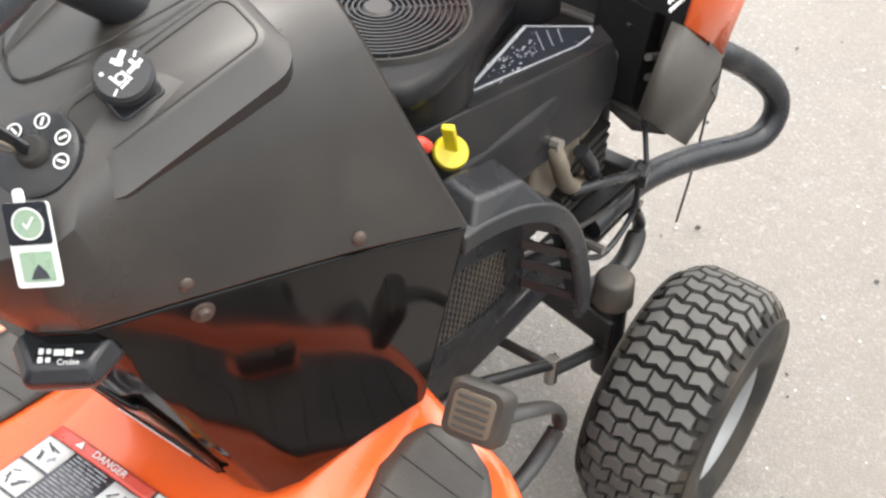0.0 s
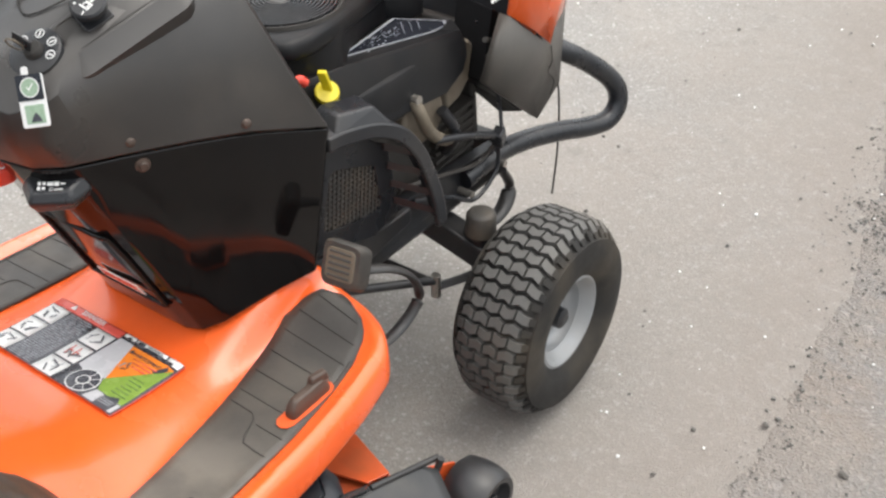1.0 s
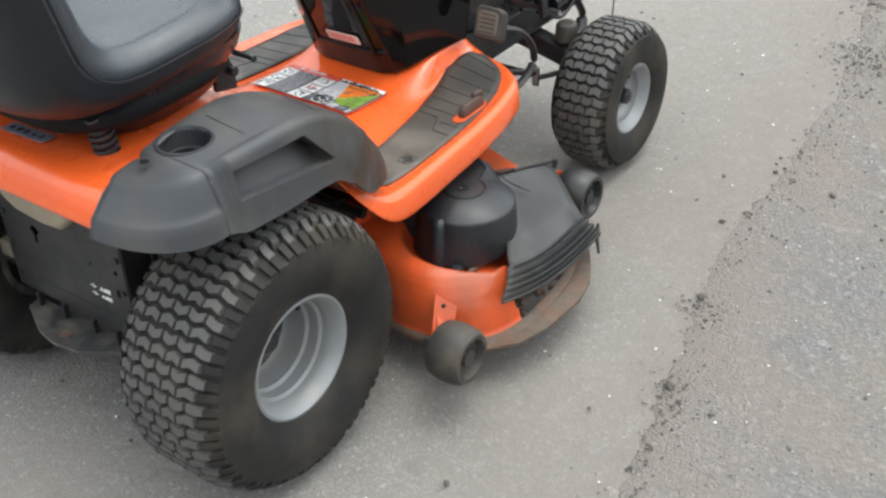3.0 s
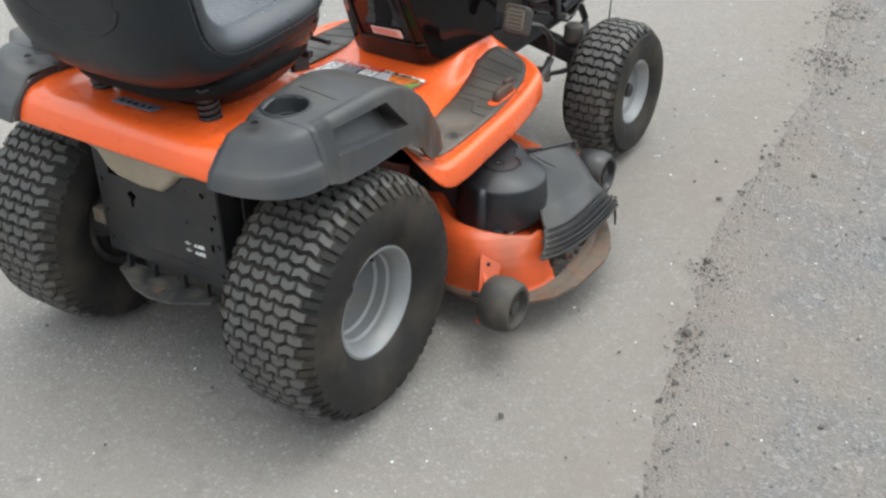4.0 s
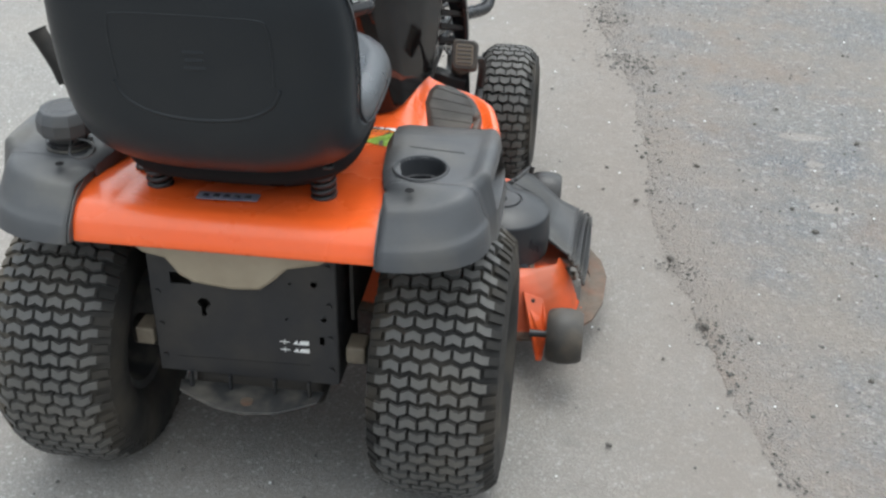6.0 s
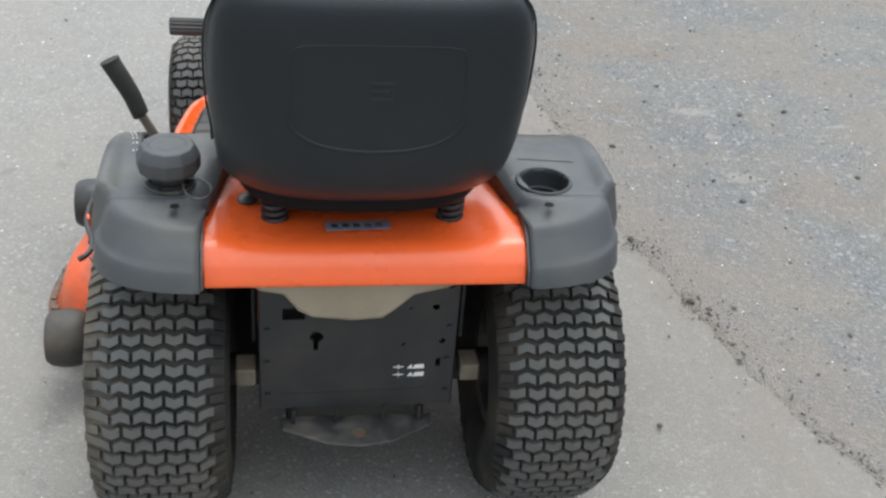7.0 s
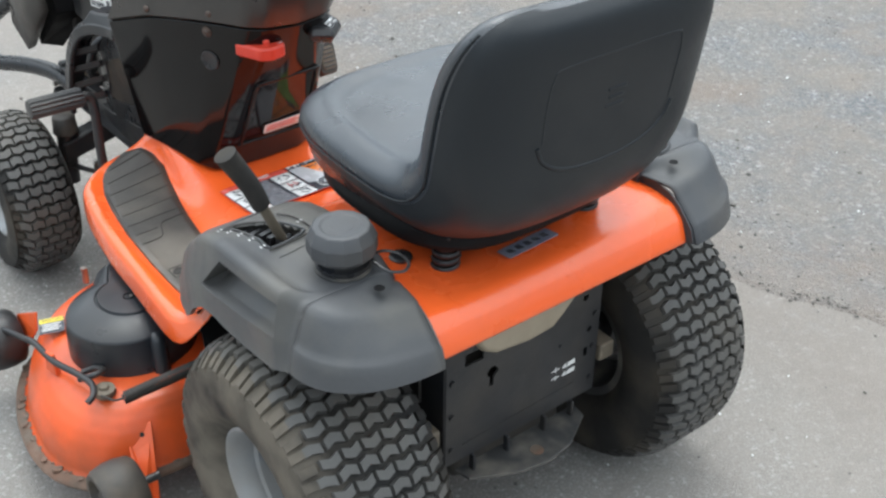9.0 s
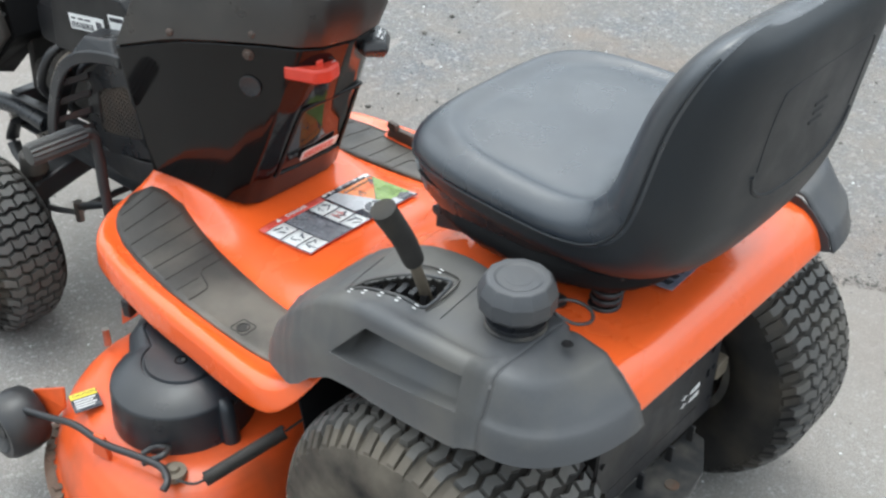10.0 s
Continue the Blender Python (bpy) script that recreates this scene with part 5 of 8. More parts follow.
    part("wire", tube([(0.176, 1.56, 0.47), (0.150, 1.585, 0.52), (0.125, 1.58, 0.60), (0.118, 1.56, 0.67)], 0.004, 8, 6), BLACK, mower)
    part("red_terminal", box((0.014, 0.010, 0.009), (0.118, 1.562, 0.640), (0, 10, 30)), RED, mower, "red terminal cover", bevel=0.003)
    # cooling fins below the shroud, ahead of the manifold
    for k in range(7):
        part("cooling_fin", box((0.080, 0.120, 0.009), (0.074, 1.500, 0.396 + 0.018 * k), (4, 0, 0)), SOOT, mower, bevel=0.0015, smooth=0)
    # added dark sheet for the unlit gap in front of the engine
    part("front_gap_sheet", box((0.19, 0.02, 0.24), (0, 1.585, 0.53), (4, 0, 0)), SOOT, mower, "black sheet added for the dark gap in front of the engine", bevel=0.006)
    # left side: paper label on the shroud, muffler and pipes
    part("blower_housing", loft([[(x, y, z) for y, z in ((1.105, 0.62), (1.105, 0.752), (1.125, 0.768), (1.300, 0.752), (1.365, 0.720), (1.375, 0.60))] for x in (-0.100, -0.142, -0.148)]), ENGINE_BLACK, shroud, "black blower housing wall", smooth=30, bevel=0.004)
    rnd = random.Random(3)
    for y0, z0, wide, tall in ((1.298, 0.664, 0.118, 0.030), (1.162, 0.700, 0.050, 0.030)):
        m = frame_of((-0.1485, y0, z0), (0.0, -1, 0.17), (0, 0.17, 1))
        lab = part("engine_label", plate([(0, 0), (wide, 0), (wide, tall), (0, tall)], 0.0015, m), WHITE, shroud, "white paper engine label with dark print", smooth=0)
        for k in range(int(wide / 0.006) - 6 if wide > 0.1 else 0):
            u = 0.006 + 0.006 * k
            part("bar_mark", plate([(u, 0.003), (u + 0.0022 + 0.002 * rnd.random(), 0.003), (u + 0.0022 + 0.002 * rnd.random(), 0.015), (u, 0.015)], 0.0021, m), DECAL_BLACK, lab, smooth=0)
        if wide > 0.1:
            part("code_mark", plate(rounded(0.018, 0.018, 0.002, 2), 0.0021, m @ pose(0.102, 0.014, 0)), DECAL_BLACK, lab, smooth=0)
        for k in range(3):
            part("print_line", plate(rounded(0.014 + 0.004 * k, 0.004 if wide > 0.1 else 0.008, 0.001, 2), 0.0021, m @ pose(0.016 + 0.024 * k if wide > 0.1 else 0.012 + 0.013 * k, 0.022, 0)), DECAL_BLACK, lab, smooth=0)
    for k in range(3):
        part("pipe", tube([(-0.10, 1.28 + 0.05 * k, 0.60), (-0.150, 1.30 + 0.05 * k, 0.575), (-0.165, 1.33 + 0.05 * k, 0.50), (-0.12, 1.36 + 0.04 * k, 0.44)], 0.010, 10, 5), (BLACK, HOSE, BLACK)[k], mower)
    part("muffler", lathe([(0.0, -0.11), (0.04, -0.11), (0.05, -0.10), (0.052, 0.10), (0.042, 0.11), (0.0, 0.11)], 24, "x"), SOOT, mower, "dark steel muffler").location = (0, 1.52, 0.46)


build_engine()


# ---- side panels with mesh grille, arch and louvres ----
def build_side_panel(side):
    S = lambda x, y, z: (side * x, y, z)
    edge = [(1.045, 0.690), (1.090, 0.682), (1.170, 0.640), (1.225, 0.590), (1.246, 0.520), (1.262, 0.445), (1.200, 0.430), (1.120, 0.455), (1.045, 0.478), (1.035, 0.540)]
    hole = [(1.078, 0.618), (1.090, 0.622), (1.178, 0.584), (1.190, 0.576), (1.214, 0.488), (1.210, 0.476), (1.150, 0.490), (1.078, 0.510), (1.066, 0.520), (1.068, 0.555)]
    def px(y, z):
        return 0.170 + 0.10 * (z - 0.46) - 0.02 * (y - 1.1)
    bm = bmesh.new()
    lay = []
    for dx in (0.0, -0.012):
        lay.append(([bm.verts.new(S(px(y, z) + dx, y, z)) for y, z in edge], [bm.verts.new(S(px(y, z) + dx, y, z)) for y, z in hole]))
    n = len(edge)
    for o, h in lay:
        for i in range(n):
            j = (i + 1) % n
            bm.faces.new((o[i], o[j], h[j], h[i]))
    for q in (0, 1):
        for i in range(n):
            j = (i + 1) % n
            bm.faces.new((lay[0][q][i], lay[0][q][j], lay[1][q][j], lay[1][q][i]))
    panel = part("side_panel", bm, BLACK, mower, "black plastic side panel with wire mesh grille", smooth=0, bevel=0.002)
    # wire mesh within the opening
    bm = bmesh.new()
    hp = [Vector((y, z)) for y, z in hole]
    def spans(axis, val):
        out = []
        for a, b in zip(hp, hp[1:] + hp[:1]):
            p, q = (a[axis], b[axis])
            if (p - val) * (q - val) < 0:
                k = (val - p) / (q - p)
                out.append(a[1 - axis] + (b[1 - axis] - a[1 - axis]) * k)
        return sorted(out)
    k = 0
    v = 0.476
    while v < 0.622:
        sp = spans(1, v)
        if len(sp) == 2:
            rod(S(px(sp[0], v) - 0.006, sp[0], v), S(px(sp[1], v) - 0.006, sp[1], v), 0.0024, 5, bm=bm)
        v += 0.0100
    v = 1.072
    while v < 1.214:
        sp = spans(0, v)
        if len(sp) == 2:
            rod(S(px(v, sp[0]) - 0.0045, v, sp[0]), S(px(v, sp[1]) - 0.0045, v, sp[1]), 0.0024, 5, bm=bm)
        v += 0.0100
    part("wire_mesh", bm, ROLLER, panel, "wire mesh grille caked with tan dust", smooth=60)
    # near-black sheet added behind the mesh so the opening reads dark
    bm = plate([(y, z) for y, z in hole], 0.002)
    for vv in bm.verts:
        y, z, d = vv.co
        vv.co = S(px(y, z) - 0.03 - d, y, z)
    part("dark_backing", bm, SOOT, panel, smooth=0)
    # arch: a moulded strip from the dash corner over and down to the frame
    mid = [(0.206, 1.062, 0.688), (0.210, 1.100, 0.686), (0.222, 1.155, 0.676), (0.234, 1.200, 0.652), (0.241, 1.234, 0.608), (0.244, 1.260, 0.550), (0.245, 1.280, 0.490), (0.243, 1.292, 0.436)]
    line = smooth_path(mid, 4)
    loops = []
    for i, p in enumerate(line):
        d = (line[min(i + 1, len(line) - 1)] - line[max(i - 1, 0)]).normalized()
        nrm = Vector((0, -d.z, d.y)).normalized()
        if nrm.z < 0:
            nrm = -nrm
        k = i / (len(line) - 1)
        wid = 0.085 - 0.050 * k
        q = [p + nrm * 0.008, p + Vector((-wid, 0, 0)) + nrm * 0.012, p + Vector((-wid, 0, 0)) + nrm * 0.004, p + Vector((-0.012, 0, 0)) - nrm * 0.002, p + Vector((-0.012, 0, 0)) - nrm * 0.016, p - nrm * 0.016]
        loops.append([S(v.x, v.y, v.z) for v in q])
    part("arch", loft(loops), BLACK, panel, "black plastic arch over the steering, dusty", smooth=30, bevel=0.003)
    # boxed cap on the arch's rear end
    lo = [(0.206, 1.074, 0.690), (0.228, 1.185, 0.672), (0.160, 1.200, 0.668), (0.135, 1.090, 0.686)]
    hi = [(0.193, 1.098, 0.716), (0.208, 1.162, 0.708), (0.160, 1.176, 0.706), (0.146, 1.110, 0.714)]
    part("arch_cap", loft([[S(*p) for p in lo], [S(*p) for p in hi]]), BLACK, panel, "black faceted plastic cap", smooth=0, bevel=0.005, segs=3)
    # louvres between the arch and the panel
    for k in range(4):
        z = 0.605 - 0.042 * k
        y0 = 1.208 + 0.012 * k
        part("louvre", loft([[S(px(y0, z) + 0.004, y0, z + 0.008), S(px(y0, z) + 0.004, y0, z - 0.006), S(px(y0, z) - 0.012, y0, z - 0.010), S(px(y0, z) - 0.012, y0, z + 0.004)],
                             [S(0.238, 1.252 + 0.010 * k, z - 0.012), S(0.238, 1.252 + 0.010 * k, z - 0.024), S(0.210, 1.252 + 0.010 * k, z - 0.028), S(0.210, 1.252 + 0.010 * k, z - 0.016)]]), FRAME, panel, smooth=0)
    # front inner guard behind the louvres and the lower skid
    part("inner_guard", loft([[S(x, 1.18, 0.63), S(x, 1.24, 0.58), S(x, 1.27, 0.44), S(x, 1.20, 0.43)] for x in (0.13, 0.142)]), SOOT, panel, smooth=0)
    part("foot_bracket", loft([[S(x, 1.02, 0.470), S(x, 1.10, 0.452), S(x, 1.24, 0.430), S(x, 1.30, 0.430), S(x, 1.30, 0.400), S(x, 1.18, 0.385), S(x, 1.05, 0.405)] for x in (0.150, 0.164)]), FRAME, panel, "black steel foot bracket with dirt", smooth=0, bevel=0.003)
    return panel


build_side_panel(1)
build_side_panel(-1)


# ---- raised hood, tipped forward over the bumper ----
def build_hood():
    hood = part("hood", hood_side_mesh(1), ORANGE, mower, "orange engine hood tipped open to the front", smooth=35, solid=0.004)
    part("hood_side", hood_side_mesh(-1), ORANGE, hood, smooth=35, solid=0.004)
    # front sheet across, seen from inside as black liner
    bm = loft([[(-0.20, 1.62, 0.62), (-0.21, 1.70, 0.90), (-0.21, 1.74, 1.25)], [(0.0, 1.66, 0.60), (0.0, 1.75, 0.90), (0.0, 1.79, 1.25)], [(0.20, 1.62, 0.62), (0.21, 1.70, 0.90), (0.21, 1.74, 1.25)]], closed=False)
    part("hood_top", bm, ORANGE, hood, smooth=60, solid=0.004)
    part("hood_liner", box((0.36, 0.012, 0.60), (0, 1.640, 0.93), (-9, 0, 0)), BLACK, hood, "black plastic hood liner", smooth=0)
    for side in (1, -1):
        S = lambda x, y, z: (side * x, y, z)
        # grey lamp bezel below the orange
        A, B, D, E, F = (0.216, 1.652, 0.612), (0.208, 1.524, 0.716), (0.206, 1.470, 0.606), (0.190, 1.662, 0.446), (0.196, 1.728, 0.498)
        G, H = (0.172, 1.776, 0.640), (0.186, 1.735, 0.610)
        bm = bmesh.new()
        V = {k: bm.verts.new(S(*p)) for k, p in dict(A=A, B=B, D=D, E=E, F=F, H=H, G=G, M=(0.214, 1.600, 0.560)).items()}
        for f in (("B", "D", "M"), ("B", "M", "A"), ("D", "E", "M"), ("M", "E", "A"), ("A", "E", "F"), ("A", "F", "H"), ("H", "F", "G")):
            bm.faces.new([V[k] for k in f])
        bezel = part("lamp_bezel", bm, BEZEL, hood, "weathered grey-brown plastic headlight bezel", smooth=25, solid=0.02)
        part("bezel_joint", tube([S(0.2175, 1.654, 0.611), S(0.213, 1.668, 0.573), S(0.205, 1.668, 0.548), S(0.205, 1.692, 0.52), S(0.199, 1.690, 0.49)], 0.0012, 6, 3), SOOT, bezel)
        # lamp housing coloured near-black, as the space around it is unlit
        part("grille_frame", loft([[S(0.15, 1.53, 0.57), S(0.16, 1.655, 0.455), S(0.10, 1.665, 0.430), S(0.06, 1.55, 0.56)], [S(0.150, 1.56, 0.70), S(0.155, 1.72, 0.60), S(0.09, 1.73, 0.60), S(0.06, 1.58, 0.70)]]), VOID, hood, "black plastic lamp housing, toned dark as an unlit void", smooth=0, bevel=0.003)
        for k in range(2):
            part("vent", tube([S(0.176, 1.500 + 0.01 * k, 0.672 - 0.035 * k), S(0.172, 1.545 + 0.01 * k, 0.650 - 0.035 * k)], 0.005, 8, 0), SOOT, hood)
        # vent strip along the orange edge; white discs paint daylight through its holes
        for k in range(12):
            part("vent_daylight", rod(S(0.198 - 0.003 * (k // 6), 1.488 + 0.0085 * (k % 6), 0.752 + 0.010 * (k // 6)), S(0.2005 - 0.003 * (k // 6), 1.488 + 0.0085 * (k % 6), 0.752 + 0.010 * (k // 6)), 0.0032, 6), WHITE, hood)
    return hood


def hood_side_mesh(side):
    """One orange flank: from the bezel's top edge up along the tipped hood, folded at a crease."""
    S = lambda x, y, z: (side * x, y, z)
    rear = [(0.208, 1.524, 0.717), (0.214, 1.530, 0.80), (0.216, 1.545, 0.95), (0.216, 1.56, 1.20)]
    crease = [(0.216, 1.600, 0.660), (0.228, 1.610, 0.78), (0.230, 1.640, 0.95), (0.230, 1.66, 1.20)]
    tip = [(0.2165, 1.653, 0.615), (0.224, 1.672, 0.70), (0.222, 1.720, 0.90), (0.222, 1.75, 1.20)]
    front = [(0.210, 1.672, 0.632), (0.192, 1.745, 0.655), (0.20, 1.80, 0.90), (0.20, 1.83, 1.20)]
    return loft([[S(*p) for p in row] for row in (rear, crease, tip, front)], closed=False)


build_hood()
part("guard_wire", tube([(0.175, 1.745, 0.52), (0.168, 1.778, 0.43), (0.158, 1.800, 0.30), (0.150, 1.802, 0.185)], 0.0022, 6, 4), SOOT, mower, "thin hanging hood cable")


# ---- pedals ----
def build_pedals():
    # right: ribbed drive pedal on a bent arm
    pad = loft([[Vector((0.268, 1.008, 0.530)) + Vector((u * 0.82, v * 0.25 + u * 0.25, v * 0.85 - u * 0.12)) + Vector((-0.05, -0.75, 0.45)).normalized() * d for u, v in rounded(w, h, 0.014, 4)] for w, h, d in ((0.070, 0.080, -0.016), (0.074, 0.084, -0.010), (0.074, 0.084, 0.004), (0.066, 0.076, 0.010))])
    ped = part("drive_pedal", pad, ROLLER, mower, "black rubber drive pedal caked with dry mud", smooth=40)
    face = loft([[Vector((0.268, 1.008, 0.530)) + Vector((u * 0.82, v * 0.25 + u * 0.25, v * 0.85 - u * 0.12)) + Vector((-0.05, -0.75, 0.45)).normalized() * d for u, v in rounded(w, h, 0.009, 3)] for w, h, d in ((0.052, 0.060, 0.008), (0.050, 0.058, 0.0125))])
    part("tread_pad", face, HOSE, ped, "mud-tan ribbed pad", smooth=40)
    for k in range(5):
        v = -0.022 + 0.011 * k
        p0 = Vector((0.268, 1.008, 0.530)) + Vector((-0.02 * 0.82, v * 0.25 - 0.02 * 0.25, v * 0.85 + 0.02 * 0.12)) + Vector((-0.05, -0.75, 0.45)).normalized() * 0.0125
        p1 = Vector((0.268, 1.008, 0.530)) + Vector((0.02 * 0.82, v * 0.25 + 0.02 * 0.25, v * 0.85 - 0.02 * 0.12)) + Vector((-0.05, -0.75, 0.45)).normalized() * 0.0125
        part("rib", rod(p0, p1, 0.0022, 6), ROLLER, ped)
    part("pedal_arm", tube([(0.285, 1.022, 0.520), (0.300, 1.070, 0.500), (0.300, 1.120, 0.455), (0.294, 1.150, 0.400), (0.290, 1.130, 0.365), (0.285, 1.070, 0.345), (0.26, 0.98, 0.33), (0.18, 0.93, 0.325)], 0.0105, 10, 5, 0.55), FRAME, ped, "black bent steel pedal arm")
    # left: grey ribbed round brake pedal on a bent rod
    bm = bmesh.new()
    n = 28
    rows = []
    for x, k in ((-0.276, 0.0), (-0.278, 0.9), (-0.284, 1.0), (-0.386, 1.0), (-0.391, 0.9), (-0.393, 0.0)):
        rows.append([bm.verts.new((x, 1.097 + k * (0.0215 if i % 2 else 0.0185) * math.cos(2 * math.pi * i / n), 0.558 + k * (0.0215 if i % 2 else 0.0185) * math.sin(2 * math.pi * i / n) - (x + 0.33) * 0.02)) for i in range(n)])
    for a, b in zip(rows, rows[1:]):
        for i in range(n):
            bm.faces.new((a[i], a[(i + 1) % n], b[(i + 1) % n], b[i]))
    bmesh.ops.remove_doubles(bm, verts=bm.verts, dist=1e-6)
    br = part("brake_pedal", bm, CHUTE, mower, "grey ribbed rubber brake pedal", smooth=20)
    part("pedal_arm", tube([(-0.380, 1.097, 0.559), (-0.285, 1.097, 0.557), (-0.262, 1.096, 0.550), (-0.258, 1.092, 0.520), (-0.262, 1.085, 0.43), (-0.262, 1.075, 0.36), (-0.25, 1.06, 0.33), (-0.13, 1.04, 0.33)], 0.0105, 10, 5), FRAME, br, "black bent steel rod arm")


build_pedals()


# ---- rear: frame plate, tank, hitch, axle ----
def build_rear():
    # plate with keyhole and slots cut through: built as a grid with the openings left out
    bm = bmesh.new()
    x0, x1, z0, z1, y = -0.172, 0.166, 0.268, 0.60, 0.012
    nx, nz = 116, 112
    def open_at(x, z):
        if math.hypot(x + 0.076, z - 0.424) < 0.011 or (abs(x + 0.077) < 0.005 and 0.394 < z < 0.424):
            return True
        if abs(x + 0.115) < 0.020 and abs(z - 0.472) < 0.012:
            return True
        if math.hypot(x - 0.128, z - 0.482) < 0.006 or math.hypot(x - 0.085, z - 0.48) < 0.003 or math.hypot(x - 0.075, z - 0.405) < 0.003:
            return True
        if abs(x - 0.138) < 0.005 and 0.355 < z < 0.372:
            return True
        if math.hypot(x - 0.143, z - 0.41) < 0.005:
            return True
        return False
    V = {}
    def vert(i, k):
        if (i, k) not in V:
            V[i, k] = bm.verts.new((x0 + (x1 - x0) * i / nx, y, z0 + (z1 - z0) * k / nz))
        return V[i, k]
    for i in range(nx):
        for k in range(nz):
            if not open_at(x0 + (x1 - x0) * (i + 0.5) / nx, z0 + (z1 - z0) * (k + 0.5) / nz):
                bm.faces.new((vert(i, k), vert(i + 1, k), vert(i + 1, k + 1), vert(i, k + 1)))
    plate_ob = part("rear_plate", bm, FRAME, mower, "black steel rear frame plate with keyhole slot, dusty", smooth=0, solid=0.004)
    for side, x in ((1, x1), (-1, x0)):
        part("side_flange", box((0.005, 0.16, 0.33), (x, 0.09, 0.434)), FRAME, plate_ob, smooth=0, bevel=0.002)
        for z in (0.30, 0.37, 0.44, 0.52):
            part("rivet", rod((x - side * 0.012, 0.016, z), (x - side * 0.012, 0.004, z), 0.0055, 8), FRAME, plate_ob)
        part("axle_bracket", box((0.035, 0.05, 0.035), (side * 0.198, 0.035, 0.335), (0, 0, 0)), HOSE, mower, "rusty tan axle bracket", bevel=0.004, smooth=0)
        part("axle_tube", rod((side * 0.12, REAR_Y, 0.258), (side * 0.27, REAR_Y, 0.258), 0.030, 16), SOOT, mower)
        # the wheel-well wall
        part("wheel_well", box((0.006, 0.30, 0.22), (side * 0.184, 0.21, 0.49)), SOOT, mower, smooth=0)
        # added dark sheet for the unlit gap between rear plate and wheel
        part("gap_shade", box((0.060, 0.012, 0.34), (side * 0.212, 0.335, 0.29)), VOID, mower, "black sheet added for the shaded gap beside the wheel", smooth=0)
    # near-black block added behind the plate so its slots read dark
    part("dark_backing", box((0.30, 0.02, 0.30), (0, 0.06, 0.43)), SOOT, plate_ob, smooth=0)
    part("rear_crease", box((0.25, 0.006, 0.004), (-0.01, 0.010, 0.302), (0, -1.5, 0)), FRAME, plate_ob, smooth=0)
    part("transaxle", box((0.26, 0.24, 0.16), (0, 0.16, 0.26), taper=0.9), SOOT, mower, "dark greasy transaxle housing", bevel=0.02)
    # hitch: a plate that narrows to its tongue, with a hole and folded ears
    out = [(-0.142, 0.02), (0.134, 0.02), (0.128, -0.012), (0.06, -0.052), (0.0, -0.062), (-0.055, -0.052), (-0.135, -0.012)]
    bm = plate(out, 0.006, pose(0, 0, 0.232, 0, 0, 0))
    hitch = part("hitch_plate", bm, HITCH, mower, "dusty black steel hitch plate", smooth=0, bevel=0.0015)
    part("hitch_hole", lathe([(0.0, 0.0), (0.010, 0.0), (0.012, 0.0008), (0.012, -0.002)], 18), RUST, hitch, "rusty hitch hole").location = (0.0, -0.030, 0.2388)
    for x in (-0.115, -0.040, 0.045, 0.110):
        part("hitch_ear", box((0.006, 0.012, 0.034), (x, 0.005, 0.252)), FRAME, hitch, smooth=0, bevel=0.0015)
    # label of two rows of marks
    m = frame_of((0.076, 0.0095, 0.346), (1, 0, 0.02), (-0.02, 0, 1))
    lab = part("rear_label", plate(rounded(0.074, 0.036, 0.003, 2), 0.0012, m @ pose(0.012, 0, -0.0006)), DECAL_BLACK, plate_ob, "black label with white marks", smooth=0)
    for r, v in enumerate((0.009, -0.008)):
        part("mark", plate([(-0.016, v - 0.0008), (0.002, v - 0.0008), (0.002, v + 0.0008), (-0.016, v + 0.0008)], 0.0022, m), WHITE, lab, smooth=0)
        part("mark", plate([(-0.008, v - 0.005), (-0.0064, v - 0.005), (-0.0064, v + 0.005), (-0.008, v + 0.005)], 0.0024, m), WHITE, lab, smooth=0)
        part("mark", plate([(0.008, v - 0.004), (0.016, v + 0.005), (0.018, v - 0.004)], 0.0022, m), WHITE, lab, smooth=0)
        part("mark", plate([(0.018, v - 0.0045), (0.038, v - 0.0045), (0.038, v + 0.0045), (0.022, v + 0.0035)], 0.0024, m), WHITE, lab, smooth=0)
    # tank
    prof = [(-0.205, 0.615), (-0.198, 0.555), (-0.168, 0.530), (-0.128, 0.522), (-0.104, 0.488), (-0.080, 0.474), (-0.010, 0.466), (0.040, 0.470), (0.062, 0.488), (0.092, 0.518), (0.150, 0.532), (0.176, 0.548), (0.182, 0.615)]
    loops = [[(x * k - 0.005, yy, 0.615 + (z - 0.615) * k2) for x, z in prof] for yy, k, k2 in ((0.22, 1, 1), (0.02, 1.0, 1.0), (-0.002, 1.0, 1.0), (-0.011, 0.985, 0.97), (-0.016, 0.95, 0.90))]
    part("fuel_tank", loft(loops), TANK, mower, "cream translucent plastic fuel tank under the fender", smooth=40, bevel=0.004)


build_rear()


# ---- under the seat ----
def coil(a, b, r, wire, turns, n=10):
    a, b = Vector(a), Vector(b)
    d = (b - a).normalized()
    s = d.cross(Vector((0.3, 0.9, 0.2))).normalized()
    u = d.cross(s)
    pts = [a.lerp(b, i / (turns * n)) + r * (math.cos(2 * math.pi * i / n) * s + math.sin(2 * math.pi * i / n) * u) for i in range(turns * n + 1)]
    return tube(pts, wire, 6, 0)


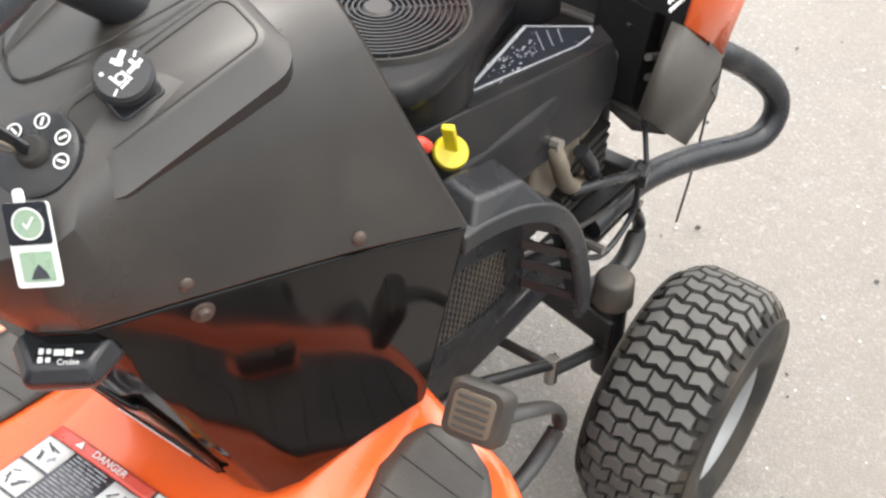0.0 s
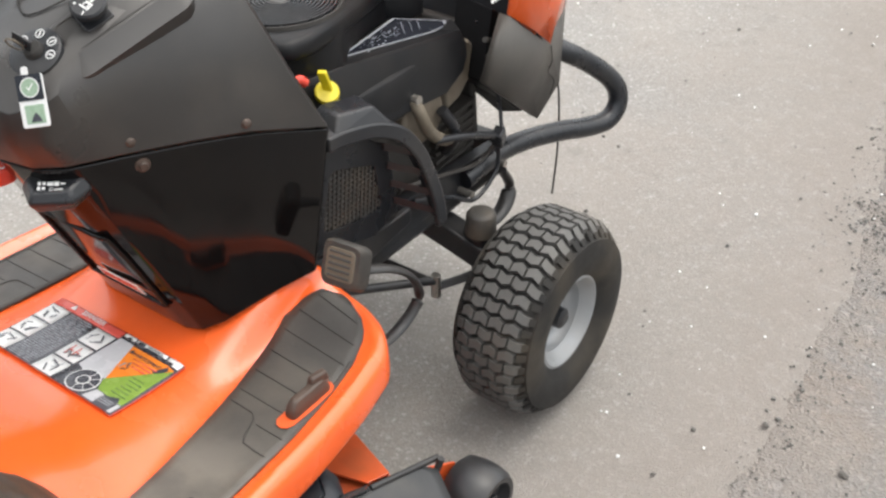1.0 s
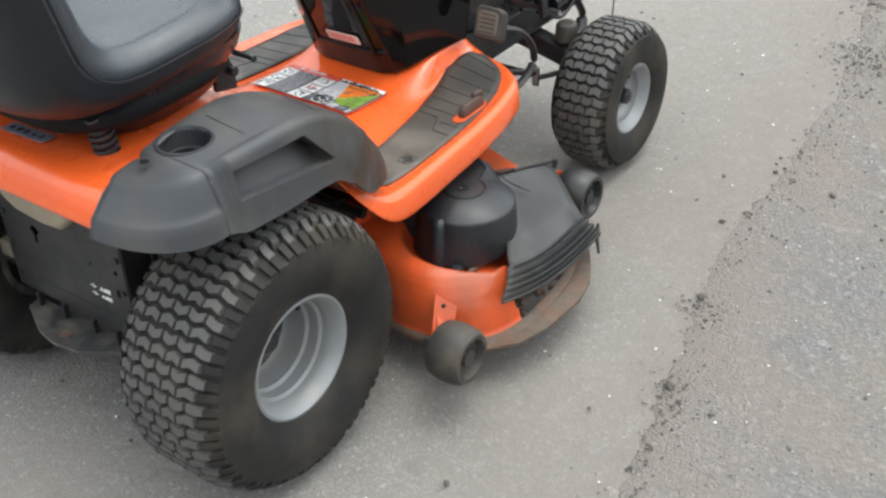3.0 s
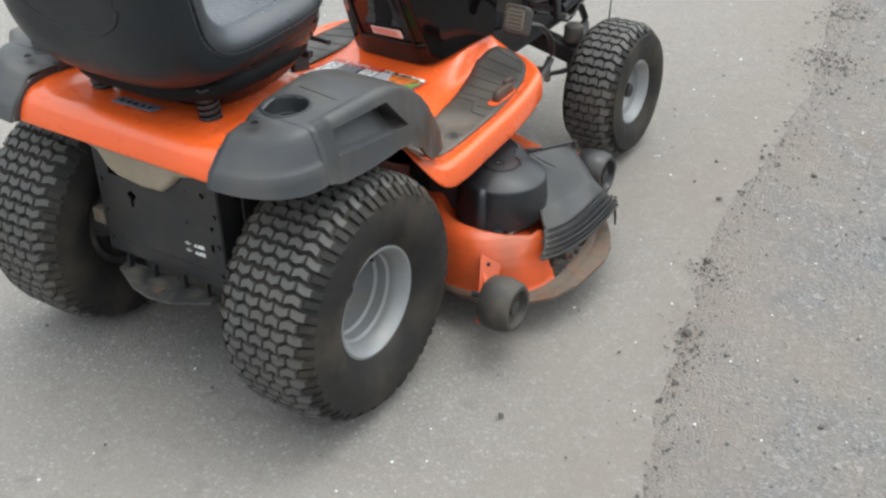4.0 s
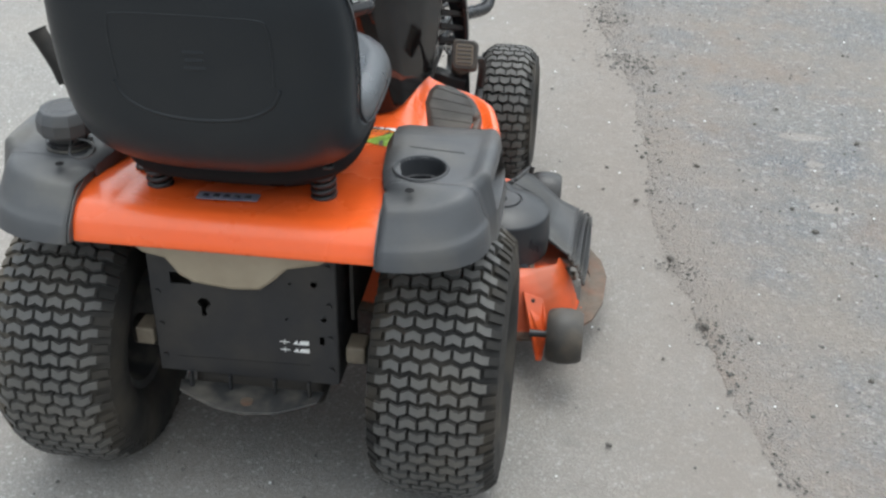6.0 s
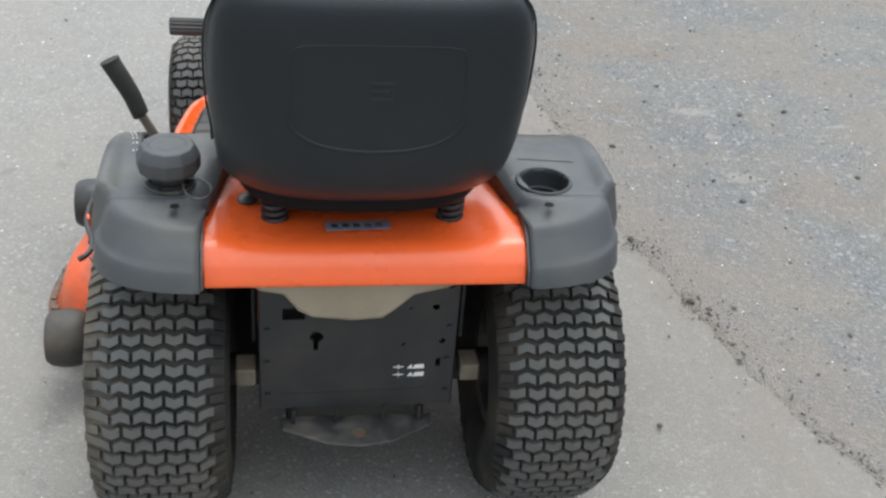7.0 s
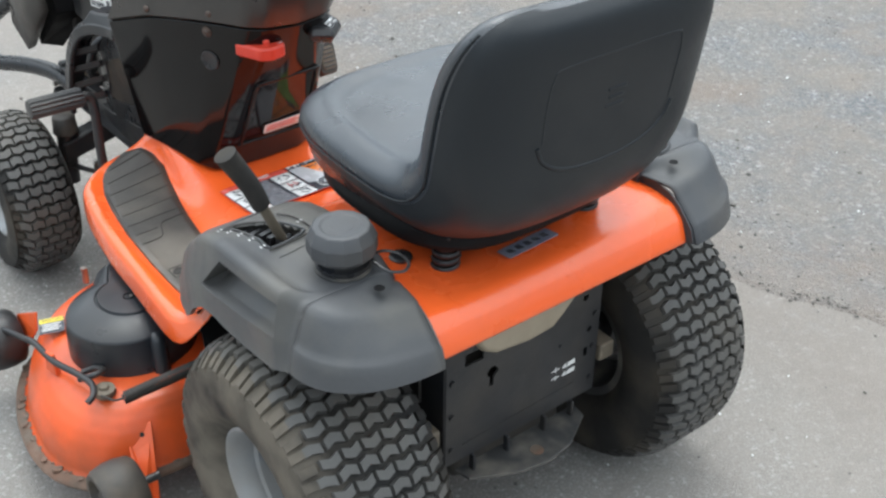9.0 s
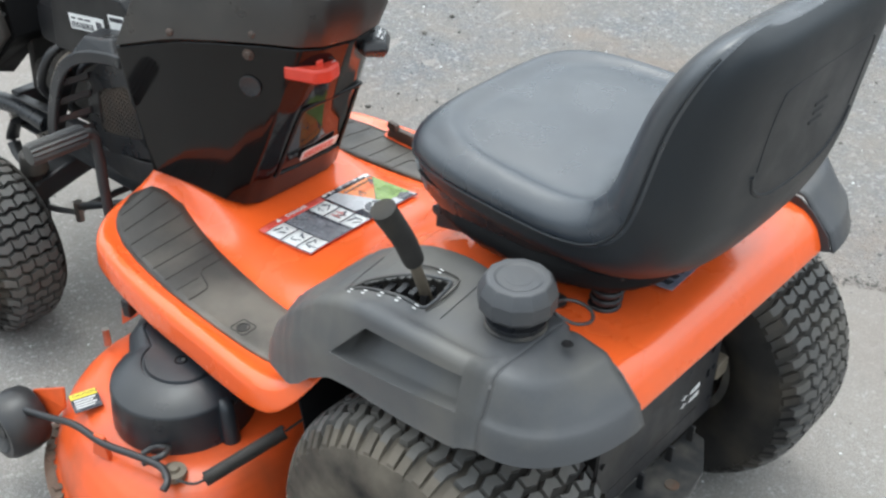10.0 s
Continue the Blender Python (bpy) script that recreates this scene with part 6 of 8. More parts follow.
def build_seat_base():
    for side in (1, -1):
        sp = part("seat_spring", coil((side * 0.145, 0.048, 0.640), (side * 0.145, 0.040, 0.706), 0.0190, 0.0042, 5, 14), FRAME, mower, "black steel seat spring, dusty", smooth=60)
        part("spring_core", rod((side * 0.145, 0.048, 0.636), (side * 0.145, 0.042, 0.705), 0.012, 12), SOOT, sp)
        part("spring_cup", lathe([(0.0, 0.003), (0.021, 0.003), (0.023, 0.001), (0.023, 0.0), (0.0, 0.0)], 20), BLACK, sp).location = (side * 0.145, 0.048, 0.6385)
        part("pivot_bracket", loft([[(side * x, 0.325, 0.618), (side * x, 0.378, 0.606), (side * x, 0.376, 0.650), (side * x, 0.358, 0.690), (side * x, 0.325, 0.705)] for x in (0.110, 0.122)]), BLACK, mower, "black seat pivot bracket", smooth=0, bevel=0.003)
        part("pivot_bolt", rod((side * 0.105, 0.362, 0.650), (side * 0.138, 0.362, 0.650), 0.009, 8), BLACK, mower)
        part("slide_rail", box((0.026, 0.30, 0.014), (side * 0.125, 0.20, 0.700), (2, 0, 0)), BLACK, mower, smooth=0, bevel=0.003)
    loops = [[(x * w + SEAT_X, 0.205 + yy * l, z) for x, yy in super_loop(1, 1, 32, 3.4)] for w, l, z in ((0.150, 0.140, 0.640), (0.168, 0.150, 0.662), (0.185, 0.165, 0.690), (0.205, 0.190, 0.722), (0.212, 0.200, 0.750))]
    part("seat_pan", loft(loops), BLACK, mower, "black seat pan", smooth=40)
    rim = [[(x * w + SEAT_X, 0.172 + yy * l, z) for x, yy in super_loop(1, 1, 40, 3.2)] for w, l, z in ((0.176, 0.170, 0.684), (0.200, 0.192, 0.688), (0.206, 0.198, 0.698), (0.204, 0.196, 0.716), (0.19, 0.18, 0.730))]
    part("pan_rim", loft(rim), VOID, mower, "black steel pan edge under the cushion", smooth=40)
    part("seat_plate", box((0.34, 0.05, 0.006), (0, 0.035, 0.709), (-6, 0, 0)), BLACK, mower, smooth=0, bevel=0.002)
    part("adjust_lever", tube([(0.10, 0.36, 0.690), (0.16, 0.372, 0.684), (0.185, 0.368, 0.684)], 0.006, 8, 3), BLACK, mower)
    part("tank_lip", lathe([(0.0, 0.003), (0.014, 0.003), (0.018, 0.0), (0.018, -0.003)], 18), BLACK, mower).location = (-0.19, 0.10, 0.646)
    # faded warning label on the orange
    m = frame_of((-0.012, 0.010, body_z(0, 0.01) + 0.0035), (1, 0.05, 0), (0, 1, -0.1))
    lab = part("warning_label", plate(rounded(0.105, 0.030, 0.002, 2), 0.0015, m), DECAL_BLUE, mower, "faded blue-grey warning label", smooth=0)
    rnd = random.Random(9)
    for k in range(5):
        u = -0.044 + 0.018 * k
        part("mark", plate([(u, -0.006 + 0.004 * rnd.random()), (u + 0.012, -0.007), (u + 0.011, 0.006 * rnd.random() + 0.002), (u + 0.002, 0.007)], 0.0021, m), DECAL_BLACK, lab, smooth=0)


build_seat_base()


def build_seat_trim():
    """Sewn seams along the seat's edge, and the moulded panel on its back."""
    seat = bpy.data.objects["seat"]
    for side in (1, -1):
        pts = [seat_point(row, side * 0.996, 0.075) for row in seat_lines()[3:50]]
        part("seam_piping", tube(pts, 0.0019, 6, 2), SHADED_VINYL, seat, "black vinyl piping")
    front = [seat_point(seat_lines()[0], u, 0.075) for u in (1, 0.8, 0.4, 0, -0.4, -0.8, -1)]
    part("seam_piping", tube(front, 0.0019, 6, 2), SHADED_VINYL, seat)

    def back(x, z, out=0.0):
        """A point on the rear of the backrest."""
        col = []
        for row in seat_lines():
            if row[2] < 0.0:
                u = min(0.98, abs(x - SEAT_X) / row[4])
                p = seat_point(row, 0, -(1 - u ** 3.8) ** (1 / 2.7))
                col.append((p.z, p.y))
        col.sort()
        return Vector((x, float(np.interp(z, [c[0] for c in col], [c[1] for c in col])) - out, z))
    arc = [(-0.128, 0.900), (-0.112, 0.872), (-0.070, 0.850), (0.0, 0.842), (0.070, 0.850), (0.112, 0.872), (0.128, 0.900)]
    part("back_emboss", tube([back(p.x, p.z, -0.0016) for p in smooth_path([(x, 0, z) for x, z in arc], 5)], 0.0036, 8, 0), SHADED_VINYL, seat, "moulded curve on the seat back", smooth=60)
    panel = [(-0.120, 0.905), (-0.122, 0.96), (-0.118, 1.0), (-0.100, 1.012), (0.0, 1.014), (0.100, 1.012), (0.118, 1.0), (0.122, 0.96), (0.120, 0.905)]
    part("back_panel_edge", tube([back(p.x, p.z, -0.0014) for p in smooth_path([(x, 0, z) for x, z in panel], 4)], 0.0020, 8, 0), SHADED_VINYL, seat, smooth=60)
    for k in range(3):
        part("back_mark", box((0.034 - 0.006 * (k % 2), 0.004, 0.007), tuple(back(0.004, 0.930 + 0.013 * k, -0.0010)), (-12, 0, 0)), SHADED_VINYL, seat, bevel=0.0015)


build_seat_trim()


# ---- right pod: cup holder; left pod: filler cap and lever gate ----
def build_pod_fittings():
    cup = part("cup_holder", lathe([(0.0490, -0.001), (0.0470, 0.0014), (0.0435, 0.0014), (0.0415, -0.002), (0.0405, -0.008), (0.038, -0.036), (0.036, -0.039), (0.0, -0.040)], 48), CUPWELL, pod_right, "grey plastic cup holder well, coloured dark for its inner shade", smooth=40)
    cup.location = (CUP[0], CUP[1], 0.6905)
    part("cup_step", lathe([(0.0375, -0.030), (0.031, -0.031), (0.031, -0.0395)], 40), CUPWELL, cup, smooth=40).location = (0, 0, 0)
    for side, pod in ((1, pod_right), (-1, pod_left)):
        # nearly flat disc: the dark of the screw recess is put in its colour
        scr = part("pod_screw_hole", lathe([(0.0080, 0.0), (0.0072, 0.0008), (0.0056, 0.0006), (0.0050, -0.0004), (0.0, -0.0004)], 18), VOID, pod, "flat black disc for the dark of a screw recess")
        scr.matrix_basis = pose(side * 0.300, 0.0, 0.6884, 0, 0, 0)
        part("panel_seam", tube([(side * 0.275, 0.158, 0.6905), (side * 0.325, 0.152, 0.6905), (side * 0.372, 0.146, 0.6905)], 0.0006, 6, 3), CUPWELL, pod)
        part("panel_seam", tube([(side * 0.285, 0.330, 0.6525), (side * 0.345, 0.316, 0.6585), (side * 0.388, 0.300, 0.6665)], 0.0006, 6, 3), CUPWELL, pod)
    # filler neck and scalloped cap
    neck = part("filler_neck", lathe([(0.040, -0.03), (0.040, 0.004), (0.043, 0.008), (0.043, 0.014), (0.036, 0.016), (0.036, 0.024), (0.0, 0.024)], 36), BLACK, mower, "black filler neck with a pale seal", smooth=40)
    neck.location, neck.scale = (-0.312, 0.072, 0.690), (0.92, 0.92, 0.9)
    def facets(r, z, n=12):
        return [(r * math.cos(2 * math.pi * i / n), r * math.sin(2 * math.pi * i / n), z) for i in range(n)]
    loops = [facets(0.041, 0.0), facets(0.047, 0.001), facets(0.0505, 0.008), facets(0.0505, 0.032), facets(0.0435, 0.050), facets(0.0405, 0.0535), facets(0.031, 0.0535), facets(0.029, 0.051), facets(0.001, 0.051)]
    cap = part("fuel_cap", loft(loops), GREY, mower, "grey faceted plastic fuel cap", smooth=20, bevel=0.0016)
    part("neck_seal", lathe([(0.036, 0.001), (0.0412, 0.001), (0.0412, 0.0040), (0.039, 0.005), (0.036, 0.005)], 36), HITCH, mower, "pale seal under the fuel cap").location = (-0.312, 0.072, 0.690)
    cap.location, cap.scale = (-0.312, 0.072, 0.716), (1.0, 1.0, 0.84)
    part("cap_emblem", lathe([(0.0, 0.0515), (0.017, 0.0515), (0.018, 0.049)], 30), GREY, cap, "worn round emblem")
    part("cap_tether", tube([(-0.285, 0.040, 0.716), (-0.262, 0.040, 0.712), (-0.245, 0.026, 0.706), (-0.246, 0.004, 0.702), (-0.262, -0.006, 0.700), (-0.280, 0.004, 0.702), (-0.287, 0.024, 0.708), (-0.288, 0.040, 0.714)], 0.0026, 8, 6), BLACK, cap, "black plastic tether loop").location = (0.312, -0.072, -0.714)
    # lever gate: raised rim, notched slot floor and the lever
    zt = lambda y: float(np.interp(y, (0.08, 0.21, 0.24, 0.285, 0.33), (0.690, 0.689, 0.684, 0.672, 0.652))) + 0.002
    ctr = Vector((-0.345, 0.226))
    rim = [Vector(p) + (Vector(p) - ctr).normalized() * 0.003 for p in SLOT]
    gate = part("lever_gate", tube([(x, y, zt(y) - 0.0005) for x, y in rim + rim[:1]], 0.0022, 8, 3), GREY, pod_left, "grey height-lever gate with numbered notches", smooth=60)
    wall = [[(x, y, zt(y) - dz) for x, y in [Vector(p) + (Vector(p) - ctr).normalized() * 0.004 for p in SLOT]] for dz in (0.001, 0.045)]
    part("gate_wall", loft(wall, cap0=False), SOOT, gate, smooth=0)
    for k in range(6):
        y = 0.188 + 0.018 * k
        part("gate_tooth", box((0.030 - 0.002 * k, 0.008, 0.016), (-0.322 - 0.0055 * k, y, zt(y) - 0.020), (0, 0, 12)), BLACK, gate, smooth=0)
    part("gate_rim", tube([(x, y, zt(y) + (0.0015 if x < -0.29 else 0)) for x, y in ((-0.374, 0.169), (-0.330, 0.170), (-0.300, 0.178), (-0.292, 0.192), (-0.294, 0.232), (-0.302, 0.268))], 0.0013, 6, 4), SOOT, gate)
    for x, y in ((-0.376, 0.184), (-0.379, 0.212), (-0.382, 0.240), (-0.386, 0.266), (-0.391, 0.287), (-0.295, 0.213)):
        m = pose(x, y, zt(y) + 0.0012, math.degrees(math.atan2(zt(y + .01) - zt(y - .01), .02)), 0, 12)
        for j in (-1, 1):
            part("number_mark", plate([(-0.0022 + 0.0032 * j, -0.003), (-0.0008 + 0.0032 * j, -0.003), (0.0006 + 0.0032 * j, 0.003), (-0.0012 + 0.0032 * j, 0.003)], 0.0007, m), WHITE, gate, smooth=0)
    lever = part("lift_lever", rod((-0.318, 0.212, 0.650), (-0.3690, 0.1988, 0.7606), 0.0080, 10), HOSE, mower, "olive steel lift lever")
    grip = [(-0.3644, 0.1979, 0.7513), (-0.3672, 0.1984, 0.7569), (-0.3773, 0.2013, 0.7838), (-0.3918, 0.2042, 0.8117), (-0.4065, 0.2070, 0.8378), (-0.4096, 0.2077, 0.8443)]
    part("grip", tube(grip, (0.0135, 0.0170), 16, 5), RUBBER, lever, "black rubber lever grip", smooth=60)


build_pod_fittings()


# ---- decals on the orange ----
def on_body(x, y, up=0.0055):
    return Vector((x, y, body_z(x, y) + up))


def patch(name, x0, x1, y0, y1, mat, parent, up, n=8):
    """A thin printed area that follows the pressing."""
    bm = bmesh.new()
    rows = [[bm.verts.new(on_body(x0 + (x1 - x0) * i / n, y0 + (y1 - y0) * k / 4, up)) for i in range(n + 1)] for k in range(5)]
    for a, b in zip(rows, rows[1:]):
        for i in range(n):
            bm.faces.new((a[i], a[i + 1], b[i + 1], b[i]))
    return part(name, bm, mat, parent, smooth=60, solid=0.0006)


def shape_patch(name, pts, mat, parent, up):
    bm = bmesh.new()
    bm.faces.new([bm.verts.new(on_body(x, y, up)) for x, y in pts])
    return part(name, bm, mat, parent, smooth=0, solid=0.0006)


def text(name, words, size, m, mat, parent):
    cu = bpy.data.curves.new(name, 'FONT')
    cu.body, cu.size, cu.extrude, cu.align_x, cu.align_y = words, size, 0.0003, 'CENTER', 'CENTER'
    tmp = bpy.data.objects.new(name, cu)
    scene.collection.objects.link(tmp)
    me = bpy.data.meshes.new_from_object(tmp.evaluated_get(bpy.context.evaluated_depsgraph_get()))
    bpy.data.objects.remove(tmp)
    ob = new(name, me)
    me.materials.clear()
    me.materials.append(mat)
    ob.parent = parent
    ob.matrix_basis = m
    return ob


def build_main_decal():
    u0, u1, v0, v1 = -0.139, 0.140, 0.651, 0.791
    D = patch("safety_decal", u0, u1, v0, v1, DECAL_RED, mower, 0.0055, n=16)
    tagged(D, "printed safety decal in white, dark grey, red, orange and green")
    U = lambda s: u0 + (u1 - u0) * s
    W = lambda s: v0 + (v1 - v0) * s
    up = 0.0064
    P = lambda *pts: [(U(a), W(b)) for a, b in pts]
    rnd = random.Random(11)
    patch("danger_band", U(0.004), U(0.545), W(0.885), W(0.995), DECAL_RED, D, up)
    patch("text_field", U(0.004), U(0.545), W(0.004), W(0.875), DECAL_BLACK, D, up)
    for k in range(26):
        y = 0.03 + 0.0325 * k
        a, b = 0.175, 0.365 if y < 0.86 else 0.52
        while a < b - 0.02:
            e = min(b, a + rnd.uniform(0.03, 0.09))
            patch("text_line", U(a), U(e - 0.006), W(y), W(y + 0.014), DECAL_GREY, D, up + 0.0005, n=1)
            a = e
    def panel(s0, w0, s1, w1):
        p = patch("picture_panel", U(s0), U(s1), W(w0), W(w1), WHITE, D, up + 0.0004, n=3)
        cs, cw = (s0 + s1) / 2, (w0 + w1) / 2
        hs, hw = (s1 - s0) / 2, (w1 - w0) / 2
        for j in range(7):
            a = rnd.uniform(0, 6.28)
            px, py = cs + hs * 0.5 * math.cos(a), cw + hw * 0.45 * math.sin(a)
            q = a + rnd.uniform(0.5, 2.0)
            l, t = rnd.uniform(0.20, 0.50), rnd.uniform(0.03, 0.08)
            d, e = (hs * l * math.cos(q), hw * l * math.sin(q)), (-hs * t * math.sin(q), hw * t * math.cos(q))
            shape_patch("pictogram", P((px - d[0] - e[0], py - d[1] - e[1]), (px + d[0] - e[0], py + d[1] - e[1]), (px + d[0] + e[0], py + d[1] + e[1]), (px - d[0] + e[0], py - d[1] + e[1])), DECAL_GREY if j % 2 else DECAL_BLACK, p, up + 0.0010 + 0.0002 * j)
        return p
    for w in (0.012, 0.305, 0.600):
        panel(0.010, w, 0.160, w + 0.265)
        p = panel(0.385, w, 0.535, w + 0.265)
        if w == 0.305:
            for a in (0.425, 0.470):
                patch("red_mark", U(a), U(a + 0.006), W(0.36), W(0.52), DECAL_RED, p, up + 0.0022, n=1)
                patch("red_mark", U(a), U(a + 0.030), W(0.43), W(0.445), DECAL_RED, p, up + 0.0024, n=1)
    # the other half: grey, orange and green fields, a strip of white boxes and a round dial
    patch("dark_field", U(0.548), U(0.996), W(0.004), W(0.996), DECAL_BLACK, D, up + 0.0001)
    shape_patch("grey_field", P((0.556, 0.34), (0.556, 0.895), (0.66, 0.895), (0.76, 0.345), (0.66, 0.27)), DECAL_PALE, D, up + 0.0006)
    shape_patch("orange_wedge", P((0.635, 0.885), (0.93, 0.885), (0.985, 0.865), (0.755, 0.345), (0.70, 0.44)), DECAL_ORANGE, D, up + 0.0010)
    shape_patch("green_wedge", P((0.985, 0.855), (0.988, 0.165), (0.80, 0.19), (0.755, 0.335)), DECAL_GREEN, D, up + 0.0008)
    shape_patch("grey_wedge", P((0.80, 0.18), (0.988, 0.155), (0.988, 0.02), (0.78, 0.02)), DECAL_PALE, D, up + 0.0006)
    panel(0.720, 0.50, 0.800, 0.70)
    for a, b in ((0.556, 0.640), (0.652, 0.880), (0.892, 0.990)):
        patch("white_strip", U(a), U(b), W(0.905), W(0.99), WHITE, D, up + 0.0006, n=4)
    patch("code_mark", U(0.665), U(0.715), W(0.915), W(0.98), DECAL_BLACK, D, up + 0.0012, n=1)
    patch("code_mark", U(0.590), U(0.615), W(0.935), W(0.965), DECAL_BLACK, D, up + 0.0012, n=1)
    for k in range(3):
        patch("text_line", U(0.73), U(0.865 - 0.01 * k), W(0.920 + 0.022 * k), W(0.930 + 0.022 * k), DECAL_BLACK, D, up + 0.0012, n=1)
        patch("text_line", U(0.745 + 0.02 * k), U(0.92 - 0.015 * k), W(0.735 - 0.05 * k), W(0.750 - 0.05 * k), DECAL_RED, D, up + 0.0014, n=2)
        patch("text_line", U(0.57), U(0.63 - 0.01 * k), W(0.72 + 0.04 * k), W(0.735 + 0.04 * k), DECAL_GREY, D, up + 0.0012, n=1)
        patch("text_line", U(0.85), U(0.95), W(0.07 + 0.03 * k), W(0.08 + 0.03 * k), DECAL_GREY, D, up + 0.0012, n=1)
    for k in range(6):
        patch("text_line", U(0.86), U(0.965 - 0.01 * (k % 3)), W(0.25 + 0.055 * k), W(0.265 + 0.055 * k), DECAL_DEEP, D, up + 0.0014, n=1)
    cx, cy, r = U(0.690), W(0.185), 0.0255
    ring = lambda q: [(cx + q * math.cos(2 * math.pi * i / 32), cy + q * math.sin(2 * math.pi * i / 32)) for i in range(32)]
    shape_patch("dial_rim", ring(r), WHITE, D, up + 0.0014)
    shape_patch("dial_face", ring(r * 0.93), DECAL_BLACK, D, up + 0.0020)
    shape_patch("dial_hub_rim", ring(r * 0.42), WHITE, D, up + 0.0024)
    shape_patch("dial_hub", ring(r * 0.34), DECAL_BLACK, D, up + 0.0028)
    for k in range(5):
        a = radians(-80 + 40 * k)
        c, s = math.cos(a), math.sin(a)
        shape_patch("dial_line", [(cx + r * q * c - e * s, cy + r * q * s + e * c) for q, e in ((0.42, -0.0005), (0.94, -0.0005), (0.94, 0.0005), (0.42, 0.0005))], WHITE, D, up + 0.0025)
        if k < 4:
            a += radians(20)
            px, py = cx + r * 0.68 * math.cos(a), cy + r * 0.68 * math.sin(a)
            shape_patch("dial_mark", [(px - 0.003, py - 0.002), (px + 0.002, py - 0.003), (px + 0.003, py + 0.002), (px - 0.001, py + 0.003)], DECAL_GREY, D, up + 0.0026)
    mid = on_body(U(0.31), W(0.945), up + 0.0014)
    slope = math.degrees(math.atan2(body_z(0, W(0.98)) - body_z(0, W(0.90)), (v1 - v0) * 0.08))
    text("danger_word", "DANGER", 0.0125, pose(*mid, slope, 0, 0), WHITE, D)
    at = on_body(U(0.815), W(0.800), up + 0.0018)
    text("warning_word", "AVERTISSEMENT", 0.0078, pose(*at, slope, 0, 0), DECAL_BLACK, D)
    shape_patch("alert_triangle", P((0.685, 0.785), (0.715, 0.785), (0.700, 0.845)), DECAL_BLACK, D, up + 0.0016)
    shape_patch("alert_triangle", P((0.130, 0.915), (0.170, 0.915), (0.150, 0.980)), WHITE, D, up + 0.0012)


build_main_decal()


# ---- mat fittings: clip in its slot on the right, moulded marks ----
def build_clip():
    slot = shape_patch("clip_slot", [(0.303, 0.806), (0.309, 0.799), (0.318, 0.797), (0.326, 0.802), (0.330, 0.812), (0.331, 0.86), (0.330, 0.894), (0.326, 0.904), (0.317, 0.908), (0.307, 0.905), (0.302, 0.896), (0.301, 0.85)], DECK_ORANGE, mower, 0.0085)
    tagged(slot, "slot in the mat showing orange paint")
    z = body_z(0.315, 0.86)
    clip = part("reverse_clip", loft([[(0.316 + x, 0.858 + y, z + h) for x, y in rounded(0.018 * k, 0.082 * q, 0.006, 3)] for h, k, q in ((0.0, 1.0, 0.95), (0.014, 1.05, 1.0), (0.026, 0.95, 0.92), (0.034, 0.7, 0.72))]), CLIP, mower, "brown-black steel clip in the foot mat", bevel=0.004)
    part("clip_tab", box((0.014, 0.034, 0.016), (0.314, 0.884, z + 0.036), (0, 0, -10), taper=0.8), CLIP, clip, bevel=0.003)
    for side in (1, -1):
        m = frame_of(on_body(side * 0.300, 0.530, 0.0068), (side * 1.0, -0.1, 0), (0.1 * side, 1, 0))
        part("mat_emblem", tube([m @ Vector((0.018 * math.cos(2 * math.pi * i / 20), 0.011 * math.sin(2 * math.pi * i / 20), 0)) for i in range(21)], 0.0012, 5, 0), SOOT, mower)
        part("mat_emblem_bar", box((0.014, 0.003, 0.0016), tuple(m @ Vector((0, 0, 0.0005)))), SOOT, mower, smooth=0)


build_clip()


# ---- tower and dash fittings ----
def rear_face(x, z, out=0.0):
    """A point on the tower's rounded, sloping rear face."""
    k = (0.785 - z) / 0.357
    xs = [(1 - k) * SEAM[i][0] + k * FOOT[i][0] for i in range(5)]
    ys = [(1 - k) * SEAM[i][1] + k * FOOT[i][1] for i in range(5)]
    y = float(np.interp(abs(x), xs, ys)) - 0.0024 * math.sin(math.pi * k)
    return Vector((x, y - out * 0.9, z + out * 0.44))


